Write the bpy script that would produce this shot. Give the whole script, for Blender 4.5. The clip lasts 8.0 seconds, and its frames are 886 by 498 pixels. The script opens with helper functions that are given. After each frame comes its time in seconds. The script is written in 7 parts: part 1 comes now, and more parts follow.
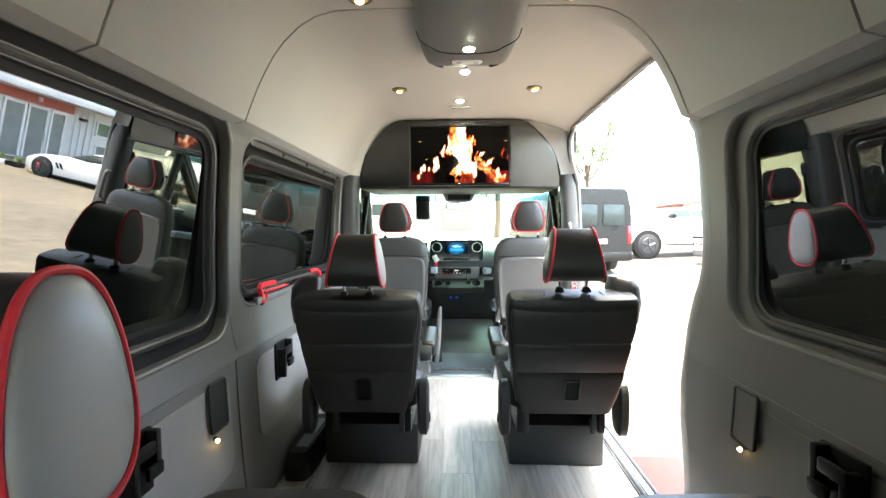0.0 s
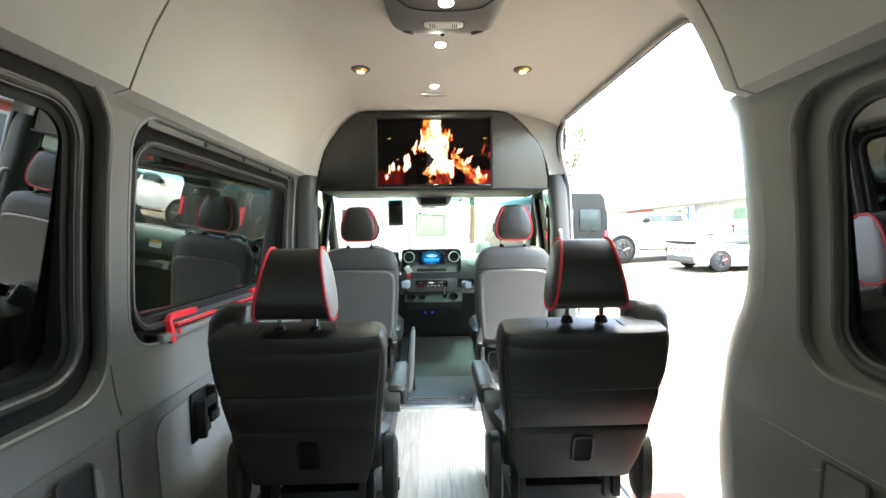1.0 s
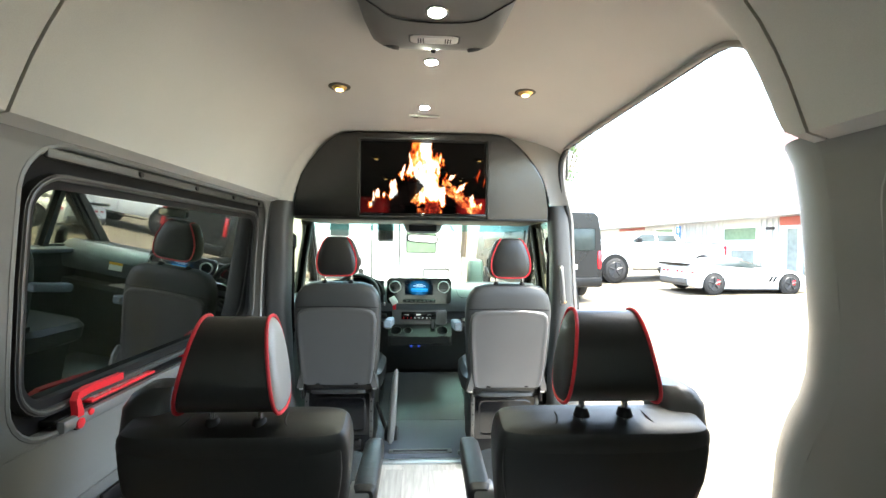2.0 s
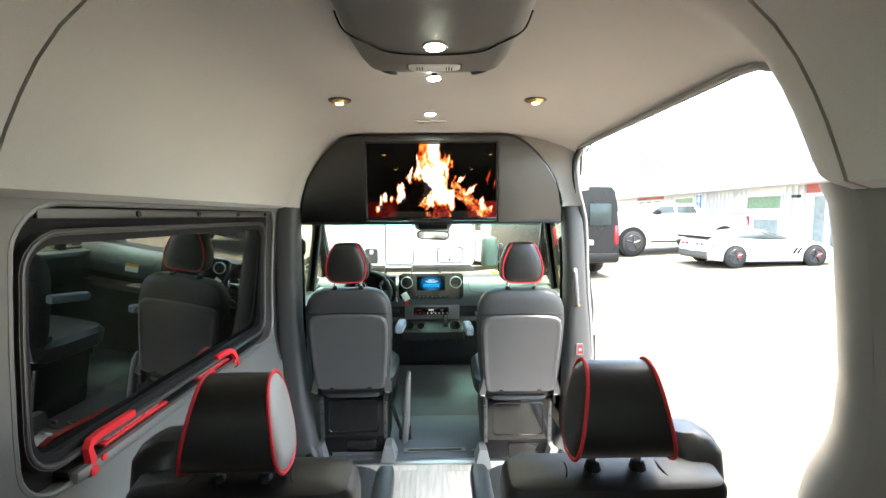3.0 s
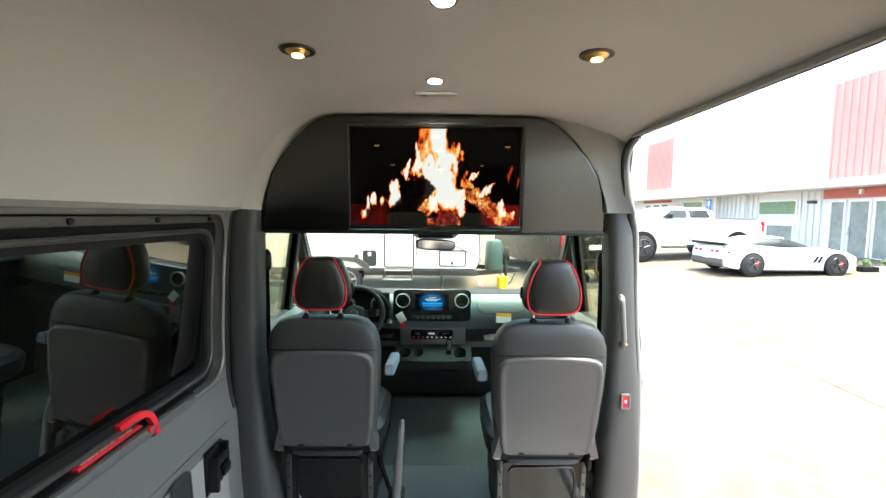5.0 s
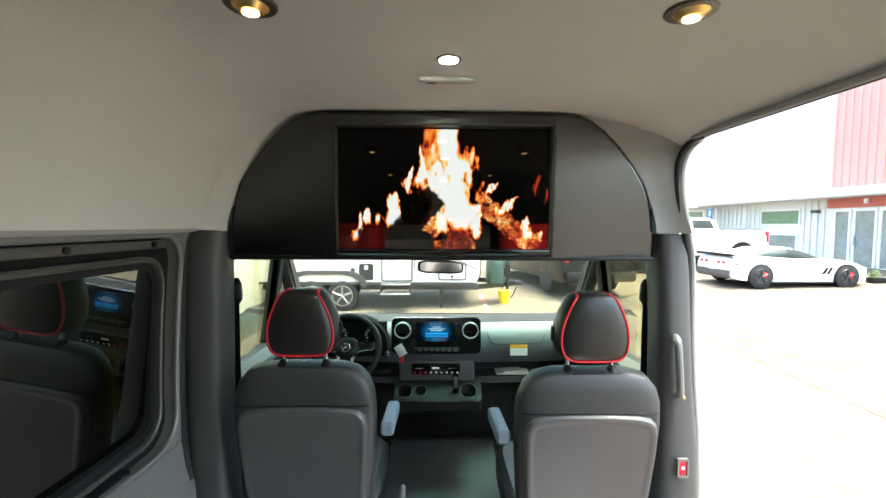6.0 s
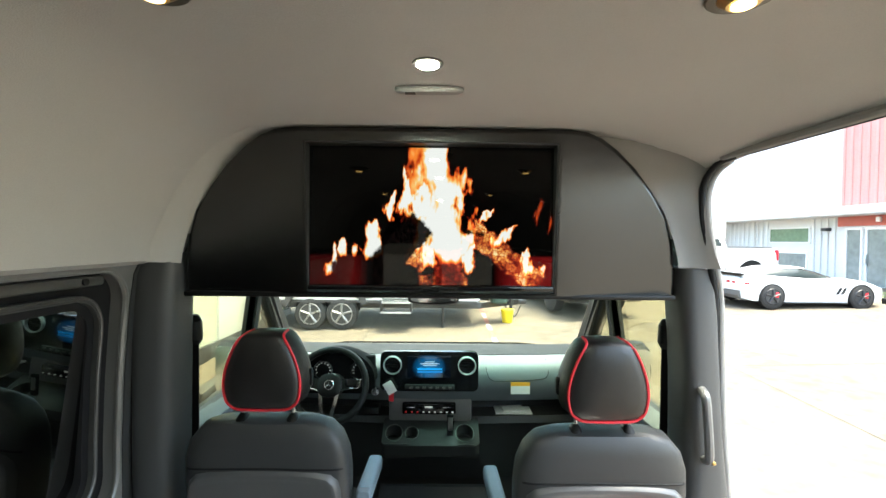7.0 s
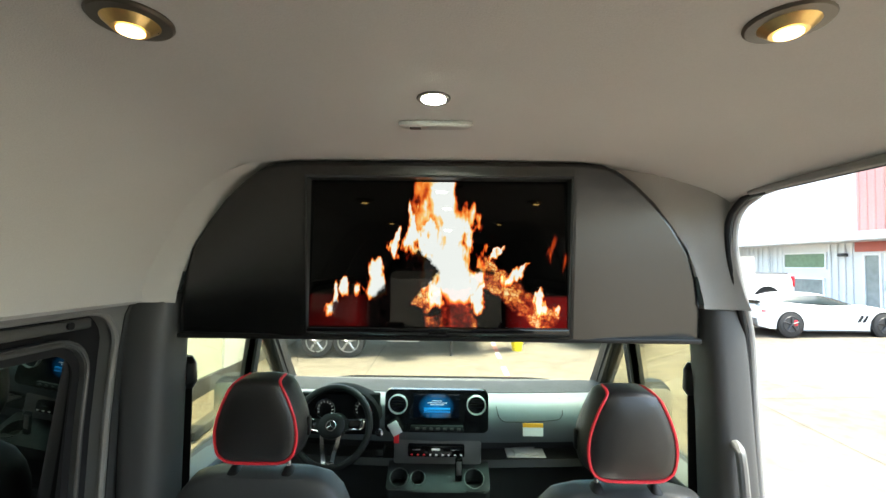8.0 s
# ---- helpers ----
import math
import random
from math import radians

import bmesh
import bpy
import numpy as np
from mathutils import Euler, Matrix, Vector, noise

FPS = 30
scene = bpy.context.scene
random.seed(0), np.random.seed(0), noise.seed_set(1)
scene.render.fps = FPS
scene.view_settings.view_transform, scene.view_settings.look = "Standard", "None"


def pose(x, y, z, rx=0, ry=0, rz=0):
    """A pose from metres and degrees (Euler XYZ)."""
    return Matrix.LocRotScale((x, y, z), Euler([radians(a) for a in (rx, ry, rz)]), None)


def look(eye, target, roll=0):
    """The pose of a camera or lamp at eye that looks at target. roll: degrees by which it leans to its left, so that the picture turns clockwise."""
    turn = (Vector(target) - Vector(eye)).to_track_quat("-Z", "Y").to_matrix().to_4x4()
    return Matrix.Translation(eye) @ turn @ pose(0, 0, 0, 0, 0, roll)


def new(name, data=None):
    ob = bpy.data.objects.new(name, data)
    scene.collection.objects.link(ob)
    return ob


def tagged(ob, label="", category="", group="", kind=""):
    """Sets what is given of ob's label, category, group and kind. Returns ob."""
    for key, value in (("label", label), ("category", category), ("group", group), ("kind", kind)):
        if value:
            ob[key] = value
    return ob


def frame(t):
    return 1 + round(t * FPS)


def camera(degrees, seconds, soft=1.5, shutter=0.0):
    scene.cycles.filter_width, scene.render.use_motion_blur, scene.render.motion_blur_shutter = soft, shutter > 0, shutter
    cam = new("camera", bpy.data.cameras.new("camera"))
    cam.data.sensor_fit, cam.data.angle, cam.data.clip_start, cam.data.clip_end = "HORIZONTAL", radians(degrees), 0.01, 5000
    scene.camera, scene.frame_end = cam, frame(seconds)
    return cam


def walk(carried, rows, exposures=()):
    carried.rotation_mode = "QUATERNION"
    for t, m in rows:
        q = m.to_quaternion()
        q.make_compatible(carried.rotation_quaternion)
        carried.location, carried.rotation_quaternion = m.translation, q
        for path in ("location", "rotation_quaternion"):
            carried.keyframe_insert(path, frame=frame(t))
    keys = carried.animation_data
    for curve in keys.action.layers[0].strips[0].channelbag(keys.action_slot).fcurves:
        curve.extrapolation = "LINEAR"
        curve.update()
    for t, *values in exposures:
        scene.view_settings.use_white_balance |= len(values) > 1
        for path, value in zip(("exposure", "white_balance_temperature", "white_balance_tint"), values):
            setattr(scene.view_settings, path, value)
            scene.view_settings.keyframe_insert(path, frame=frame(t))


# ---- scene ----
cam = camera(92.4, 8.0)
PATH = [
    (0, (-0.032, -0.309, 1.138), (-0.091, 1.688, 1.039), -0.3),
    (0.5, (-0.028, -0.105, 1.156), (-0.023, 1.893, 1.079), -0.8),
    (1, (-0.033, 0.122, 1.156), (0.028, 2.12, 1.081), -0.6),
    (1.5, (-0.027, 0.307, 1.151), (0.059, 2.304, 1.112), -0.3),
    (2, (-0.007, 0.402, 1.292), (0.094, 2.399, 1.271), 0.7),
    (2.2, (0.003, 0.409, 1.353), (0.091, 2.406, 1.312), 0.5),
    (3.3, (0.024, 0.502, 1.501), (0.041, 2.495, 1.329), -0.7),
    (3.5, (0.007, 0.54, 1.508), (0.019, 2.533, 1.34), -0.8),
    (4, (-0.006, 0.675, 1.506), (0.012, 2.668, 1.339), -0.4),
    (4.5, (0.013, 0.859, 1.507), (0.024, 2.853, 1.344), 0.4),
    (4.7, (0.014, 0.928, 1.51), (0.035, 2.921, 1.344), 0.6),
    (5.8, (-0.016, 1.345, 1.545), (0.016, 3.342, 1.424), 0.3),
    (6, (-0.029, 1.406, 1.555), (0.007, 3.403, 1.442), 0.3),
    (6.5, (-0.005, 1.511, 1.583), (0.018, 3.51, 1.504), 0.1),
    (7, (0.026, 1.608, 1.608), (0.041, 3.608, 1.565), 0.6),
    (7.5, (0.028, 1.652, 1.635), (0.029, 3.652, 1.633), 0.7),
    (8, (0.028, 1.68, 1.648), (0.003, 3.679, 1.72), 0.6),
]
EXPOSURES = [(0, 4.76, 7050, 0), (1.5, 4.44, 6850, -3), (3.3, 4.10, 6900, -1), (4.5, 3.60, 6900, -2), (6, 3.54, 6780, -3), (8, 3.52, 6750, -4)]
walk(cam, [(t, look(eye, target, roll)) for t, eye, target, roll in PATH], EXPOSURES)

# ---- world and sun ----
SUN_EL, SUN_AZ = 77.0, 112.0          # degrees; azimuth clockwise from ahead (+y)
world = bpy.data.worlds.new("sky")
scene.world = world
world.use_nodes = True
wn = world.node_tree
sky = wn.nodes.new("ShaderNodeTexSky")
sky.sky_type, sky.sun_disc = "NISHITA", False
sky.sun_elevation, sky.sun_rotation = radians(SUN_EL), radians(SUN_AZ)
sky.air_density, sky.dust_density = 0.8, 4.0
wn.nodes["Background"].inputs["Strength"].default_value = 0.15
wn.links.new(sky.outputs["Color"], wn.nodes["Background"].inputs["Color"])
sun = new("sun", bpy.data.lights.new("sun", "SUN"))
sun.data.energy, sun.data.angle, sun.data.color = 0.75, radians(16), (1.0, 0.95, 0.88)
_se, _sa = radians(SUN_EL), radians(SUN_AZ)
sun.matrix_world = look((math.sin(_sa) * math.cos(_se), math.cos(_sa) * math.cos(_se), math.sin(_se)), (0, 0, 0))


# ---- materials ----
def mat(name, color, rough=0.5, metal=0.0, vary=0.12, scale=6.0, fine=160.0, bump=0.15, coat=0.0, spec=0.5, sheen=0.0, rvary=0.12, wrinkle=0.0):
    """A surface with mottling at two scales in colour and gloss, and a fine bump."""
    m = bpy.data.materials.new(name)
    m.use_nodes = True
    nt = m.node_tree
    b = nt.nodes["Principled BSDF"]
    co = nt.nodes.new("ShaderNodeTexCoord")
    big = nt.nodes.new("ShaderNodeTexNoise")
    big.inputs["Scale"].default_value, big.inputs["Detail"].default_value = scale, 4
    sm = nt.nodes.new("ShaderNodeTexNoise")
    sm.inputs["Scale"].default_value, sm.inputs["Detail"].default_value = fine, 3
    for n in (big, sm):
        nt.links.new(co.outputs["Object"], n.inputs["Vector"])
    add = nt.nodes.new("ShaderNodeMath")
    add.operation = "ADD"
    nt.links.new(big.outputs["Fac"], add.inputs[0])
    nt.links.new(sm.outputs["Fac"], add.inputs[1])
    mr = nt.nodes.new("ShaderNodeMapRange")
    mr.inputs["From Min"].default_value, mr.inputs["From Max"].default_value = 0.6, 1.4
    mr.inputs["To Min"].default_value, mr.inputs["To Max"].default_value = 1 - vary, 1 + vary
    nt.links.new(add.outputs[0], mr.inputs["Value"])
    mul = nt.nodes.new("ShaderNodeVectorMath")
    mul.operation = "SCALE"
    mul.inputs[0].default_value = color
    nt.links.new(mr.outputs[0], mul.inputs["Scale"])
    nt.links.new(mul.outputs["Vector"], b.inputs["Base Color"])
    rr = nt.nodes.new("ShaderNodeMapRange")
    rr.inputs["To Min"].default_value, rr.inputs["To Max"].default_value = max(0.02, rough - rvary), min(1.0, rough + rvary)
    nt.links.new(big.outputs["Fac"], rr.inputs["Value"])
    nt.links.new(rr.outputs[0], b.inputs["Roughness"])
    b.inputs["Metallic"].default_value = metal
    b.inputs["Specular IOR Level"].default_value = spec
    b.inputs["Coat Weight"].default_value = coat
    b.inputs["Coat Roughness"].default_value = 0.05
    b.inputs["Sheen Weight"].default_value = sheen
    if bump:
        bp = nt.nodes.new("ShaderNodeBump")
        bp.inputs["Strength"].default_value, bp.inputs["Distance"].default_value = bump, 0.002
        nt.links.new(sm.outputs["Fac"], bp.inputs["Height"])
        nt.links.new(bp.outputs[0], b.inputs["Normal"])
        if wrinkle:
            wr = nt.nodes.new("ShaderNodeTexNoise")
            wr.inputs["Scale"].default_value, wr.inputs["Detail"].default_value, wr.inputs["Distortion"].default_value = 16.0, 3, 1.2
            nt.links.new(co.outputs["Object"], wr.inputs["Vector"])
            wb = nt.nodes.new("ShaderNodeBump")
            wb.inputs["Strength"].default_value, wb.inputs["Distance"].default_value = wrinkle, 0.006
            nt.links.new(wr.outputs["Fac"], wb.inputs["Height"])
            nt.links.new(wb.outputs[0], bp.inputs["Normal"])
    return m


def glow(name, color, strength):
    m = bpy.data.materials.new(name)
    m.use_nodes = True
    b = m.node_tree.nodes["Principled BSDF"]
    b.inputs["Base Color"].default_value = (*color, 1)
    b.inputs["Emission Color"].default_value = (*color, 1)
    b.inputs["Emission Strength"].default_value = strength
    return m


def glass(name, tint, f0=0.045, rough=0.0):
    """A pane: each face lets tinted light through and mirrors more at a glance (Schlick)."""
    m = bpy.data.materials.new(name)
    m.use_nodes = True
    nt = m.node_tree
    nt.nodes.remove(nt.nodes["Principled BSDF"])
    out = nt.nodes["Material Output"]
    tr = nt.nodes.new("ShaderNodeBsdfTransparent")
    tr.inputs["Color"].default_value = (*tint, 1)
    gl = nt.nodes.new("ShaderNodeBsdfGlossy")
    gl.inputs["Roughness"].default_value = rough
    lw = nt.nodes.new("ShaderNodeLayerWeight")
    lw.inputs["Blend"].default_value = 0.5
    pw = nt.nodes.new("ShaderNodeMath")
    pw.operation = "POWER"
    pw.inputs[1].default_value = 5.0
    mr = nt.nodes.new("ShaderNodeMapRange")
    mr.inputs["To Min"].default_value, mr.inputs["To Max"].default_value = f0, 1.0
    mx = nt.nodes.new("ShaderNodeMixShader")
    nt.links.new(lw.outputs["Facing"], pw.inputs[0])
    nt.links.new(pw.outputs[0], mr.inputs["Value"])
    nt.links.new(mr.outputs[0], mx.inputs[0])
    nt.links.new(tr.outputs[0], mx.inputs[1])
    nt.links.new(gl.outputs[0], mx.inputs[2])
    nt.links.new(mx.outputs[0], out.inputs["Surface"])
    return m


HEADLINER = mat("headliner_cloth", (0.485, 0.472, 0.445), 0.95, vary=0.07, scale=3, fine=420, bump=0.35, sheen=0.2, spec=0.2)
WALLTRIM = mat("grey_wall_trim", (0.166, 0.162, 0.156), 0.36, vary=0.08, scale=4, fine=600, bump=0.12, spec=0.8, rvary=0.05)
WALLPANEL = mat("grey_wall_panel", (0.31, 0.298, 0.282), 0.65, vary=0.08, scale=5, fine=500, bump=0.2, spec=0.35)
DARKTRIM = mat("charcoal_trim", (0.034, 0.035, 0.036), 0.45, vary=0.15, scale=6, fine=600, bump=0.15)
PILLAR = mat("pillar_trim", (0.062, 0.062, 0.063), 0.5, vary=0.10, scale=5, fine=600, bump=0.2)
BLACK = mat("black_plastic", (0.009, 0.009, 0.0095), 0.42, vary=0.2, scale=9, fine=400, bump=0.15, spec=0.25)
GASKET = mat("black_rubber", (0.008, 0.008, 0.009), 0.6, vary=0.2, scale=12, fine=300, bump=0.1, spec=0.3)
LEATHER = mat("black_leather", (0.014, 0.0137, 0.0135), 0.36, vary=0.2, scale=7, fine=700, bump=0.22, rvary=0.06, spec=0.6, wrinkle=0.16)
PADDING = mat("black_padded_vinyl", (0.003, 0.003, 0.003), 0.20, vary=0.2, scale=6, fine=600, bump=0.2, rvary=0.04, spec=1.0, wrinkle=0.04)
LEATHERG = mat("grey_leather", (0.30, 0.297, 0.29), 0.36, vary=0.06, scale=7, fine=900, bump=0.06, spec=0.75, rvary=0.08)
# the grey leather again, shade put into its colour, for seat_b's inboard headrest end
SHADEDGREY = mat("shaded_grey_leather", (0.02, 0.0198, 0.0196), 0.38, vary=0.1, scale=7, fine=900, bump=0.1, spec=0.6, rvary=0.06)
BACKVINYL = mat("black_seat_back_vinyl", (0.0125, 0.0123, 0.0122), 0.42, vary=0.2, scale=7, fine=700, bump=0.25, rvary=0.06, spec=0.65, wrinkle=0.14)
SEATCLOTH = mat("dark_grey_seat_cover", (0.040, 0.041, 0.042), 0.46, vary=0.12, scale=8, fine=600, bump=0.25, spec=0.55, rvary=0.06, wrinkle=0.12)
SEATSHELL = mat("grey_seat_shell", (0.140, 0.140, 0.140), 0.30, vary=0.10, scale=6, fine=600, bump=0.12, spec=1.0, rvary=0.05)
BACKSHELL = mat("grey_seat_back_shell", (0.082, 0.082, 0.083), 0.36, vary=0.10, scale=6, fine=600, bump=0.14, spec=0.8, rvary=0.05)
PIPING = mat("red_piping", (0.62, 0.02, 0.035), 0.5, vary=0.15, scale=30, fine=400, bump=0.2)
REDPAINT = mat("red_lever", (0.82, 0.02, 0.035), 0.4, vary=0.12, scale=20, fine=300, bump=0.1)
CHROME = mat("chrome", (0.75, 0.75, 0.76), 0.12, metal=1.0, vary=0.05, scale=20, fine=200, bump=0.03, rvary=0.05)
STEEL = mat("brushed_aluminium", (0.62, 0.63, 0.64), 0.38, metal=1.0, vary=0.10, scale=12, fine=250, bump=0.1)
RAIL = mat("grey_anodised_rail", (0.11, 0.108, 0.105), 0.42, metal=0.6, vary=0.10, scale=12, fine=250, bump=0.1)
DASH = mat("dash_plastic", (0.118, 0.136, 0.146), 0.55, vary=0.08, scale=6, fine=600, bump=0.2)
DASHTOP = mat("dash_top_plastic", (0.024, 0.027, 0.029), 0.7, vary=0.10, scale=6, fine=600, bump=0.3, spec=0.2)
GLOSSBLACK = mat("gloss_black", (0.005, 0.005, 0.006), 0.12, vary=0.2, scale=9, fine=200, bump=0.0, coat=0.2, rvary=0.05, spec=0.4)
TUNNEL = mat("dark_rubber_mat", (0.055, 0.063, 0.076), 0.6, vary=0.2, scale=6, fine=300, bump=0.3, spec=0.25)
CABFLOOR = mat("cab_rubber_floor", (0.082, 0.094, 0.117), 0.6, vary=0.16, scale=6, fine=300, bump=0.4, spec=0.35)
TINT = glass("tinted_glass", (0.055, 0.061, 0.058), 0.23)
CLEAR = glass("cab_glass", (0.94, 0.955, 0.89), 0.014)
SIDEGLASS = glass("green_tinted_door_glass", (0.74, 0.75, 0.62), 0.02)
SHADEBAND = glass("shade_band_glass", (0.62, 0.84, 0.86), 0.014)
# nearly clear, so that the unseen rear panes let in more light
REARCLEAR = glass("clear_rear_glass", (0.88, 0.88, 0.84), 0.05)
LAMPWARM = glow("warm_led", (1.0, 0.62, 0.22), 1.5)
GOLD = mat("gold_reflector", (0.75, 0.52, 0.2), 0.3, metal=0.9, vary=0.1, scale=20, fine=200, bump=0.03)
CORNER = mat("grey_corner_cloth", (0.30, 0.29, 0.275), 0.9, vary=0.08, scale=5, fine=420, bump=0.3, spec=0.25)
LAMPCOOL = glow("white_led", (0.97, 1.0, 0.88), 32)
COURTESY = glow("small_warm_bulb", (1.0, 0.62, 0.2), 2.0)
CONCRETE = mat("sunlit_concrete", (0.120, 0.100, 0.073), 0.9, vary=0.42, scale=0.45, fine=5, bump=0.4)
WHITEPAINT = mat("white_car_paint", (0.78, 0.78, 0.775), 0.3, vary=0.03, scale=3, fine=80, bump=0.0, coat=0.6)
WHITESIDING = mat("white_siding", (0.66, 0.66, 0.65), 0.6, vary=0.06, scale=0.8, fine=20, bump=0.1)
REDFASCIA = mat("red_fascia_paint", (0.42, 0.10, 0.075), 0.5, vary=0.10, scale=0.8, fine=20, bump=0.05)
# siding red made paler: the glare's haze is put into the colour
HAZEDRED = mat("hazed_red_siding", (0.50, 0.255, 0.225), 0.6, vary=0.10, scale=0.8, fine=20, bump=0.1)
BLACKPAINT = mat("black_car_paint", (0.008, 0.0085, 0.01), 0.3, vary=0.1, scale=3, fine=80, bump=0.0, coat=0.15, spec=0.3)
UNITGREY = mat("grey_roof_unit", (0.13, 0.129, 0.126), 0.45, vary=0.08, scale=5, fine=500, bump=0.15)
TRAY = mat("dark_tray_plastic", (0.020, 0.021, 0.022), 0.7, vary=0.15, scale=8, fine=500, bump=0.15, spec=0.2)
TYRE = mat("tyre_rubber", (0.02, 0.02, 0.021), 0.8, vary=0.2, scale=10, fine=100, bump=0.3)
ALLOY = mat("alloy_wheel", (0.30, 0.30, 0.31), 0.3, metal=0.9, vary=0.08, scale=10, fine=90, bump=0.0)
DARKALLOY = mat("dark_alloy", (0.06, 0.06, 0.065), 0.35, metal=0.8, vary=0.1, scale=10, fine=90, bump=0.0)
CREAM = mat("cream_wall", (0.50, 0.51, 0.42), 0.8, vary=0.10, scale=1, fine=30, bump=0.2)
GREENMETAL = mat("dark_green_metal", (0.025, 0.055, 0.045), 0.5, vary=0.15, scale=2, fine=60, bump=0.1)
YELLOW = mat("yellow_plastic", (0.75, 0.55, 0.02), 0.5, vary=0.1, scale=10, fine=90, bump=0.1)
REDMAT = mat("red_mat", (0.14, 0.012, 0.012), 0.95, vary=0.15, scale=8, fine=260, bump=0.6)
PAPER = mat("white_paper", (0.82, 0.81, 0.78), 0.8, vary=0.05, scale=20, fine=200, bump=0.1)
ORANGE = mat("orange_label", (0.8, 0.4, 0.03), 0.7, vary=0.06, scale=20, fine=200, bump=0.0)
BLUESCREEN = bpy.data.materials.new("blue_screen")
BLUESCREEN.use_nodes = True
_n = BLUESCREEN.node_tree
_co = _n.nodes.new("ShaderNodeTexCoord")
_mp = _n.nodes.new("ShaderNodeMapping")
_mp.inputs["Location"].default_value = (0.26, 0.0, -10.37)
_mp.inputs["Scale"].default_value = (11.0, 0.0, 14.0)
_gr = _n.nodes.new("ShaderNodeTexGradient")
_gr.gradient_type = "SPHERICAL"
_rp = _n.nodes.new("ShaderNodeValToRGB")
_rp.color_ramp.elements[0].color, _rp.color_ramp.elements[1].color = (0.0006, 0.002, 0.005, 1), (0.01, 0.22, 0.62, 1)
_n.links.new(_co.outputs["Object"], _mp.inputs["Vector"])
_n.links.new(_mp.outputs[0], _gr.inputs["Vector"])
_n.links.new(_gr.outputs["Fac"], _rp.inputs["Fac"])
_b = _n.nodes["Principled BSDF"]
_b.inputs["Base Color"].default_value = (0.004, 0.004, 0.005, 1)
_b.inputs["Roughness"].default_value = 0.12
_b.inputs["Emission Strength"].default_value = 0.09
_n.links.new(_rp.outputs["Color"], _b.inputs["Emission Color"])
BRONZE = mat("bronze_lamp_ring", (0.10, 0.085, 0.065), 0.35, metal=0.5, vary=0.1, scale=20, fine=200, bump=0.03)
SATIN = mat("satin_silver", (0.72, 0.73, 0.74), 0.35, metal=0.4, vary=0.05, scale=20, fine=200, bump=0.03, rvary=0.05)
SHOPGLASS = mat("pale_shop_glass", (0.22, 0.25, 0.24), 0.08, vary=0.25, scale=1, fine=6, bump=0.0, coat=0.3, rvary=0.04)
DOORGLASS = mat("dark_window_glass", (0.03, 0.04, 0.04), 0.06, vary=0.2, scale=1, fine=6, bump=0.0, spec=0.25, rvary=0.04)
GREENGLASS = mat("greenish_window", (0.16, 0.24, 0.15), 0.1, vary=0.2, scale=1, fine=6, bump=0.0, rvary=0.04)
TAILRED = mat("tail_lamp_red", (0.45, 0.01, 0.02), 0.15, vary=0.1, scale=20, fine=90, bump=0.0, coat=0.5)
LEAFLIT = mat("leaves", (0.075, 0.12, 0.03), 0.6, vary=0.4, scale=3, fine=20, bump=0.2)
BARK = mat("bark", (0.12, 0.085, 0.06), 0.9, vary=0.3, scale=8, fine=40, bump=0.6)
MATTE = mat("matt_black_foam", (0.008, 0.008, 0.0085), 0.9, vary=0.2, scale=9, fine=400, bump=0.2, spec=0.1)
FOOTGREY = mat("grey_foot_plastic", (0.17, 0.175, 0.18), 0.45, vary=0.1, scale=8, fine=600, bump=0.15)
ARMREST = mat("pale_blue_grey_armrest", (0.17, 0.215, 0.26), 0.5, vary=0.1, scale=8, fine=600, bump=0.2)


# ---- building helpers ----
def finish(name, bm, material, parent=None, label="", angle=32, smooth=True):
    bmesh.ops.recalc_face_normals(bm, faces=bm.faces)
    me = bpy.data.meshes.new(name)
    bm.to_mesh(me)
    bm.free()
    if material:
        me.materials.append(material)
    if smooth:
        me.shade_smooth()
        me.set_sharp_from_angle(angle=radians(angle))
    ob = new(name, me)
    if parent:
        ob.parent = parent
    if label:
        ob["label"] = label
    return ob


def part(name, bm, material, parent, label=""):
    return finish(name, bm, material, parent, label)


def thing(name, at, label, category, group="", kind=""):
    ob = new(name)
    ob.empty_display_size = 0.1
    ob.location = at
    return tagged(ob, label, category, group, kind)


def join(*bms):
    out = bms[0]
    for b in bms[1:]:
        me = bpy.data.meshes.new("tmp")
        b.to_mesh(me)
        b.free()
        out.from_mesh(me)
        bpy.data.meshes.remove(me)
    return out


def moved(bm, m):
    bmesh.ops.transform(bm, matrix=m, verts=bm.verts)
    return bm


def box(x0, x1, y0, y1, z0, z1, bevel=0.0, seg=2):
    bm = bmesh.new()
    bmesh.ops.create_cube(bm, size=1)
    bmesh.ops.transform(bm, matrix=Matrix.LocRotScale(((x0 + x1) / 2, (y0 + y1) / 2, (z0 + z1) / 2), None, (abs(x1 - x0), abs(y1 - y0), abs(z1 - z0))), verts=bm.verts)
    if bevel:
        bmesh.ops.bevel(bm, geom=bm.edges[:], offset=bevel, segments=seg, profile=0.5, affect="EDGES")
    return bm


def cyl(p, q, r, r2=None, n=20, bevel=0.0):
    p, q = Vector(p), Vector(q)
    bm = bmesh.new()
    bmesh.ops.create_cone(bm, cap_ends=True, segments=n, radius1=r, radius2=r if r2 is None else r2, depth=(q - p).length)
    if bevel:
        rims = [e for e in bm.edges if len({round(v.co.z, 5) for v in e.verts}) == 1]
        bmesh.ops.bevel(bm, geom=rims, offset=bevel, segments=2, profile=0.5, affect="EDGES")
    m = Matrix.Translation((p + q) / 2) @ (q - p).to_track_quat("Z", "Y").to_matrix().to_4x4()
    return moved(bm, m)


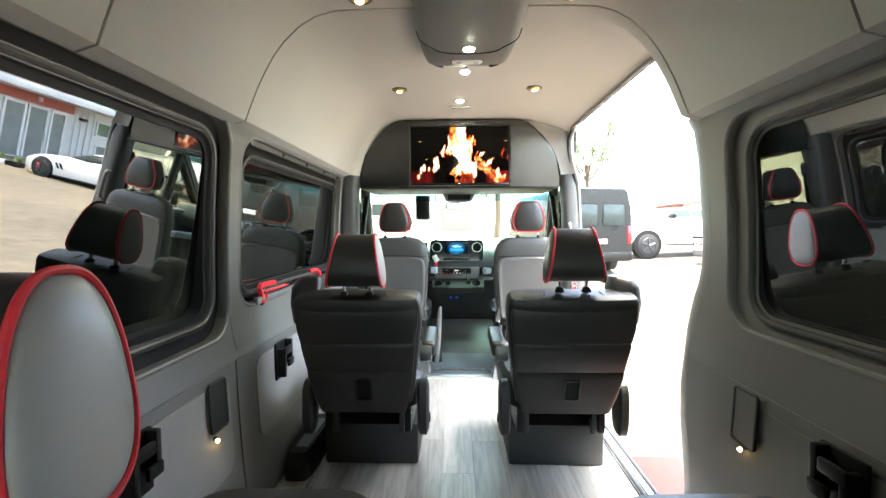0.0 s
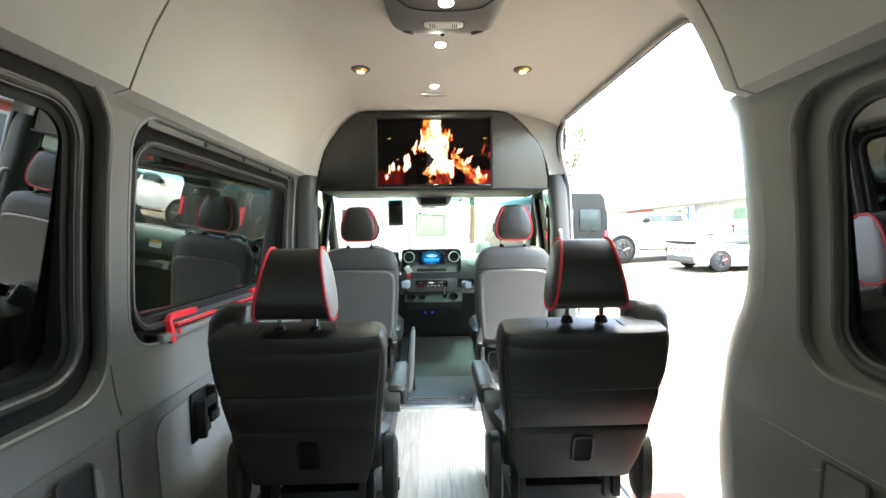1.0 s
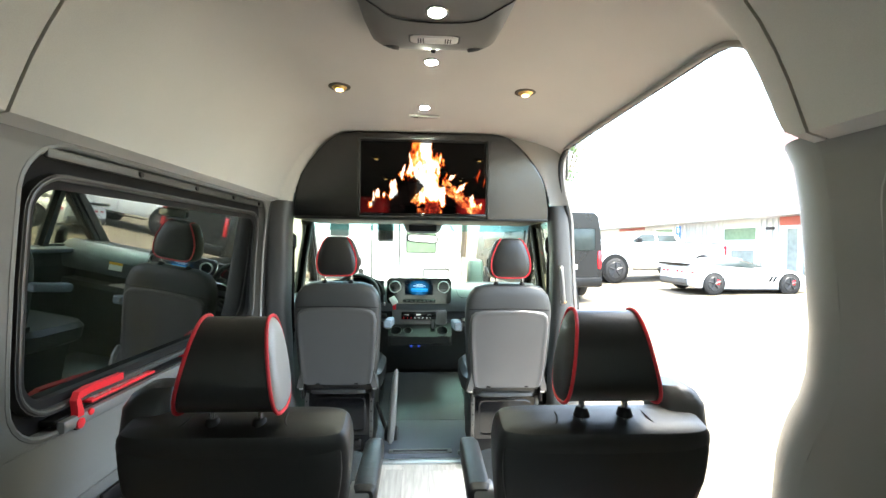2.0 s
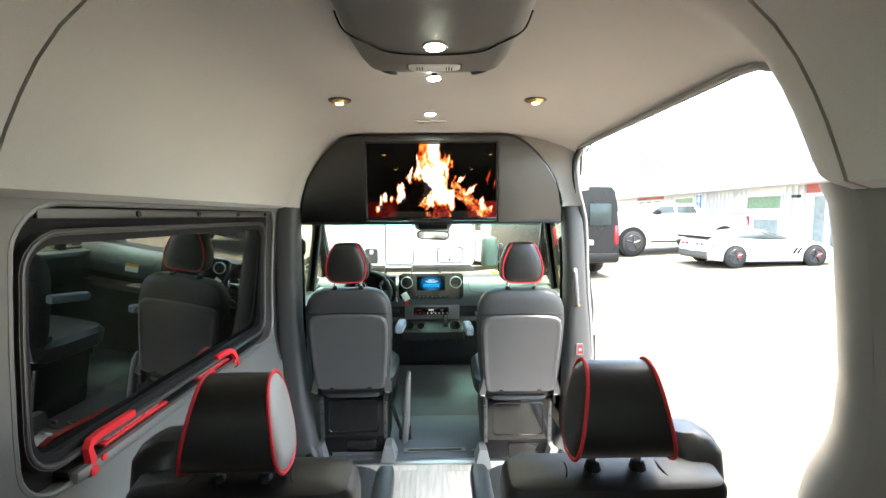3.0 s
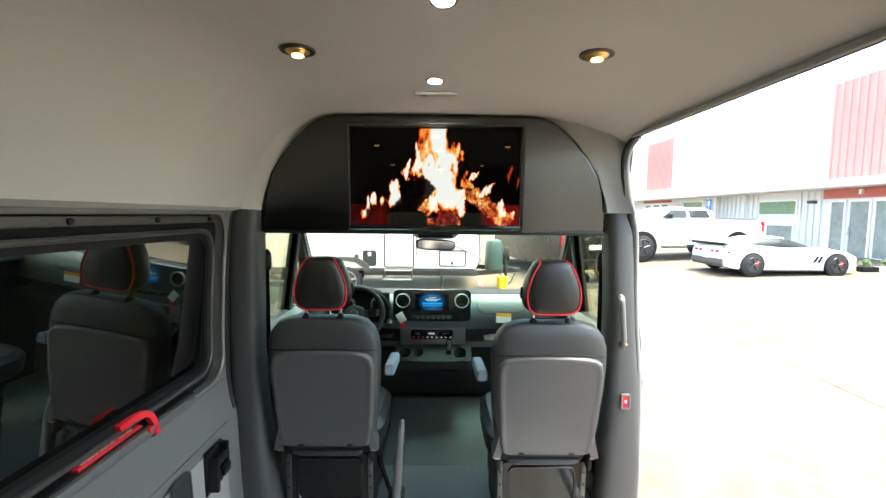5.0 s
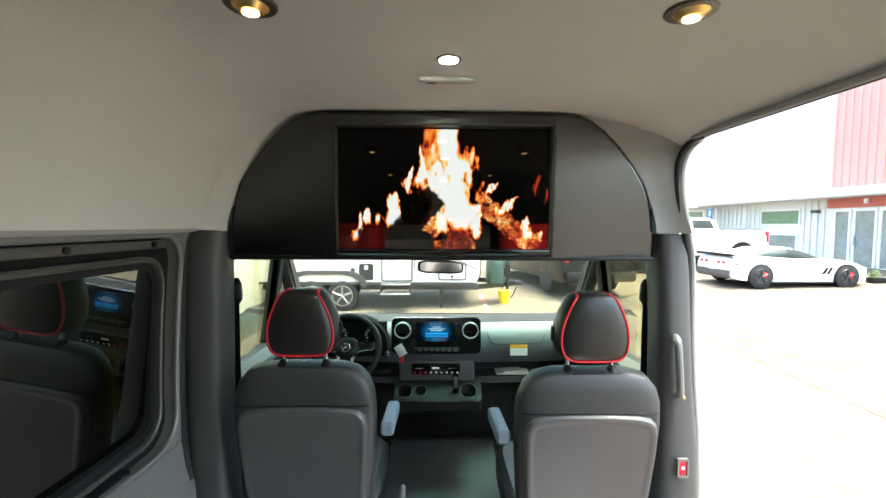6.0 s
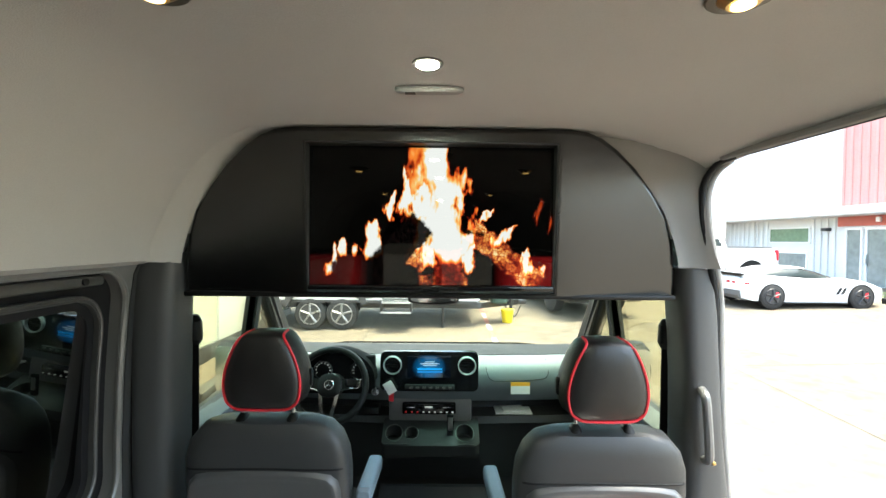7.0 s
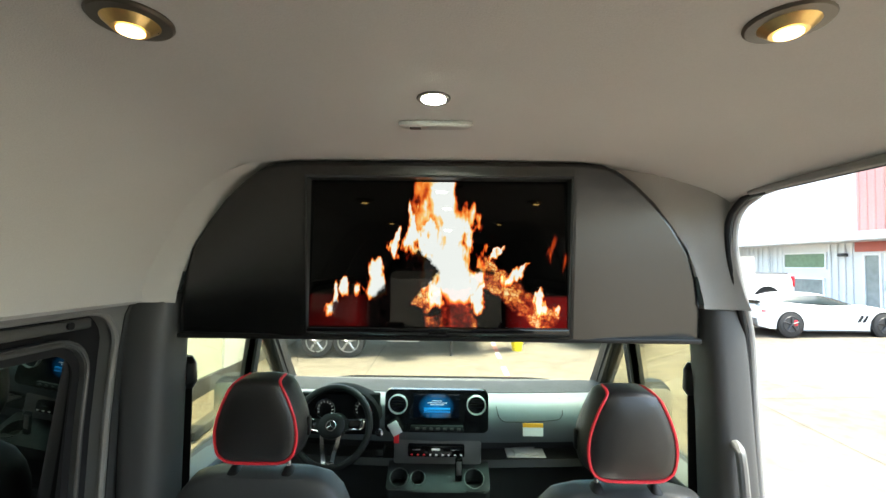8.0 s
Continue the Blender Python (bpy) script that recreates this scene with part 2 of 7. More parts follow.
def skin(rings, cap=True, closed=True):
    """Quads between rings of points; the ends are capped."""
    bm = bmesh.new()
    vs = [[bm.verts.new(p) for p in r] for r in rings]
    n = len(rings[0])
    for a, b in zip(vs, vs[1:]):
        for i in range(n if closed else n - 1):
            j = (i + 1) % n
            bm.faces.new((a[i], a[j], b[j], b[i]))
    if cap and closed:
        bm.faces.new(vs[0][::-1])
        bm.faces.new(vs[-1])
    return bm


def oval(cx, cy, w, d, power=2.6, n=28):
    """A rounded rectangle's ring (superellipse) of width w and depth d."""
    out = []
    for i in range(n):
        a = 2 * math.pi * i / n
        c, s = math.cos(a), math.sin(a)
        out.append((cx + w / 2 * math.copysign(abs(c) ** (2 / power), c), cy + d / 2 * math.copysign(abs(s) ** (2 / power), s)))
    return out


def pillow(levels, power=3.0, n=32, axis="z"):
    """A cushion lofted through levels of (height, cx, cy, width, depth)."""
    rings = []
    for h, cx, cy, w, d in levels:
        ring = oval(cx, cy, w, d, power, n)
        rings.append([(x, y, h) if axis == "z" else (h, x, y) if axis == "x" else (x, h, y) for x, y in ring])
    return skin(rings)


def tube(points, r, n=8, smooth=True, closed=False):
    """A round bar along points, bent smoothly."""
    pts = [Vector(p) for p in points]
    if smooth and len(pts) > 2:
        fine = []
        m = len(pts)
        for i in range(m if closed else m - 1):
            if closed:
                p0, p1, p2, p3 = pts[(i - 1) % m], pts[i], pts[(i + 1) % m], pts[(i + 2) % m]
            else:
                p0, p1, p2, p3 = pts[max(i - 1, 0)], pts[i], pts[i + 1], pts[min(i + 2, m - 1)]
            for k in range(5):
                t = k / 5
                fine.append(0.5 * (2 * p1 + (p2 - p0) * t + (2 * p0 - 5 * p1 + 4 * p2 - p3) * t * t + (3 * p1 - p0 - 3 * p2 + p3) * t ** 3))
        if not closed:
            fine.append(pts[-1])
        pts = fine
    rings = []
    ref = None
    m = len(pts)
    for i, p in enumerate(pts):
        d = (pts[(i + 1) % m] - pts[i - 1]) if closed else (pts[min(i + 1, m - 1)] - pts[max(i - 1, 0)])
        d.normalize()
        if ref is None:
            ref = d.orthogonal().normalized()
        ref = (ref - d * ref.dot(d)).normalized()
        side = d.cross(ref)
        rings.append([p + r * (math.cos(2 * math.pi * k / n) * ref + math.sin(2 * math.pi * k / n) * side) for k in range(n)])
    if closed:
        rings.append(rings[0])
        bm = skin(rings, cap=False)
        bmesh.ops.remove_doubles(bm, verts=bm.verts, dist=1e-5)
        return bm
    return skin(rings)


def rrect(u0, u1, v0, v1, r, n=6):
    """A rounded rectangle as a loop of (u, v)."""
    out = []
    for cu, cv, a0 in ((u1 - r, v1 - r, 0), (u0 + r, v1 - r, 90), (u0 + r, v0 + r, 180), (u1 - r, v0 + r, 270)):
        for k in range(n + 1):
            a = radians(a0 + 90 * k / n)
            out.append((cu + r * math.cos(a), cv + r * math.sin(a)))
    return out


def slab(loop, holes, place, depth, cuts=()):
    """A sheet with holes, filled in (u, v), cut at v = cuts, laid by place(u, v, w) from w = 0 to w = depth: it has thickness and reveals."""
    bm = bmesh.new()
    edges = []
    for lp in (loop, *holes):
        vs = [bm.verts.new((u, v, 0)) for u, v in lp]
        edges += [bm.edges.new((vs[i], vs[(i + 1) % len(vs)])) for i in range(len(vs))]
    bmesh.ops.triangle_fill(bm, use_beauty=True, use_dissolve=False, edges=edges)
    for c in cuts:
        bmesh.ops.bisect_plane(bm, geom=bm.verts[:] + bm.edges[:] + bm.faces[:], plane_co=(0, c, 0), plane_no=(0, 1, 0))
    bmesh.ops.recalc_face_normals(bm, faces=bm.faces)
    res = bmesh.ops.extrude_face_region(bm, geom=bm.faces[:])
    top = {v for v in res["geom"] if isinstance(v, bmesh.types.BMVert)}
    for v in bm.verts:
        v.co = place(v.co.x, v.co.y, depth if v in top else 0.0)
    return bm


def dense(loop, step=0.08):
    """The closed loop with its long straights cut into short steps."""
    out = []
    for (a, b), (c, d) in zip(loop, loop[1:] + loop[:1]):
        n = max(1, int(math.hypot(c - a, d - b) / step))
        out += [(a + (c - a) * k / n, b + (d - b) * k / n) for k in range(n)]
    return out


def lerp_table(table, z):
    for (a, xa), (b, xb) in zip(table, table[1:]):
        if z <= b:
            return xa + (xb - xa) * max(0.0, min(1.0, (z - a) / (b - a)))
    return table[-1][1]


# ---- van shell ----
WALL = [(0, 0.83), (0.1, 0.842), (0.3, 0.858), (0.5, 0.868), (0.625, 0.872), (0.645, 0.874), (0.67, 0.883), (0.72, 0.895), (0.80, 0.905), (1.0, 0.905), (1.2, 0.897), (1.4, 0.882), (1.5, 0.868), (1.56, 0.84)]
CUTS = [0.1, 0.2, 0.3, 0.4, 0.5, 0.6, 0.625, 0.645, 0.66, 0.72, 0.8, 0.9, 1.0, 1.1, 1.2, 1.3, 1.4, 1.45, 1.5, 1.53]


def on_wall(side, proud=0.0):
    """Lays (y, z) on the side wall; w runs outwards."""
    return lambda u, v, w: (side * (lerp_table(WALL, v) - proud + w), u, v)


def structure(name, bm, material, label, category):
    return tagged(finish(name, bm, material), label, category, "", "structure")


ceil_half = [(0.0, 1.935), (0.2, 1.935), (0.38, 1.934), (0.47, 1.93), (0.54, 1.912), (0.60, 1.878), (0.655, 1.828), (0.70, 1.77), (0.735, 1.71), (0.765, 1.65), (0.79, 1.59), (0.81, 1.54), (0.86, 1.525)]
ceil_door = [(0.0, 1.935), (0.2, 1.935), (0.38, 1.934), (0.47, 1.93), (0.54, 1.922), (0.60, 1.912), (0.655, 1.898), (0.70, 1.883), (0.735, 1.872), (0.76, 1.862), (0.78, 1.853), (0.795, 1.845), (0.80, 1.836)]
DOORTOP = [(1.30, 0.0), (1.325, 0.05), (1.345, 0.17), (1.37, 0.47), (1.40, 0.755), (1.44, 0.895), (1.50, 0.975), (1.58, 1.0), (2.80, 1.0), (2.87, 0.92), (2.93, 0.7), (2.99, 0.4)]


def ceiling_section(y):
    s = lerp_table(DOORTOP, y)
    left = [(-x, z) for x, z in ceil_half[::-1]]
    right = [(a[0] + (b[0] - a[0]) * s, a[1] + (b[1] - a[1]) * s) for a, b in zip(ceil_half[1:], ceil_door[1:])]
    return left + right


def ceiling_sheet(ys):
    rings = []
    for y in ys:
        low = [(x, y, z) for x, z in ceiling_section(y)]
        high = [(x * 1.045, y, z + 0.05) for x, z in ceiling_section(y)][::-1]
        rings.append(low + high)
    return skin(rings)


YS = [1.272, 1.30, 1.325, 1.335, 1.345, 1.357, 1.37, 1.385, 1.40, 1.42, 1.44, 1.47, 1.50, 1.54, 1.58, 1.72, 2.0, 2.3, 2.6, 2.86, 2.9, 2.93, 2.96, 2.99]
ceiling = structure("ceiling", join(ceiling_sheet([-1.75, -1.0, -0.3, 0.61]), ceiling_sheet([0.618, 0.9, 1.264]), ceiling_sheet(YS),
                    skin([[(x * 1.02, y, z + 0.012) for x, z in ceiling_section(y)] + [(x * 1.04, y, z + 0.03) for x, z in ceiling_section(y)][::-1] for y in (-1.74, 1.34)])), HEADLINER,
                    "warm grey cloth headliner curving down to the walls", "ceiling")

floor_slab = structure("floor", box(-0.86, 0.79, -1.75, 2.895, -0.08, -0.006), DARKTRIM, "van floor of grey wood-look vinyl planks", "floor")
cab_floor = structure("cab_floor", box(-0.88, 0.86, 2.925, 4.2, -0.08, 0.006, 0.004), CABFLOOR, "dark grey rubber cab floor", "floor")
structure("trim", box(-0.76, 0.76, 2.885, 2.935, -0.03, 0.012, 0.004), STEEL, "brushed aluminium threshold strip across the floor", "trim")

# left wall with two window openings
W1, W2 = (-0.80, 1.292, 0.735, 1.537), (1.375, 2.84, 0.815, 1.515)
loop = [(-1.75, 0.0), (3.02, 0.0), (3.02, 1.545), (-1.75, 1.545)]
wall_left = structure("wall_left", slab(loop, [rrect(*W1, 0.13), rrect(*W2, 0.10)], on_wall(-1), 0.045, CUTS), WALLTRIM, "moulded grey plastic side wall with two windows", "wall")
door_edge = [(1.34, 0.0), (1.36, 0.14), (1.40, 0.25), (1.435, 0.38), (1.45, 0.5), (1.46, 0.74), (1.455, 0.79), (1.435, 0.85), (1.405, 0.91), (1.385, 0.98), (1.375, 1.1), (1.382, 1.25), (1.388, 1.4), (1.393, 1.5), (1.397, 1.545)]
W3 = (-0.70, 1.175, 0.80, 1.50)
loop = [(-1.75, 0.0), *[(y - 0.10, z) for y, z in door_edge], (-1.75, 1.545)]
wall_right = structure("wall_right", slab(loop, [rrect(*W3, 0.12)], on_wall(1), 0.03, CUTS), WALLTRIM, "moulded grey plastic side wall behind the open door", "wall")
rear_place = lambda u, v, w: (u, -1.74 - w, v)
jamb = []
for y, z in door_edge:
    x = lerp_table(WALL, z)
    front_ = [(x + 0.093 * (k / 8) ** 2, y - 0.102 + 0.172 * (k / 8) ** 0.9, z) for k in range(9)]
    jamb.append(front_ + [(a + 0.012, b - 0.002, c) for a, b, c in front_[::-1]])
structure("door_jamb", skin(jamb), WALLTRIM, "grey rounded trim at the rear edge of the door opening", "trim")
structure("wall_rear", slab([(-0.95, -0.1), (0.95, -0.1), (0.95, 2.0), (-0.95, 2.0)], [rrect(-0.76, -0.06, 0.78, 1.55, 0.08), rrect(0.06, 0.76, 0.78, 1.55, 0.08)], rear_place, 0.06), DARKTRIM, "plain dark rear doors of the van with two added windows, out of view", "wall")
# unseen rear windows, added to brighten the back of the cabin
for n_, (xa, xb) in enumerate(((-0.76, -0.06), (0.06, 0.76))):
    structure(f"window_{4 + n_}", slab(rrect(xa, xb, 0.78, 1.55, 0.08), [], lambda u, v, w: (u, -1.765 - w, v), 0.005), REARCLEAR, "added clear rear door window, out of view", "window")

# lower side covers with an inset, paler on the left only, proud of the wall
for side, y0, y1, i0, i1 in ((-1, 1.258, 2.79, 1.40, 2.74), (-1, -0.55, 1.248, -0.45, 1.19), (1, -0.55, 1.248, -0.45, 1.10)):
    structure("wall_cover", slab(rrect(y0, y1, 0.03, 0.640, 0.012), [], on_wall(side, 0.007), 0.006, CUTS), WALLTRIM, "grey plastic lower wall cover", "wall panel")
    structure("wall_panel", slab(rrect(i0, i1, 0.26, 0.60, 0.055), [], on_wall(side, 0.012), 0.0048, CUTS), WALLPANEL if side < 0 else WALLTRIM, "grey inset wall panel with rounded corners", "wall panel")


def side_window(name, side, hole, ring, r, width, label, rail, sheet=0.045, slope=0.08, trim=None, well=None):
    """Black recess, grey frame, rubber and tinted pane in a wall opening."""
    w = thing(name, (0, 0, 0), label, "window", kind="structure")
    y0, y1, z0, z1 = hole
    a = 0.012
    back = slab(rrect(y0 - a, y1 + a, z0 - a, z1 + a, r), [rrect(ring[0] + 0.03, ring[1] - 0.03, ring[2] + 0.03, ring[3] - 0.03, r - 0.03)], on_wall(side, -sheet - 0.001), 0.02, CUTS)
    part("recess", back, well or GASKET, w)
    part("window_frame", slab(rrect(*ring, r), [rrect(ring[0] + width, ring[1] - width, ring[2] + width, ring[3] - width, r - width)], on_wall(side, -0.02), 0.027, CUTS), trim or RAIL, w, "satin grey window frame")
    g = width
    bead = dense(rrect(ring[0] + g / 2, ring[1] - g / 2, ring[2] + g / 2, ring[3] - g / 2, r - g / 2))
    part("frame_bead", tube([on_wall(side, -0.021)(u, v, 0) for u, v in bead], g * 0.36, 8, False, True), trim or RAIL, w)
    rolled = dense(rrect(y0 - 0.004, y1 + 0.004, z0 - 0.004, z1 + 0.004, r + 0.01))
    part("opening_edge", tube([on_wall(side, -0.006)(u, v, 0) for u, v in rolled], 0.009, 8, False, True), WALLTRIM, w)
    e = 0.010 if well else 0.022
    part("rubber_seal", slab(rrect(ring[0] + g, ring[1] - g, ring[2] + g, ring[3] - g, r - g), [rrect(ring[0] + g + e, ring[1] - g - e, ring[2] + g + e, ring[3] - g - e, r - g - e + 0.002)], on_wall(side, -0.034), 0.06, CUTS), GASKET, w)
    pane = slab(rrect(ring[0] + g, ring[1] - g, ring[2] + g, ring[3] - g, r - g), [], lambda u, v, q: (side * (0.914 + slope * (1.45 - v) + q), u, v), 0.004)
    part("pane", pane, TINT, w, "dark tinted glass")
    if rail:
        part("track", box(side * 0.862, side * 0.876, 1.42, 2.74, 1.480, 1.506, 0.006), RAIL, w, "slim metal track along the top")
        for y in (1.739, 2.06, 2.375, 2.675):
            part("screw", cyl((side * 0.856, y, 1.493), (side * 0.87, y, 1.493), 0.009, n=10), BLACK, w)
    return w


win1 = side_window("window_1", -1, W1, (-0.72, 1.232, 0.785, 1.497), 0.115, 0.026, "long dark tinted side window in a grey frame", False, 0.045, 0.12)
win2 = side_window("window_2", -1, W2, (1.41, 2.79, 0.855, 1.455), 0.10, 0.016, "dark tinted sliding side window with red release bars", True, 0.045, 0.09)
win3 = side_window("window_3", 1, W3, (-0.62, 1.105, 0.83, 1.46), 0.11, 0.022, "dark tinted side window beside the open door", False, 0.03, 0.08, PILLAR, WALLTRIM)


structure("trim", slab([(2.852, 0.662), (3.015, 0.662), (3.015, 1.54), (2.852, 1.54)], [], on_wall(-1, 0.004), 0.003, CUTS), DARKTRIM, "dark grey trim strip beside the window", "trim")
structure("trim", slab([(1.29, 0.668), (2.848, 0.668), (2.848, 0.806), (1.29, 0.806)], [], on_wall(-1, 0.004), 0.003, CUTS), WALLTRIM, "grey ledge trim below the window", "trim")

# ---- pillars and door surround ----
def column(side, levels):
    return skin([[(side * x, y, h) for x, y in oval(cx, cy, w, d, 3.2, 28)] for h, cx, cy, w, d in levels])


structure("pillar_1", column(-1, [(0.0, 0.79, 2.95, 0.21, 0.17), (0.12, 0.80, 2.95, 0.19, 0.165), (0.4, 0.828, 2.95, 0.148, 0.16), (0.9, 0.846, 2.95, 0.13, 0.16), (1.4, 0.840, 2.945, 0.135, 0.16), (1.52, 0.828, 2.942, 0.14, 0.16), (1.56, 0.82, 2.942, 0.12, 0.14)]), PILLAR, "dark grey plastic pillar trim behind the driver seat", "pillar")
structure("pillar_2", column(1, [(0.0, 0.845, 2.93, 0.195, 0.18), (0.12, 0.85, 2.93, 0.185, 0.175), (0.4, 0.856, 2.93, 0.172, 0.17), (0.75, 0.853, 2.935, 0.148, 0.16), (1.0, 0.840, 2.94, 0.122, 0.16), (1.2, 0.834, 2.945, 0.112, 0.155), (1.527, 0.819, 2.955, 0.116, 0.155)]), PILLAR, "dark grey plastic pillar trim beside the door opening", "pillar")
header = [(ceiling_section(y)[-1][0] + 0.003, y, ceiling_section(y)[-1][1] + 0.001) for y in (2.76, 2.6, 2.2, 1.9, 1.66, 1.58, 1.50, 1.46, 1.44, 1.42, 1.40)]
post = [(0.915, 2.892, 0.0), (0.922, 2.897, 0.4), (0.912, 2.897, 0.75), (0.890, 2.897, 1.0), (0.878, 2.897, 1.2), (0.866, 2.892, 1.42), (0.848, 2.880, 1.50), (0.829, 2.868, 1.56), (0.811, 2.860, 1.62), (0.798, 2.856, 1.69), (0.793, 2.850, 1.745), (0.793, 2.838, 1.785), (0.797, 2.812, 1.815), (0.800, 2.775, 1.833)]
structure("door_seal", join(tube(header, 0.0065, 8), tube(post + [(0.803, 2.72, 1.837)], 0.0095, 10)), GASKET, "black rubber door seal round the opening", "door seal")
structure("trim", tube([(x + 0.021, y + 0.006, z) for x, y, z in post[:11]] + [(0.815, 2.84, 1.79), (0.817, 2.81, 1.818), (0.82, 2.77, 1.834)], 0.010, 10), CORNER, "grey bead on the outer side of the door seal", "trim")
corner = [(0.797, 2.72, 1.840)] + [(x - 0.002, y - 0.003, z + 0.003) for x, y, z in post[:8:-1]]
structure("corner_fillet", skin([[p, ((p[0] + 0.80) / 2, (p[1] + 2.862) / 2, (p[2] + 1.85) / 2), (0.80, 2.862, 1.85), (0.84, 2.90, 1.86)] for p in corner], cap=False, closed=False), CORNER, "grey cloth rounding in the upper corner of the door opening", "trim")
structure("trim", tube([(x - 0.011, y, z + 0.004) for x, y, z in header], 0.010, 10), CORNER, "rolled grey headliner edge above the door", "trim")
structure("door_rim", skin([[(x + 0.012, y, z + 0.012), (x + 0.07, y, z + 0.055), (x + 0.075, y, z + 0.08), (x + 0.012, y, z + 0.04)] for x, y, z in header]), PILLAR, "dark painted door opening rim", "door frame")
inner_arc = [(0.750, 1.53), (0.746, 1.56), (0.731, 1.62), (0.702, 1.70), (0.656, 1.768), (0.602, 1.836), (0.548, 1.885), (0.48, 1.925)]
outer_arc = [(0.850, 1.53), (0.832, 1.57), (0.813, 1.63), (0.802, 1.69), (0.797, 1.755), (0.797, 1.825), (0.72, 1.885), (0.60, 1.935)]
cove = []
for k in range(9):
    s_ = k / 8
    cove.append([(a[0] + (b[0] - a[0]) * s_, 2.888 - 0.045 * s_ ** 2, a[1] + (b[1] - a[1]) * s_) for a, b in zip(inner_arc, outer_arc)])
cove.append([(x + 0.006, 2.90, z + 0.004) for x, z in outer_arc])
cove.append([(x, 2.97, z) for x, z in outer_arc])
structure("pillar_corner", skin(cove, cap=False, closed=False), CORNER, "grey cloth corner trim between ceiling and pillar", "trim")
left_arc = [(0.838, 1.536), (0.800, 1.57), (0.777, 1.62), (0.740, 1.70), (0.701, 1.768), (0.647, 1.836), (0.592, 1.885), (0.495, 1.926)]
cove = []
for k in range(9):
    s_ = k / 8
    cove.append([(-(a[0] + (b[0] - a[0]) * s_), 2.888 - 0.075 * s_ ** 1.6, a[1] + (b[1] - a[1]) * s_) for a, b in zip(inner_arc, left_arc)])
structure("pillar_corner", skin(cove, cap=False, closed=False), HEADLINER, "grey cloth rounding between headliner and cabinet", "trim")
# sill and step at the door
structure("door_sill", join(box(0.745, 0.83, 1.30, 2.88, -0.06, 0.008, 0.006), box(0.83, 0.95, 1.28, 2.88, -0.42, -0.30, 0.006), box(0.822, 0.83, 1.30, 2.88, -0.42, -0.06)), CABFLOOR, "grey door sill plate", "sill")
for x in (0.752, 0.808):
    zt = 0.008
    structure("trim", box(x, x + 0.012, 1.33, 2.85, zt - 0.002, zt + 0.004, 0.001), GASKET, "black ribbed rubber strip on the door sill", "trim")
structure("trim", box(0.775, 0.80, 1.32, 2.86, 0.004, 0.014, 0.003), STEEL, "aluminium strip on the door sill", "trim")
structure("body_side", join(box(0.93, 0.99, -1.75, 1.27, -0.35, 0.75), box(-0.99, -0.955, -1.75, 4.4, -0.35, 0.74), box(0.95, 0.99, 1.27, 2.9, -0.45, -0.32), box(0.93, 0.985, 2.98, 4.3, -0.35, 0.75)), BLACKPAINT, "black painted outer body side", "van body")

# ---- cab shell ----
for side, nm in ((-1, "door_1"), (1, "door_2")):
    d = thing(nm, (0, 0, 0), "closed cab door with dark trim and clear window", "door", kind="structure")
    lp = [(3.0, 0.0), (4.40, 0.0), (4.40, 0.93), (3.62, 1.62), (3.0, 1.62)]
    hole_a = [(3.12, 0.90), (3.70, 0.91), (3.70, 1.44), (3.62, 1.54), (3.16, 1.55), (3.12, 1.51)]
    hole_b = [(3.745, 0.92), (4.22, 0.93), (4.21, 0.96), (3.80, 1.36), (3.745, 1.38)]
    put = lambda u, v, w, s=side: (s * (0.93 - 0.14 * max(0, v - 0.92) + w), u, v)
    part("door_panel", slab(lp, [hole_a, hole_b], put, 0.05, [0.4, 0.9, 0.92, 1.2, 1.4]), DARKTRIM, d)
    part("sill_cap", box(side * 0.84, side * 0.95, 3.02, 4.2, 0.87, 0.905, 0.012), DASH, d)
    part("lock_pin", cyl((side * 0.905, 3.2, 0.90), (side * 0.905, 3.2, 0.935), 0.005, n=8), BLACK, d)
    part("pane", slab(hole_a, [], lambda u, v, w, s=side: put(u, v, w * 0.1 + 0.03, s), 0.03, [0.92, 1.2, 1.4]), SIDEGLASS, d)
    part("pane", slab(hole_b, [], lambda u, v, w, s=side: put(u, v, w * 0.1 + 0.03, s), 0.03, [0.92, 1.2]), SIDEGLASS, d)
    part("divider", skin([[put(y, z, w, side) for y, w in ((3.70, -0.01), (3.745, -0.01), (3.745, 0.03), (3.70, 0.03))] for z in (0.90, 1.2, 1.48)]), GASKET, d)
    structure("pillar", skin([[(side * (x + a), y + b, z) for a, b in ((-0.035, 0.05), (0.03, 0.06), (0.045, -0.01), (0.03, -0.06), (-0.02, -0.05), (-0.045, 0.0))] for x, y, z in ((0.975, 4.36, 0.86), (0.96, 4.22, 1.0), (0.925, 3.98, 1.22), (0.885, 3.72, 1.46), (0.83, 3.52, 1.64))]), BLACK, "charcoal windscreen pillar trim", "pillar")
ws = [(-1.0, 4.52, 0.88), (1.0, 4.52, 0.88), (0.80, 3.56, 1.66), (-0.80, 3.56, 1.66)]
windscreen = thing("windscreen", (0, 0, 0), "large clear windscreen with a blue-green shade band", "windscreen", kind="structure")
part("pane", skin([[ws[0], ws[1], (1.0, 4.525, 0.883), (-1.0, 4.525, 0.883)], [ws[3], ws[2], (0.8, 3.565, 1.663), (-0.8, 3.565, 1.663)]]), CLEAR, windscreen)
part("shade_band", skin([[(-0.872, 3.873, 1.40), (0.872, 3.873, 1.40), (0.872, 3.875, 1.402), (-0.872, 3.875, 1.402)], [(-0.80, 3.555, 1.662), (0.80, 3.555, 1.662), (0.80, 3.557, 1.664), (-0.80, 3.557, 1.664)]]), SHADEBAND, windscreen, "blue-green shade band")
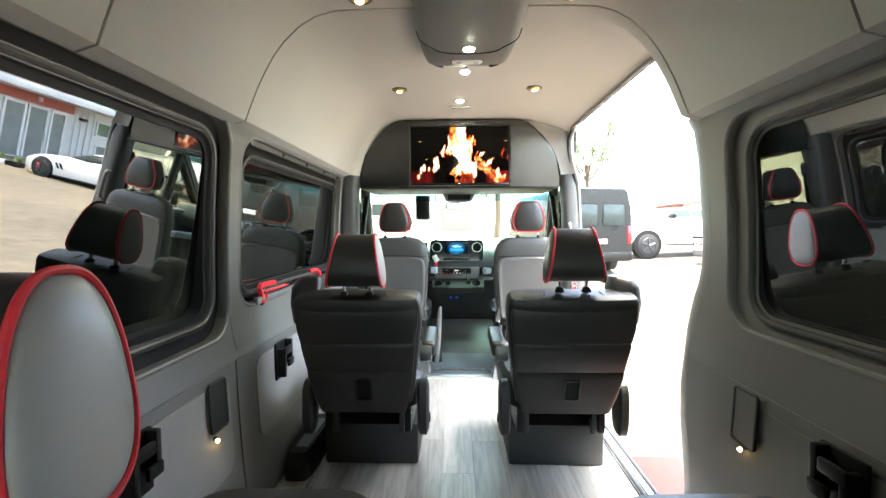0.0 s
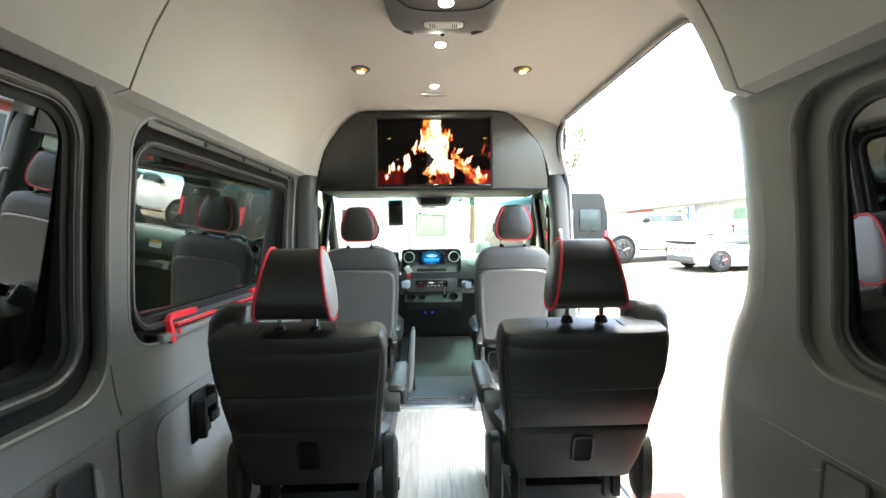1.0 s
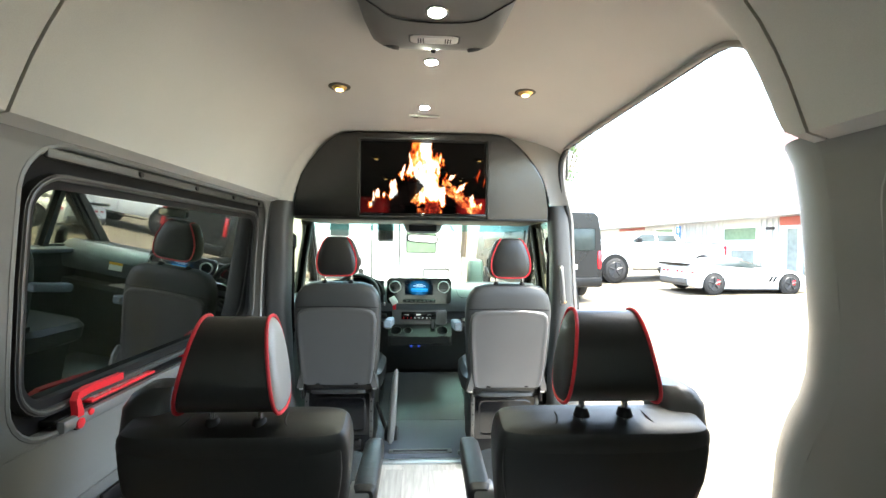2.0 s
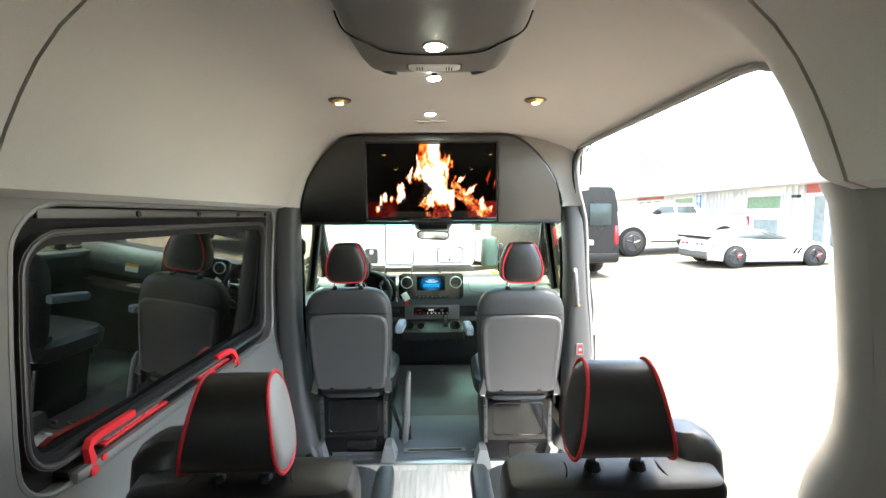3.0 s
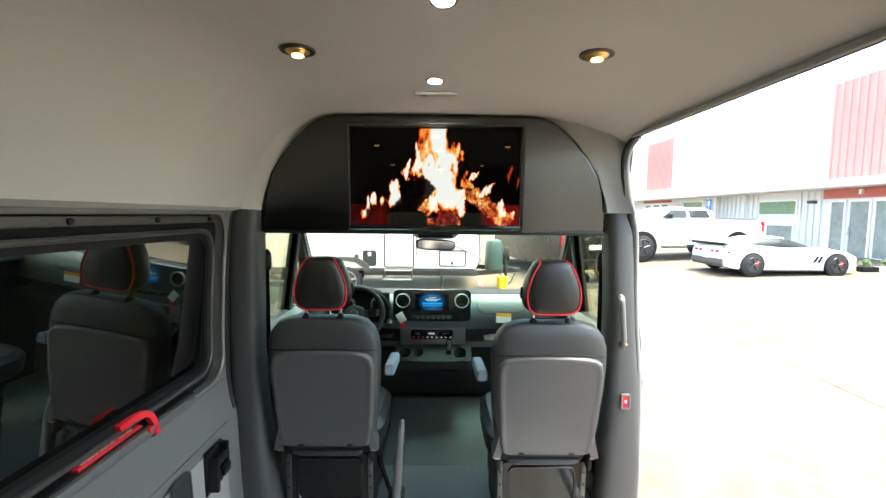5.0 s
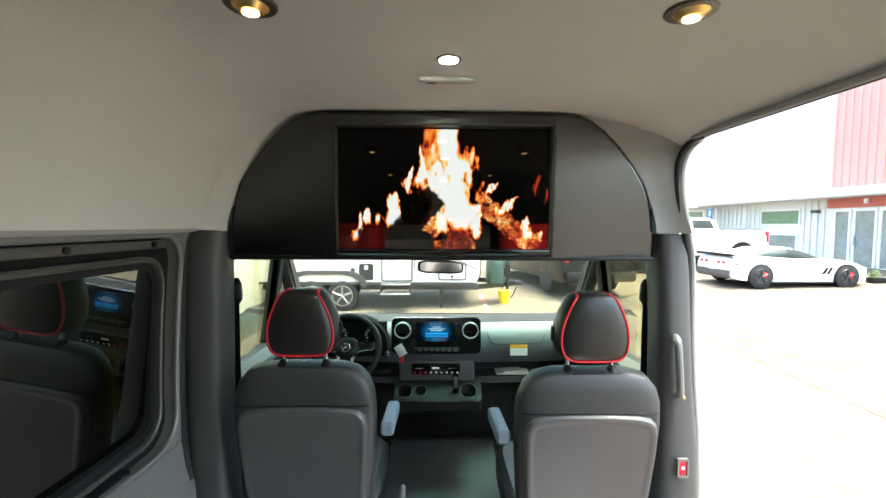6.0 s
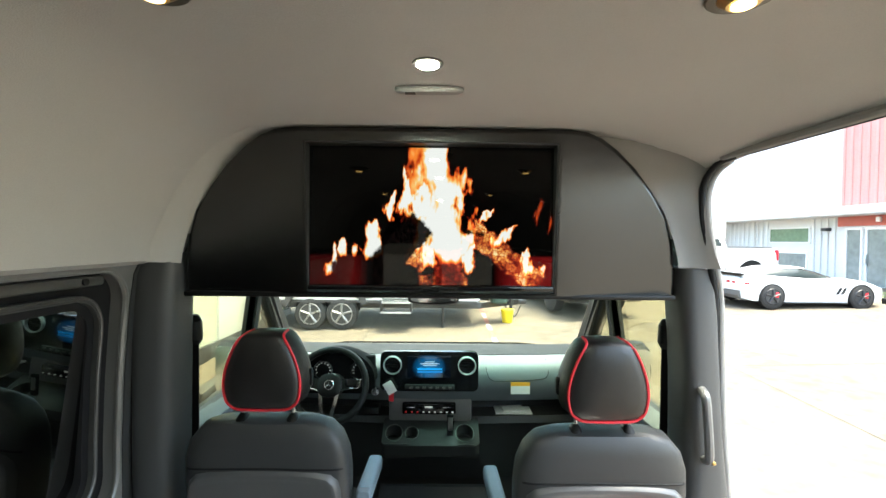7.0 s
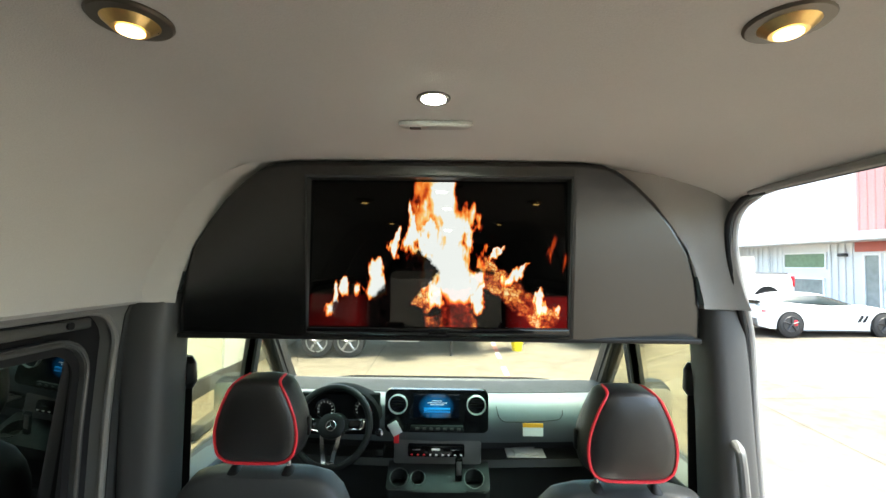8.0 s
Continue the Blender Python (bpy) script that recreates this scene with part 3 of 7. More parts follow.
structure("cab_roof", join(box(-0.9, 0.9, 2.9, 3.58, 1.62, 1.68), box(-0.84, 0.80, 2.92, 3.0, 1.62, 1.98)), HEADLINER, "grey cab roof lining", "ceiling")
structure("firewall", join(box(-0.98, 0.98, 4.15, 4.2, -0.08, 0.85), box(-1.0, 1.0, 4.2, 4.62, 0.80, 0.87)), PILLAR, "dark carpeted firewall below the dashboard", "firewall")

# outer skin over the lining
roof_rings = []
for y in [-1.75, 0.0, 1.27] + YS[2:]:
    sec = ceiling_section(y)
    roof_rings.append([(x * 1.055, y, z + 0.056) for x, z in sec] + [(x * 1.065, y, z + 0.07) for x, z in sec[::-1]])
structure("roof", skin(roof_rings), BLACKPAINT, "black painted outer roof of the van", "van roof")
structure("body_side", slab([(-1.75, 0.70), (3.02, 0.70), (3.02, 1.60), (-1.75, 1.60)], [rrect(-0.76, 1.25, 0.76, 1.52, 0.11), rrect(1.40, 2.81, 0.83, 1.50, 0.09)], on_wall(-1, -0.085), 0.01, CUTS), BLACKPAINT, "black outer body side with window openings", "van body")
structure("body_side", slab([(-1.75, 0.70), (1.24, 0.70), (1.24, 1.60), (-1.75, 1.60)], [rrect(-0.66, 1.12, 0.82, 1.48, 0.10)], on_wall(1, -0.085), 0.01, CUTS), BLACKPAINT, "black outer body side behind the door", "van body")
structure("bonnet", skin([[(-0.95, y, z), (-0.6, y, z + 0.03), (0.6, y, z + 0.03), (0.95, y, z), (0.95, y, -0.3), (-0.95, y, -0.3)] for y, z in ((4.63, 0.85), (5.0, 0.74), (5.25, 0.6), (5.33, 0.4))]), BLACKPAINT, "black bonnet below the windscreen", "van body")


# ---- screen bulkhead ----
def half_outline():
    return [(0.744, 1.443), (0.741, 1.52), (0.726, 1.61), (0.698, 1.69), (0.652, 1.762), (0.598, 1.828), (0.54, 1.88), (0.495, 1.910), (0.452, 1.926), (0.40, 1.931)]


right = half_outline()
left = [(-x, z) for x, z in right[::-1]]
outline = [(x * (1 + 0.05 * max(0.0, abs(x) - 0.37)), z) for x, z in right + left]
YB = 2.858
bulkhead = thing("overhead_cabinet", (0, YB, 1.44), "black upholstered overhead cabinet holding a television above the cab", "cabinet")
bulkhead_o = (0, YB, 1.44)


def local(bm, o):
    return moved(bm, Matrix.Translation((-o[0], -o[1], -o[2])))


TVX, TVZ0, TVZ1 = 0.368, 1.453, 1.890
def face_y(v):
    return YB + 0.014 - 0.045 * (v - 1.44) / 0.49


def inset_outline(d):
    """The outline drawn in by d, with its foot kept level."""
    out = []
    m = len(outline)
    for i in range(m):
        p, q = Vector(outline[max(i - 1, 0)]), Vector(outline[min(i + 1, m - 1)])
        t = (q - p).normalized()
        out.append((outline[i][0] - t.y * d, max(outline[i][1] + t.x * d, 1.443)))
    return out


hole = [(TVX, TVZ0 - 0.003), (TVX, TVZ1), (-TVX, TVZ1), (-TVX, TVZ0 - 0.003)]
BOW, BOWX = 0.115, 0.377


def bowed(u):
    """How far the padding sweeps back beside the television."""
    return BOW * max(0.0, abs(u) - BOWX)


def clipped(loop, at, sign):
    """The part of a loop where sign * (u - at) is positive."""
    out = []
    for p, q in zip(loop, loop[1:] + loop[:1]):
        dp, dq = sign * (p[0] - at), sign * (q[0] - at)
        if dp >= 0:
            out.append(p)
        if dp * dq < 0:
            k = dp / (dp - dq)
            out.append((at, p[1] + k * (q[1] - p[1])))
    return out


flat_ = inset_outline(0.016)
lay = lambda u, v, w: (u, face_y(v) + bowed(u) + w, v)
face = join(slab(clipped(clipped(flat_, BOWX, -1), -BOWX, 1), [hole], lay, 0.12), slab(clipped(flat_, BOWX, 1), [], lay, 0.12), slab(clipped(flat_, -BOWX, -1), [], lay, 0.12))
bmesh.ops.remove_doubles(face, verts=face.verts, dist=0.0004)
roll = skin([[(u, face_y(v) + bowed(u) + (0.016 * (1 - math.sin(k * math.pi / 12)) if k < 7 else 0.12), v) for u, v in inset_outline(0.016 * (1 - math.cos(k * math.pi / 12)) if k < 7 else 0.0)] for k in (6, 5, 4, 3, 2, 1, 0, 7)], cap=False, closed=False)
finish("padded_face", local(join(face, roll), bulkhead_o), PADDING, bulkhead, "black leather padding")
part("inner_frame", local(slab([(TVX, TVZ0), (TVX, TVZ1), (-TVX, TVZ1), (-TVX, TVZ0)], [[(TVX - 0.005, TVZ0 + 0.004), (TVX - 0.005, TVZ1 - 0.005), (-TVX + 0.005, TVZ1 - 0.005), (-TVX + 0.005, TVZ0 + 0.004)]], lambda u, v, w: (u, face_y(v) + 0.002 + w, v), 0.05), bulkhead_o), DARKTRIM, bulkhead, "thin dark frame")
part("shelf", local(box(-0.738, 0.738, YB + 0.02, YB + 0.6, 1.432, 1.447, 0.004), bulkhead_o), BLACK, bulkhead)

# ---- television ----
fire = bpy.data.materials.new("fire_picture")
fire.use_nodes = True
ft = fire.node_tree


def calc(op, a, b=None, c=None, clamp=False):
    """One math node; a, b, c are sockets or numbers."""
    n = ft.nodes.new("ShaderNodeMath")
    n.operation, n.use_clamp = op, clamp
    for i, v in enumerate((a, b, c)):
        if v is None:
            continue
        if isinstance(v, (int, float)):
            n.inputs[i].default_value = v
        else:
            ft.links.new(v, n.inputs[i])
    return n.outputs[0]


def fnoise(vec, scale, detail=3, rough=0.55, distortion=0.0):
    n = ft.nodes.new("ShaderNodeTexNoise")
    n.inputs["Scale"].default_value, n.inputs["Detail"].default_value = scale, detail
    n.inputs["Roughness"].default_value, n.inputs["Distortion"].default_value = rough, distortion
    ft.links.new(vec, n.inputs["Vector"])
    return n.outputs["Fac"]


def ramp(fac, stops):
    n = ft.nodes.new("ShaderNodeValToRGB")
    el = n.color_ramp.elements
    while len(el) < len(stops):
        el.new(0.5)
    for e, (p, col) in zip(el, stops):
        e.position, e.color = p, (*col, 1)
    ft.links.new(fac, n.inputs["Fac"])
    return n.outputs["Color"]


def mixed(kind, fac, a, b):
    n = ft.nodes.new("ShaderNodeMix")
    n.data_type, n.blend_type = "RGBA", kind
    for i, v in ((0, fac), (6, a), (7, b)):
        if isinstance(v, (int, float)):
            n.inputs[i].default_value = v
        elif isinstance(v, tuple):
            n.inputs[i].default_value = (*v, 1)
        else:
            ft.links.new(v, n.inputs[i])
    return n.outputs[2]


fco = ft.nodes.new("ShaderNodeTexCoord").outputs["Object"]
fsep = ft.nodes.new("ShaderNodeSeparateXYZ")
ft.links.new(fco, fsep.inputs[0])
U = calc("DIVIDE", fsep.outputs[0], 0.361)
V = calc("DIVIDE", calc("SUBTRACT", fsep.outputs[2], 0.02), 0.41)
fstretch = ft.nodes.new("ShaderNodeMapping")
fstretch.inputs["Scale"].default_value = (1.0, 1.0, 0.45)
ft.links.new(fco, fstretch.inputs["Vector"])
FV = fstretch.outputs[0]
warp = calc("MULTIPLY", calc("SUBTRACT", fnoise(FV, 11, 2), 0.5), calc("MULTIPLY_ADD", V, 0.75, 0.18))
warp2 = calc("MULTIPLY", calc("SUBTRACT", fnoise(FV, 38, 2), 0.5), 0.22)
UU = calc("ADD", U, calc("ADD", warp, warp2))
turb = calc("ADD", calc("MULTIPLY", fnoise(FV, 24, 4, 0.65, 1.2), 0.75), calc("MULTIPLY", fnoise(FV, 70, 3, 0.6, 0.8), 0.35))


def flame(cx, half, base, top, lean=0.0):
    """Strength of one tongue of flame that stands at cx."""
    k = calc("MAXIMUM", calc("DIVIDE", calc("SUBTRACT", top, V), top - base), 0.0)
    w = calc("MULTIPLY", calc("POWER", k, 0.7), half)
    d = calc("ABSOLUTE", calc("SUBTRACT", calc("SUBTRACT", UU, cx), calc("MULTIPLY", calc("SUBTRACT", V, base), lean)))
    core = calc("SUBTRACT", 1.0, calc("DIVIDE", d, calc("ADD", w, 0.02)))
    rise = calc("MULTIPLY", calc("SUBTRACT", V, base), 10.0, clamp=True)
    fade = calc("MULTIPLY", k, 5.0, clamp=True)
    return calc("MULTIPLY", calc("MULTIPLY", calc("MAXIMUM", core, 0.0), rise), fade)


tongues = [flame(-0.10, 0.16, 0.42, 0.92, -0.1), flame(-0.28, 0.10, 0.42, 0.72, -0.1), flame(-0.52, 0.16, 0.14, 0.50, 0.3), flame(-0.68, 0.13, 0.16, 0.36, 0.2), flame(-0.86, 0.08, 0.02, 0.34, 0.35), flame(0.36, 0.08, 0.40, 0.58, 0.6), flame(0.50, 0.13, 0.22, 0.46, 0.6), flame(0.86, 0.10, 0.02, 0.30, -0.1), flame(-0.04, 0.13, 0.08, 0.36), flame(0.32, 0.12, 0.04, 0.34)]
heat = tongues[0]
for tng in tongues[1:]:
    heat = calc("MAXIMUM", heat, tng)
streak = ft.nodes.new("ShaderNodeMapping")
streak.inputs["Scale"].default_value = (1.0, 1.0, 0.28)
ft.links.new(fco, streak.inputs["Vector"])
licks = calc("MULTIPLY_ADD", fnoise(streak.outputs[0], 30, 4, 0.6, 1.6), 1.9, 0.12)
heat = calc("SUBTRACT", calc("MULTIPLY", calc("MULTIPLY", heat, licks), 1.36), calc("MULTIPLY", turb, 0.92), clamp=True)
# the tall middle flame: one bright body with a torn orange fringe
body_ = calc("MAXIMUM", flame(0.10, 0.23, 0.18, 1.9, -0.06), flame(0.20, 0.20, 0.12, 0.80, -0.05))
tears = calc("MULTIPLY", calc("SUBTRACT", fnoise(streak.outputs[0], 17, 3, 0.55, 1.0), 0.30), 1.6)
body_ = calc("SUBTRACT", calc("MULTIPLY", body_, 1.35), calc("MULTIPLY", calc("MULTIPLY", tears, calc("MULTIPLY_ADD", V, 0.75, 0.55)), 0.95), clamp=True)
fringe = calc("MULTIPLY", calc("SUBTRACT", calc("MULTIPLY", flame(-0.03, 0.34, 0.36, 1.25, 0.03), 1.0), calc("MULTIPLY", turb, 0.80), clamp=True), 0.55)
heat = calc("MAXIMUM", calc("MAXIMUM", heat, body_), fringe)
flames = ramp(heat, [(0.0, (0, 0, 0)), (0.03, (0.10, 0.006, 0.003)), (0.10, (0.60, 0.06, 0.01)), (0.20, (1.0, 0.26, 0.04)), (0.32, (1.0, 0.62, 0.22)), (0.48, (0.92, 0.90, 0.95))])
# glowing wood at the foot
vor = ft.nodes.new("ShaderNodeTexVoronoi")
vor.feature = "DISTANCE_TO_EDGE"
vor.inputs["Scale"].default_value = 92
ft.links.new(fco, vor.inputs["Vector"])
ragged = calc("MULTIPLY", calc("SUBTRACT", fnoise(fco, 34, 4, 0.6), 0.5), 0.034)


def log_dark(u0, v0, u1, v1, thick):
    """How far a point is inside a charred log that runs from (u0, v0) to (u1, v1)."""
    ax, az, bx, bz = u0 * 0.346, v0 * 0.39, u1 * 0.346, v1 * 0.39
    length = math.hypot(bx - ax, bz - az)
    dx, dz = (bx - ax) / length, (bz - az) / length
    px, pz = calc("SUBTRACT", calc("MULTIPLY", U, 0.346), (ax + bx) / 2), calc("SUBTRACT", calc("MULTIPLY", V, 0.39), (az + bz) / 2)
    along = calc("ABSOLUTE", calc("ADD", calc("MULTIPLY", px, dx), calc("MULTIPLY", pz, dz)))
    off = calc("ABSOLUTE", calc("SUBTRACT", calc("MULTIPLY", px, dz), calc("MULTIPLY", pz, dx)))
    a = calc("MULTIPLY", calc("SUBTRACT", length / 2, calc("ADD", along, ragged)), 130.0, clamp=True)
    b = calc("MULTIPLY", calc("SUBTRACT", thick, calc("ADD", off, ragged)), 130.0, clamp=True)
    return calc("MULTIPLY", a, b)


ember = calc("MULTIPLY", calc("MULTIPLY_ADD", vor.outputs["Distance"], 7.0, 0.35, clamp=True), calc("SUBTRACT", calc("MULTIPLY", fnoise(fco, 30, 5, 0.7), 2.9), 1.0, clamp=True), clamp=True)
ember_logs = log_dark(0.30, 0.42, 0.90, 0.0, 0.036)
for args in ((-0.16, 0.12, -0.04, 0.30, 0.036), (-0.10, 0.0, 0.30, 0.03, 0.030)):
    ember_logs = calc("MAXIMUM", ember_logs, log_dark(*args))
coal = calc("MULTIPLY", ember, ember_logs)
coals = ramp(coal, [(0.0, (0.0, 0.0, 0.0)), (0.15, (0.08, 0.010, 0.006)), (0.4, (0.50, 0.07, 0.02)), (0.65, (0.95, 0.36, 0.08)), (0.9, (1.0, 0.75, 0.4))])
red_log = log_dark(0.02, 0.10, 0.26, 0.12, 0.058)
red_bark = ramp(fnoise(fco, 46, 5, 0.7), [(0.36, (0.02, 0.003, 0.002)), (0.52, (0.20, 0.012, 0.008)), (0.66, (0.55, 0.05, 0.02)), (0.8, (1.0, 0.5, 0.2))])
pic = mixed("ADD", 1.0, mixed("MIX", red_log, coals, red_bark), flames)
logs = log_dark(-0.58, -0.04, -0.06, 0.46, 0.046)
for args in ((-0.84, 0.06, -0.48, 0.06, 0.046), (0.24, 0.40, 0.46, 0.36, 0.010)):
    logs = calc("MAXIMUM", logs, log_dark(*args))
bark = ramp(fnoise(fco, 75, 5, 0.65), [(0.45, (0.0, 0.0, 0.0)), (0.64, (0.006, 0.003, 0.003)), (0.76, (0.09, 0.02, 0.010)), (0.86, (0.6, 0.2, 0.05))])
pic = mixed("MIX", calc("MULTIPLY", logs, 0.985), pic, bark)
side_red = calc("MULTIPLY", calc("MULTIPLY", calc("SUBTRACT", 0.22, V), 60.0, clamp=True), calc("MULTIPLY", calc("SUBTRACT", calc("ABSOLUTE", U), 0.52), 8.0, clamp=True))
pic = mixed("ADD", calc("MULTIPLY", side_red, calc("MULTIPLY", fnoise(fco, 12, 2), calc("MULTIPLY_ADD", U, 0.35, 0.55))), pic, (0.30, 0.010, 0.012))
fb = ft.nodes["Principled BSDF"]
fb.inputs["Base Color"].default_value = (0.001, 0.001, 0.001, 1)
fb.inputs["Roughness"].default_value = 0.03
fb.inputs["Specular IOR Level"].default_value = 0.22
fb.inputs["Emission Strength"].default_value = 0.085
ft.links.new(pic, fb.inputs["Emission Color"])
tv = thing("television", (0, YB + 0.03, TVZ0), "flat black television showing a burning log fire", "television")
tvo = (0, YB + 0.03, TVZ0)
part("casing", local(join(box(-0.365, 0.365, YB + 0.018, YB + 0.06, TVZ0 + 0.004, TVZ1 - 0.006, 0.003), box(-0.365, 0.365, YB + 0.008, YB + 0.04, TVZ0 + 0.004, TVZ0 + 0.018, 0.002), box(-0.025, 0.025, YB + 0.005, YB + 0.02, TVZ0 + 0.0, TVZ0 + 0.008, 0.001)), tvo), GLOSSBLACK, tv)
part("display", local(box(-0.361, 0.361, YB + 0.0165, YB + 0.024, TVZ0 + 0.02, TVZ1 - 0.010), tvo), fire, tv, "glossy screen with orange and white flames")


# ---- seats ----
def headrest_wedge(parent, at, dark=0):
    """Second-row headrest: a D-shaped bolster, black over the middle, grey on the ends, red piped. dark: the end whose
    shade is put into its colour.
    """
    o = Vector(at)

    def ring(x, squeeze, taper):
        pts = []
        for i in range(56):
            a = 2 * math.pi * i / 56
            c, s = math.cos(a), math.sin(a)
            pz = 0.106 * math.copysign(abs(s) ** 0.8, s)
            v = (pz + 0.106) / 0.212
            py = (0.074 - 0.024 * v) * math.copysign(abs(c) ** 0.75, c) * squeeze + 0.026 * (v - 0.4)
            pz = pz * squeeze + 0.131
            pts.append((x * (1 - taper * pz / 0.236), py, pz))
        return pts

    body = skin([ring(x, 1.0, 0.35) for x in (-0.113, -0.056, 0.0, 0.056, 0.113)], cap=False)
    part("headrest", moved(body, Matrix.Translation(o)), LEATHER, parent, "black leather headrest")
    for s in (-1, 1):
        cap = skin([ring(s * 0.113, 1.0, 0.35), ring(s * 0.120, 0.965, 0.35), ring(s * 0.126, 0.87, 0.34), ring(s * 0.130, 0.70, 0.33), ring(s * 0.132, 0.45, 0.33), ring(s * 0.1325, 0.15, 0.33)])
        part("headrest_side", moved(cap, Matrix.Translation(o)), SHADEDGREY if s == dark else LEATHERG, parent, "grey leather side panel coloured dark for its shade" if s == dark else "pale grey leather side panel")
        part("piping", moved(tube([Vector(p) for p in ring(s * 0.117, 1.03, 0.35)], 0.0043, 8, False, True), Matrix.Translation(o)), PIPING, parent, "red piping")
    for s in (-0.054, 0.054):
        part("headrest_post", cyl(o + Vector((s, 0.0, -0.075)), o + Vector((s, 0.0, 0.03)), 0.0075, n=12), CHROME, parent, "chrome post")
        part("post_guide", cyl(o + Vector((s, 0, -0.022)), o + Vector((s, 0, 0.001)), 0.021, 0.014, 18, 0.004), BLACK, parent)


def passenger_seat(at, label, rest=0.893, handle=None, drop=0.0, dark=0):
    """Captain's chair on a box base. Origin on the floor below the backrest's foot."""
    s = thing("passenger_seat", at, label, "seat", "leather captain's chairs")
    part("base_box", box(-0.225, 0.225, 0.10, 0.56, 0.0, 0.20, 0.012), DARKTRIM, s, "black steel base box")
    part("seat_frame", join(box(-0.20, -0.17, 0.02, 0.56, 0.20, 0.31, 0.004), box(0.17, 0.20, 0.02, 0.56, 0.20, 0.31, 0.004), box(-0.2, 0.2, 0.5, 0.53, 0.2, 0.29, 0.004)), BLACK, s)
    for x in (-0.155, 0.155):
        part("link_arm", box(x - 0.012, x + 0.012, 0.03, 0.06, 0.19, 0.32, 0.003), DARKTRIM, s)
    part("cushion", pillow([(0.295, 0, 0.30, 0.46, 0.50), (0.31, 0, 0.30, 0.50, 0.55), (0.38, 0, 0.305, 0.52, 0.57), (0.43, 0, 0.305, 0.51, 0.56), (0.455, 0, 0.30, 0.47, 0.52), (0.463, 0, 0.30, 0.36, 0.42)], 5, 36), BACKVINYL, s, "black leather cushion")
    for sd in (-1, 1):
        part("slide_bar", tube([(sd * 0.195, 0.035, 0.285), (sd * 0.180, 0.07, 0.225), (sd * 0.165, 0.13, 0.208)], 0.007, 8), STEEL, s, "bare steel slide bar")
    # backrest: leans back
    lean = Matrix.Translation((0, -0.042, 0.350 - drop)) @ Matrix.Rotation(radians(15.5), 4, "X")
    rows = [(0.0, 0.38, 0.07), (0.02, 0.425, 0.105), (0.1, 0.46, 0.125), (0.25, 0.495, 0.13), (0.38, 0.525, 0.13), (0.45, 0.535, 0.132), (0.49, 0.53, 0.13), (0.508, 0.522, 0.124), (0.52, 0.505, 0.112), (0.526, 0.475, 0.09), (0.529, 0.30, 0.04)]
    part("backrest", moved(pillow([(h, 0, 0.04, w, d) for h, w, d in rows], 6, 40), lean), BACKVINYL, s, "black leather backrest")
    cover = [(-0.03, 0.0, 0.33, 0.02), (-0.015, -0.012, 0.375, 0.034), (0.06, -0.018, 0.415, 0.034), (0.17, -0.022, 0.45, 0.034), (0.19, -0.0215, 0.452, 0.034), (0.197, -0.0175, 0.452, 0.034), (0.204, -0.0215, 0.453, 0.034), (0.30, -0.023, 0.475, 0.034), (0.322, -0.022, 0.478, 0.034), (0.330, -0.0172, 0.478, 0.034), (0.338, -0.022, 0.479, 0.034), (0.39, -0.020, 0.497, 0.034), (0.43, -0.014, 0.505, 0.034), (0.475, -0.008, 0.505, 0.034), (0.497, 0.002, 0.49, 0.03), (0.504, 0.012, 0.47, 0.02)]
    part("back_panel", moved(pillow([(h, 0, y, w, d) for h, y, w, d in cover], 7, 44), lean), BACKVINYL, s)
    for h, w in ((0.197, 0.195), (0.330, 0.205)):
        part("seam", moved(tube([(-w, -0.0345, h), (-0.1, -0.0348, h - 0.002), (0.1, -0.0348, h - 0.002), (w, -0.0345, h)], 0.0013, 5), lean), GASKET, s)
    part("tilt_handle", moved(slab(rrect(-0.035, 0.035, 0.062, 0.163, 0.014), [rrect(-0.0285, 0.0285, 0.069, 0.156, 0.010)], lambda u, v, w: (u + 0.012, -0.046 + w, v), 0.012), lean), handle or RAIL, s, "handle surround")
    part("handle_pocket", moved(box(-0.02, 0.044, -0.0405, -0.03, 0.068, 0.157), lean), GASKET, s)
    # hinge covers at the sides
    for sd in (-1, 1):
        part("hinge_cover", pillow([(sd * 0.235, 0.0, 0.33, 0.08, 0.20), (sd * 0.245, 0.0, 0.33, 0.11, 0.25), (sd * 0.275, 0.0, 0.33, 0.11, 0.25), (sd * 0.285, 0.0, 0.33, 0.08, 0.2)], 3, 24, "x"), DARKTRIM, s)
        part("recliner", cyl((sd * 0.25, 0.02, 0.27), (sd * 0.29, 0.02, 0.27), 0.022, n=14, bevel=0.004), BLACK, s)
    for sd in (-1, 1):
        seam = [(sd * 0.20, -0.022, 0.40), (sd * 0.165, -0.018, 0.48), (sd * 0.145, -0.004, 0.513), (sd * 0.118, 0.02, 0.5285), (sd * 0.112, 0.05, 0.5295), (sd * 0.118, 0.08, 0.52)]
        part("seam", moved(tube(seam, 0.0022, 6), lean), GASKET, s)
    headrest_wedge(s, (0, -0.155, rest), dark)
    return s


def armrest(parent, x, length=0.30, z=0.62, y=0.0):
    a = pillow([(y, x, z, 0.05, 0.05), (y + 0.015, x, z, 0.066, 0.072), (y + length - 0.04, x, z + 0.01, 0.064, 0.066), (y + length, x, z + 0.012, 0.05, 0.04)], 4, 20, "y")
    part("armrest", a, LEATHER, parent, "padded armrest")


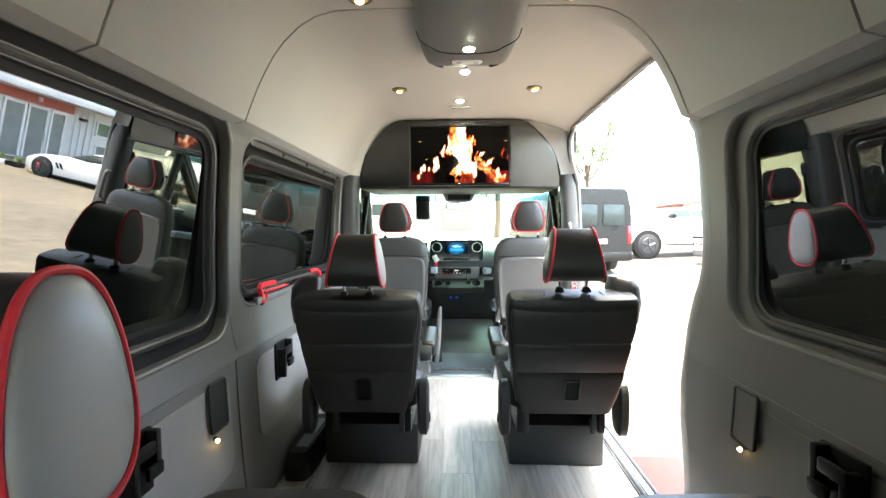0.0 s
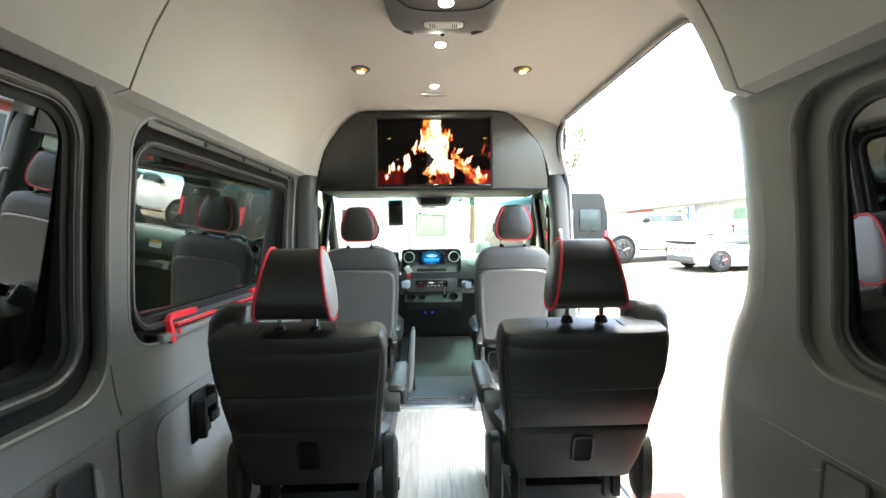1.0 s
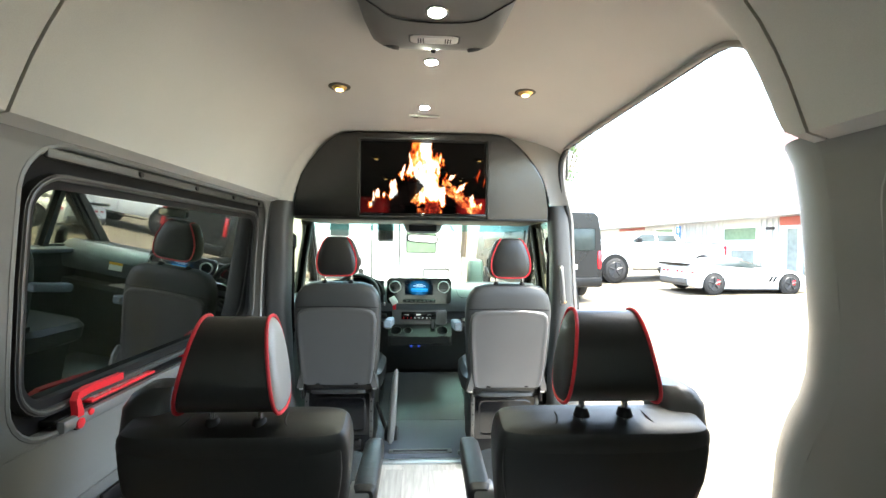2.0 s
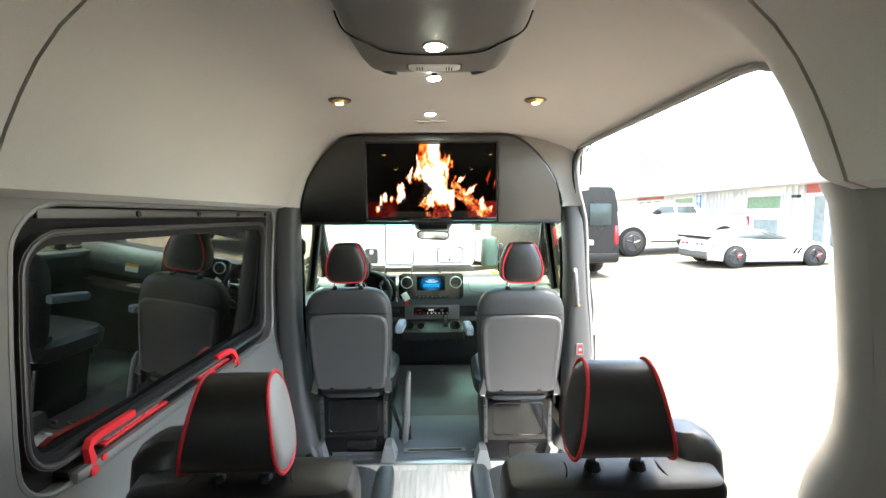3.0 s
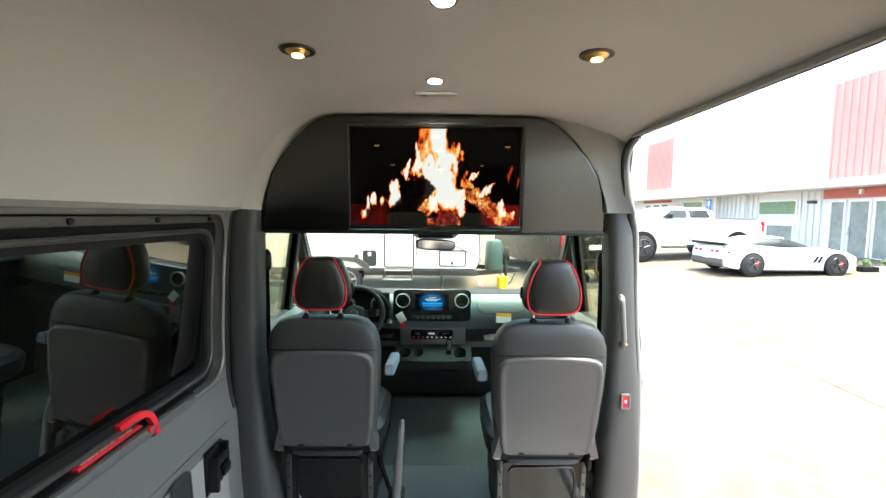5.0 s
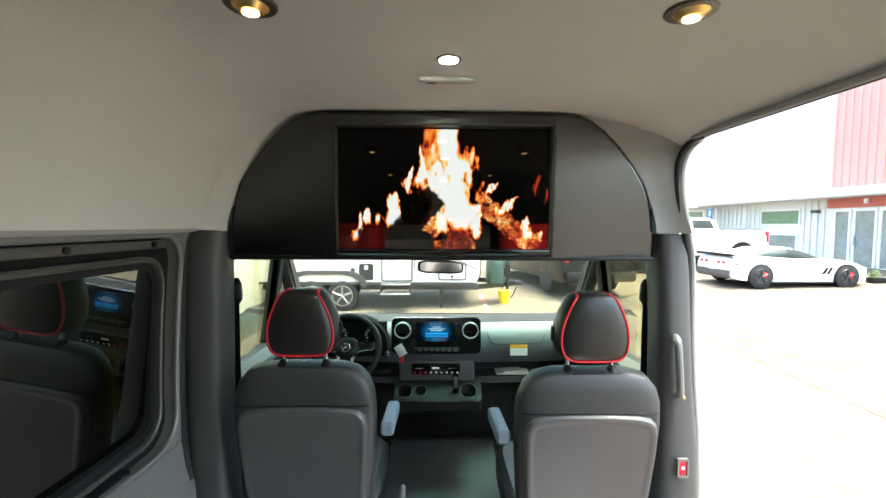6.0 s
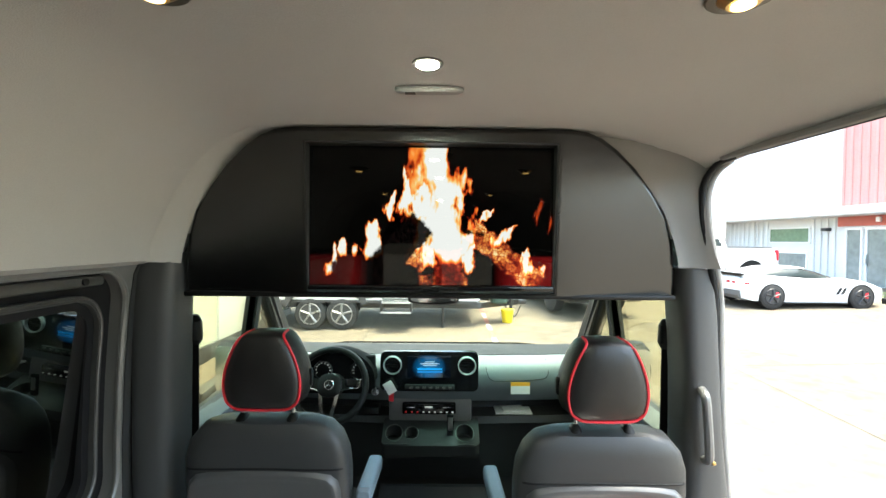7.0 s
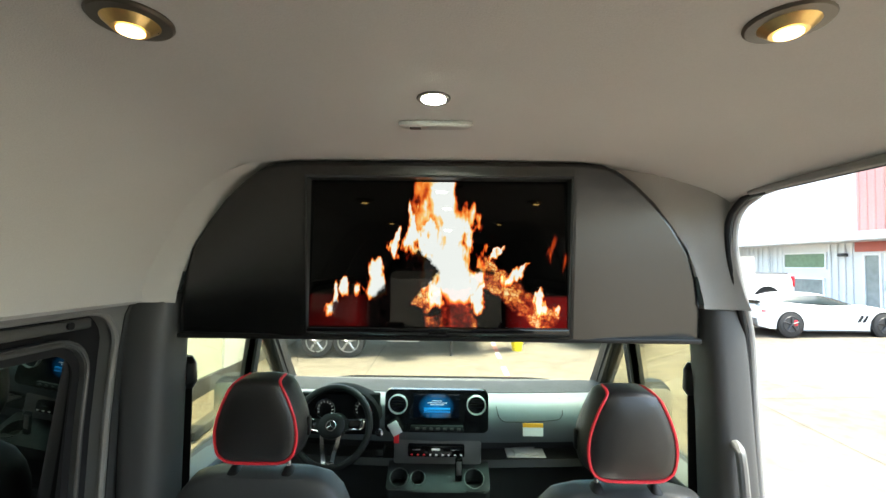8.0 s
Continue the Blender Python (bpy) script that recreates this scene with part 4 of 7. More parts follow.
seat_a = passenger_seat((-0.44, 1.58, 0), "black leather captain's chair with red-piped headrest beside the wall", 0.876, BLACK)
seat_b = passenger_seat((0.445, 1.58, 0), "black leather captain's chair with red-piped headrest by the open door", 0.896, None, 0.0, -1)
seat_c = passenger_seat((-0.467, 0.205, 0), "black leather rear captain's chair with red-piped headrest", 0.862, None, 0.045)
seat_d = passenger_seat((0.60, 0.205, 0), "black leather rear captain's chair beside the dark window", 0.87, None, 0.045)
for st, sd in ((seat_a, 1), (seat_b, -1)):
    armrest(st, sd * 0.285, 0.30, 0.60, -0.03)
    part("armrest_pivot", cyl((sd * 0.245, 0.0, 0.585), (sd * 0.30, 0.0, 0.585), 0.045, n=18, bevel=0.006), SEATSHELL, st)
for st, sd in ((seat_a, -1), (seat_b, 1)):
    part("belt_tower", pillow([(0.74, sd * 0.225, -0.09, 0.12, 0.10), (0.82, sd * 0.232, -0.075, 0.135, 0.13), (0.885, sd * 0.232, -0.065, 0.13, 0.13), (0.915, sd * 0.225, -0.06, 0.11, 0.11), (0.93, sd * 0.215, -0.06, 0.08, 0.08), (0.935, sd * 0.215, -0.06, 0.03, 0.03)], 3.2, 24), LEATHER, st)


def cab_seat(at, label, INBOARD):
    """Front seat seen from behind. Origin on the cab floor below the backrest."""
    s = thing("cab_seat", at, label, "seat", "front cab seats")
    lean = Matrix.Translation((0, 0, 0.47)) @ Matrix.Rotation(radians(7), 4, "X")
    rows = [(-0.01, 0.40, 0.08), (0.01, 0.43, 0.12), (0.12, 0.465, 0.14), (0.3, 0.49, 0.14), (0.42, 0.495, 0.135), (0.49, 0.485, 0.125), (0.54, 0.45, 0.115), (0.575, 0.39, 0.10), (0.592, 0.30, 0.075), (0.598, 0.15, 0.03)]
    part("backrest", moved(pillow([(h, 0, 0.05, w, d) for h, w, d in rows], 4.2, 40), lean), SEATCLOTH, s, "dark grey backrest")
    def outline(d):
        half = [(0.0, 0.004), (0.170 - d, 0.004), (0.196 - d, 0.010), (0.206 - d, 0.05), (0.216 - d, 0.16), (0.224 - d, 0.30), (0.226 - d, 0.385), (0.219 - d, 0.425 - d * 0.4), (0.198 - d, 0.448 - d * 0.8), (0.158 - d, 0.459 - d), (0.08, 0.464 - d), (0.0, 0.465 - d)]
        return half + [(-x, z) for x, z in half[-2:0:-1]]

    levels = [(-0.004, 0.018), (0.0, -0.004), (0.004, -0.018), (0.010, -0.0245), (0.017, -0.0260), (0.023, -0.0252), (0.029, -0.0236), (0.036, -0.0232)]
    rings = [[(x, y, z) for x, z in outline(d)] for d, y in levels]
    part("back_shell", moved(skin(rings), lean), BACKSHELL, s, "grey moulded back shell")
    part("shoulder_seam", moved(tube([(-0.235, 0.02, 0.452), (-0.20, -0.008, 0.462), (0, -0.014, 0.468), (0.20, -0.008, 0.462), (0.235, 0.02, 0.452)], 0.003, 6), lean), GASKET, s)
    for sd in (-1, 1):
        part("shoulder_seam", moved(tube([(sd * 0.17, -0.006, 0.465), (sd * 0.15, -0.002, 0.53), (sd * 0.11, 0.01, 0.578), (sd * 0.085, 0.04, 0.597)], 0.0024, 6), lean), GASKET, s)
    for x in (-0.11, 0.11):
        part("panel_clip", moved(box(x - 0.012, x + 0.012, -0.0275, -0.012, 0.006, 0.014, 0.002), lean), GASKET, s)
    part("cushion", pillow([(0.40, 0, 0.28, 0.46, 0.48), (0.42, 0, 0.28, 0.50, 0.52), (0.50, 0, 0.285, 0.50, 0.53), (0.53, 0, 0.29, 0.44, 0.48)], 5, 36), LEATHER, s)
    part("pedestal", box(-0.20, 0.20, 0.055, 0.44, 0.13, 0.40, 0.01), BLACK, s)
    part("pedestal_panel", slab(rrect(-0.178, 0.178, 0.145, 0.392, 0.012), [], lambda u, v, w: (u, 0.055 - w, v), 0.008), GLOSSBLACK, s, "glossy black rear panel")
    bead = dense(rrect(-0.152, 0.152, 0.172, 0.372, 0.03))
    part("panel_bead", tube([(u, 0.047, v) for u, v in bead], 0.006, 8, False, True), GLOSSBLACK, s, "raised glossy rim on the panel")
    for sd in (-1, 1):
        strip = part("side_strip", box(sd * 0.180, sd * 0.202, 0.044, 0.056, 0.13, 0.40, 0.002), RAIL, s, "pierced grey metal strip")
        for k in range(4):
            part("bolt", cyl((sd * 0.191, 0.040, 0.17 + 0.06 * k), (sd * 0.191, 0.046, 0.17 + 0.06 * k), 0.005, n=8), BLACK, strip)
    part("flap", pillow([(0.405, 0, 0.06, 0.31, 0.10), (0.412, 0, 0.06, 0.33, 0.115), (0.428, 0, 0.062, 0.33, 0.11), (0.436, 0, 0.065, 0.29, 0.09)], 6, 28), SEATCLOTH, s, "dark cloth flap below the cushion")
    part("cross_bar", tube([(-0.20, 0.035, 0.462), (0.20, 0.035, 0.462)], 0.014, 10, False), BLACK, s)
    part("plinth", box(-0.19, 0.19, 0.075, 0.46, 0.006, 0.128, 0.008), BLACK, s)
    part("plinth_plate", box(-0.05, 0.13, 0.07, 0.078, 0.03, 0.11, 0.003), GLOSSBLACK, s)
    for sd in (-1, 1):
        part("foot", skin([[(sd * (0.21 + a * w), 0.05 + b * d, z) for a, b in ((-1, -1), (1, -1), (1, 1), (-1, 1))] for z, w, d in ((0.0, 0.045, 0.07), (0.02, 0.045, 0.07), (0.09, 0.026, 0.05), (0.105, 0.020, 0.045))]), FOOTGREY, s, "grey moulded foot")
        part("side_bracket", box(sd * 0.195, sd * 0.212, 0.0, 0.12, 0.38, 0.56, 0.006), BLACK, s)
        wing = [(-0.045, 0.565), (-0.028, 0.575), (0.02, 0.555), (0.05, 0.52), (0.05, 0.468), (-0.01, 0.440), (-0.035, 0.448), (-0.042, 0.50)]
        part("recliner_cover", slab(wing, [], lambda u, v, w, q=sd: (q * (0.203 + w + (0.03 * max(0.0, 0.56 - v) / 0.12 - 0.03)), u + 0.02, v), 0.034), BACKSHELL, s, "grey recliner cover")
        part("recliner_bolt", cyl((sd * 0.20, 0.012, 0.445), (sd * 0.225, 0.012, 0.445), 0.016, n=14, bevel=0.003), STEEL, s)
    # headrest: rounded, with red piping down both sides and under the rear face
    c = Vector((0, -0.045, 0.622))
    half = [(0.0, 0.0), (0.058, 0.0), (0.086, 0.006), (0.103, 0.022), (0.111, 0.05), (0.113, 0.085), (0.107, 0.125), (0.096, 0.16), (0.084, 0.19), (0.073, 0.212), (0.062, 0.226), (0.042, 0.234), (0.0, 0.236)]
    half = [(x * 0.975, z * 0.925) for x, z in half]
    edge = half + [(-x, z) for x, z in half[-2:0:-1]]
    base = c + Vector((0, 0.022, 0.488))
    swell = [(-0.068, 0.12, 0.12), (-0.0675, 0.40, 0.42), (-0.064, 0.72, 0.75), (-0.058, 0.91, 0.93), (-0.050, 0.99, 0.99), (-0.036, 1.06, 1.02), (-0.015, 1.11, 1.03), (0.01, 1.13, 1.03), (0.035, 1.10, 1.02), (0.054, 1.0, 0.97), (0.066, 0.80, 0.85), (0.071, 0.4, 0.5)]
    part("headrest", moved(skin([[(x * sx, y, 0.107 + (z - 0.107) * sz) for x, z in edge] for y, sx, sz in swell]), Matrix.Translation(base)), LEATHER, s, "black leather headrest with a padded rear face")
    pts = [(0.051, 0.02, 0.2175), (0.055, -0.02, 0.2165), (0.0605, -0.042, 0.210)] + [(x * 1.005, -0.051, z) for x, z in half[-4:1:-1]] + [(0.07, -0.0515, 0.0005), (0.05, -0.052, -0.0012), (0.0, -0.0525, -0.002)]
    pts += [(-x, y, z) for x, y, z in pts[-2::-1]]
    part("piping", moved(tube(pts, 0.0042, 6), Matrix.Translation(base)), PIPING, s, "red piping")
    part("headrest_button", pillow([(0.118 * INBOARD, c.y + 0.035, c.z + 0.565, 0.022, 0.052), (0.1265 * INBOARD, c.y + 0.035, c.z + 0.565, 0.022, 0.052), (0.129 * INBOARD, c.y + 0.035, c.z + 0.565, 0.014, 0.040)], 4, 20, "x"), BLACK, s)
    for x in (-0.075, 0.075):
        part("headrest_post", cyl((x, c.y + 0.02, c.z + 0.43), (x, c.y + 0.02, c.z + 0.49), 0.007, n=12), CHROME, s, "chrome post")
        part("post_guide", pillow([(c.z + 0.424, x, c.y + 0.02, 0.046, 0.06), (c.z + 0.436, x, c.y + 0.02, 0.046, 0.058), (c.z + 0.444, x, c.y + 0.02, 0.036, 0.046), (c.z + 0.458, x, c.y + 0.02, 0.020, 0.024), (c.z + 0.461, x, c.y + 0.02, 0.014, 0.016)], 3, 20), BLACK, s)
    return s


cab_a = cab_seat((-0.487, 2.91, 0.0), "dark grey driver seat with black red-piped headrest", 1)
cab_b = cab_seat((0.497, 2.845, 0.0), "dark grey front passenger seat with red-piped headrest", -1)
for st, sd in ((cab_a, 1), (cab_b, -1)):
    arm = pillow([(0.02, sd * 0.287, 0.80, 0.035, 0.03), (0.03, sd * 0.287, 0.80, 0.048, 0.05), (0.27, sd * 0.287, 0.775, 0.05, 0.055), (0.29, sd * 0.287, 0.775, 0.035, 0.03)], 4, 20, "y")
    part("armrest", moved(arm, Matrix.Translation((0, -0.04, 0.02))), ARMREST, st, "pale grey-blue armrest")

# ---- roof air unit ----
AC = thing("roof_air_unit", (0.02, 1.5, 1.86), "dark grey ceiling air conditioner console with a light", "air conditioner")
aco = (0.02, 1.5, 1.86)
secs = []
for y, w, z in ((1.738, 0.24, 1.925), (1.735, 0.285, 1.912), (1.726, 0.325, 1.90), (1.71, 0.35, 1.890), (1.66, 0.378, 1.877), (1.56, 0.392, 1.867), (1.45, 0.40, 1.862), (1.30, 0.40, 1.858), (0.9, 0.40, 1.855), (0.4, 0.40, 1.855), (-0.6, 0.40, 1.855)):
    ring = []
    for px, pz in ((-0.5, 1.945), (-0.5, z + 0.05), (-0.49, z + 0.03), (-0.465, z + 0.013), (-0.43, z + 0.004), (-0.38, z), (0, z - 0.003), (0.38, z), (0.43, z + 0.004), (0.465, z + 0.013), (0.49, z + 0.03), (0.5, z + 0.05), (0.5, 1.945)):
        ring.append((0.022 + px * w, y, pz))
    secs.append(ring)
part("housing", local(skin(secs), aco), UNITGREY, AC)
part("lens", local(pillow([(1.874, 0.022, 1.60, 0.135, 0.045), (1.8655, 0.022, 1.60, 0.135, 0.045), (1.8625, 0.022, 1.60, 0.125, 0.036)], 5, 28), aco), PAPER, AC, "white ribbed light lens")
part("lens_frame", local(pillow([(1.874, 0.022, 1.60, 0.148, 0.058), (1.8665, 0.022, 1.60, 0.145, 0.055)], 5, 28), aco), PILLAR, AC)
for k in (-0.045, -0.038, -0.031, 0.031, 0.038, 0.045):
    part("lens_rib", local(box(0.022 + k - 0.0015, 0.022 + k + 0.0015, 1.588, 1.612, 1.8612, 1.864), aco), GLOSSBLACK, AC)
part("sensor", local(cyl((0.022, 1.715, 1.893), (0.022, 1.712, 1.883), 0.010, 0.008, 16, 0.002), aco), BLACK, AC)
for sd in (-1, 1):
    c = Vector((0.022 + sd * 0.128, 1.694, 1.884))
    n_ = Vector((sd * 0.25, 0.35, -0.9)).normalized()
    part("vent_ring", local(cyl(c - n_ * 0.012, c + n_ * 0.002, 0.027, 0.024, 22, 0.003), aco), DARKTRIM, AC)
    part("vent_eye", local(cyl(c, c + n_ * 0.003, 0.017, 0.015, 18), aco), GASKET, AC)
part("seam", local(tube([(-0.181, 1.36, 1.898), (-0.165, 1.38, 1.866), (-0.125, 1.43, 1.8605), (-0.08, 1.48, 1.8595), (0.022, 1.495, 1.859), (0.124, 1.48, 1.8595), (0.169, 1.43, 1.8605), (0.209, 1.38, 1.866), (0.225, 1.36, 1.898)], 0.0022, 6), aco), GASKET, AC)


def ceiling_lamp(at, warm, r=0.045):
    """Recessed downlight: a ring, a stem and a glowing lens."""
    o = Vector(at)
    lamp = thing("ceiling_lamp", at, "small warm ceiling spot with a bronze trim ring" if warm else "small round white ceiling light", "ceiling light", "ceiling lights")
    if warm:
        part("trim_ring", skin([[(q * r * math.cos(k * math.pi / 16), q * r * math.sin(k * math.pi / 16), z) for k in range(32)] for q, z in ((1.0, 0.004), (1.0, -0.002), (0.94, -0.0045), (0.3, -0.005))]), BRONZE, lamp)
        part("bezel", cyl((0, 0, -0.014), (0, 0, -0.004), r * 0.44, r * 0.70, 24), GOLD, lamp)
        part("lens", cyl((0, 0, -0.0165), (0, 0, -0.0135), r * 0.32, n=24, bevel=0.001), LAMPWARM, lamp)
    else:
        part("trim_ring", skin([[(q * r * math.cos(k * math.pi / 16), q * r * math.sin(k * math.pi / 16), z) for k in range(32)] for q, z in ((0.66, 0.003), (0.66, -0.001), (0.62, -0.003), (0.42, -0.0025))]), RAIL, lamp)
        part("lens", cyl((0, 0, -0.0042), (0, 0, -0.002), r * 0.46, n=24, bevel=0.0008), LAMPCOOL, lamp)
    return lamp


for at, warm in (((-0.35, 2.168, 1.934), True), ((0.42, 2.168, 1.934), True), ((-0.36, 1.19, 1.934), True), ((0.37, 1.19, 1.934), True), ((0.0, 2.404, 1.935), False), ((0.02, 1.905, 1.935), False), ((0.024, 1.443, 1.8585), False)):
    ceiling_lamp(at, warm)
mic = thing("ceiling_microphone", (0, 2.53, 1.932), "slim grey plastic strip with small grilles on the ceiling", "ceiling strip")
part("strip", pillow([(0.002, 0, 0, 0.15, 0.035), (-0.005, 0, 0, 0.148, 0.033), (-0.009, 0, 0, 0.13, 0.022)], 3, 28), WALLPANEL, mic)
part("grille", box(-0.052, -0.03, -0.006, 0.006, -0.0105, -0.008), BLACK, mic)

# ---- dashboard ----
dash = thing("dashboard", (0, 4.0, 0.2), "dark grey moulded dashboard with shelves and cup holders", "dashboard")
do = (0, 4.0, 0.2)
prof = [(4.5, 0.885), (4.3, 0.949), (4.1, 0.955), (4.0, 0.968), (3.95, 0.961), (3.915, 0.942), (3.895, 0.915), (3.885, 0.885), (3.885, 0.83), (3.90, 0.775), (3.92, 0.745), (4.05, 0.74), (4.5, 0.74)]
lower = [(4.5, 0.738), (4.06, 0.738), (4.05, 0.66), (3.93, 0.655), (3.92, 0.62), (4.05, 0.60), (4.08, 0.40), (4.14, 0.2), (4.5, 0.2)]
part("dash_body", local(skin([[(x, y + 0.05 * (abs(x) / 0.85) ** 2 - 0.05, z) for y, z in prof] for x in (-0.95, -0.8, -0.6, -0.3, 0, 0.3, 0.6, 0.8, 0.95)]), do), DASH, dash)
part("dash_top", local(skin([[(x, y + 0.05 * (abs(x) / 0.85) ** 2 - 0.05, z + h) for y, z, h in ((4.5, 0.885, 0.0), (4.5, 0.885, 0.004), (4.3, 0.949, 0.005), (4.1, 0.955, 0.005), (4.01, 0.967, 0.003), (4.01, 0.967, -0.004), (4.3, 0.949, -0.004))] for x in (-0.95, -0.8, -0.6, -0.3, 0, 0.3, 0.6, 0.8, 0.95)]), do), DASHTOP, dash, "matt grey anti-glare dashboard top")
part("dash_lower", local(skin([[(x, y + 0.05 * (abs(x) / 0.85) ** 2 - 0.05, z) for y, z in lower] for x in (-0.95, -0.8, -0.6, -0.3, 0, 0.3, 0.6, 0.8, 0.95)]), do), DARKTRIM, dash, "dark grey lower dashboard")
part("centre_panel", local(box(-0.238, 0.205, 3.865, 3.93, 0.635, 0.768, 0.012), do), SEATSHELL, dash)
part("display_bezel", local(slab(rrect(-0.28, 0.236, 0.815, 1.018, 0.03), [], lambda u, v, w: (u, 3.845 - w + 0.1 * (v - 0.805), v), 0.03), do), GLOSSBLACK, dash, "gloss black infotainment bezel")
part("display_screen", local(box(-0.137, 0.09, 3.819, 3.84, 0.884, 0.998, 0.002), do), BLUESCREEN, dash, "blue lit touchscreen")
for x in (-0.215, 0.175):
    part("air_vent", local(slab([(x + 0.048 * math.cos(a * math.pi / 14), 0.949 + 0.047 * math.sin(a * math.pi / 14)) for a in range(28)], [[(x + 0.0425 * math.cos(a * math.pi / 14), 0.949 + 0.0425 * math.sin(a * math.pi / 14)) for a in range(28)]], lambda u, v, w: (u, 3.812 + w, v), 0.03), do), SATIN, dash, "silver-ringed round air vent")
    part("vent_vanes", local(join(*[box(x - 0.036, x + 0.036, 3.828, 3.834, 0.949 + k - 0.003, 0.949 + k + 0.003) for k in (-0.024, -0.012, 0, 0.012, 0.024)]), do), BLACK, dash)
part("climate_panel", local(box(-0.165, 0.12, 3.84, 3.90, 0.681, 0.741, 0.008), do), GLOSSBLACK, dash, "climate control strip")
CUPS = ((-0.203, 0.044), (-0.110, 0.034), (0.165, 0.047))
cup_z = lambda v: 0.601 + 0.55 * (v - 3.80)
cup = slab(rrect(-0.262, 0.24, 3.735, 3.90, 0.03), [[(cx + r * math.cos(a * math.pi / 12), 3.80 + r * math.sin(a * math.pi / 12)) for a in range(24)] for cx, r in CUPS], lambda u, v, w: (u, v, cup_z(v) - w), 0.05)
part("cup_tray", local(join(cup, box(-0.252, 0.23, 3.75, 3.95, 0.497, 0.512, 0.005)), do), TRAY, dash, "cup holder tray")
part("tray_front", local(skin([[(x, 3.737 + 0.03 * c_, z) for z in (0.571, 0.525, 0.497)] + [(x, 3.80, 0.497), (x, 3.80, 0.571)] for x, c_ in ((-0.262, 0.6), (-0.24, 0.0), (-0.15, 0.0), (-0.09, 0.5), (-0.03, 0.9), (0.03, 0.9), (0.09, 0.5), (0.14, 0.0), (0.2, 0.0), (0.24, 0.6))]), do), BLACK, dash)
for cx, r in CUPS:
    part("cup_rim", local(tube([(cx + r * math.cos(a * math.pi / 12), 3.80 + r * math.sin(a * math.pi / 12), cup_z(3.80 + r * math.sin(a * math.pi / 12)) + 0.001) for a in range(24)], 0.003, 6, False, True), do), DARKTRIM, dash)
    part("cup_well", local(skin([[(cx + q * r * math.cos(a * math.pi / 12), 3.80 + q * r * math.sin(a * math.pi / 12), z) for a in range(24)] for q, z in ((0.99, 0.551), (0.9, 0.526), (0.2, 0.522))]), do), BLACK, dash)
def hood(w, h):
    return [(-0.505 + w * math.cos(radians(a)), 0.885 + h * math.sin(radians(a))) for a in range(180, -1, -12)]


part("binnacle", local(skin([[(x, y, z) for x, z in hood(w, h) + hood(w - 0.02, h - 0.022)[::-1]] for y, w, h in ((3.775, 0.205, 0.158), (3.80, 0.212, 0.164), (3.88, 0.210, 0.152), (3.98, 0.200, 0.112), (4.10, 0.170, 0.06))]), do), MATTE, dash)
part("instrument_panel", local(box(-0.70, -0.305, 3.81, 3.845, 0.80, 1.0, 0.006), do), MATTE, dash)

wheel = thing("steering_wheel", (-0.511, 3.70, 0.882), "black leather steering wheel with chrome spokes", "steering wheel")
tilt = Matrix.Rotation(radians(-25), 4, "X")
R = 0.177
part("rim", moved(tube([(R * math.cos(a * math.pi / 16), 0, R * math.sin(a * math.pi / 16)) for a in range(32)], 0.0165, 10, False, True), tilt), BLACK, wheel)
part("hub", moved(pillow([(-0.022, 0, 0, 0.06, 0.055), (-0.020, 0, 0, 0.095, 0.085), (-0.012, 0, 0, 0.122, 0.112), (0.02, 0, 0, 0.13, 0.12), (0.04, 0, 0, 0.12, 0.1)], 2.4, 32, "y"), tilt), BLACK, wheel)
for sd in (-1, 1):
    part("spoke", moved(skin([[(sd * x, y, z0), (sd * x, y, z1), (sd * x, y + 0.018, z1), (sd * x, y + 0.018, z0)] for x, y, z0, z1 in ((0.05, -0.006, -0.022, 0.030), (0.10, -0.012, -0.012, 0.034), (0.14, -0.008, -0.004, 0.032), (0.175, 0.0, 0.004, 0.026))]), tilt), BLACK, wheel)
    part("spoke_trim", moved(tube([(sd * 0.055, -0.012, -0.026), (sd * 0.10, -0.016, -0.016), (sd * 0.145, -0.012, -0.008), (sd * 0.150, -0.012, 0.030)], 0.0035, 6), tilt), CHROME, wheel, "silver spoke trim")
    part("lower_spoke", moved(skin([[(sd * (x - w), y, z), (sd * (x + w), y, z), (sd * (x + w), y + 0.012, z), (sd * (x - w), y + 0.012, z)] for x, w, y, z in ((0.042, 0.008, -0.008, -0.040), (0.034, 0.009, -0.010, -0.085), (0.024, 0.009, -0.006, -0.130), (0.019, 0.010, 0.0, -0.168))]), tilt), CHROME, wheel, "silver lower spoke")
part("lower_spoke", moved(box(-0.026, 0.026, -0.006, 0.008, -0.172, -0.150, 0.004), tilt), CHROME, wheel, "silver lower spoke")
part("emblem", moved(tube([(0.022 * math.cos(a * math.pi / 12), -0.024, 0.022 * math.sin(a * math.pi / 12)) for a in range(24)], 0.0022, 6, False, True), tilt), CHROME, wheel)
part("column", cyl((0, 0.02, 0), (0, 0.25, -0.08), 0.05, 0.06, 16), BLACK, wheel)

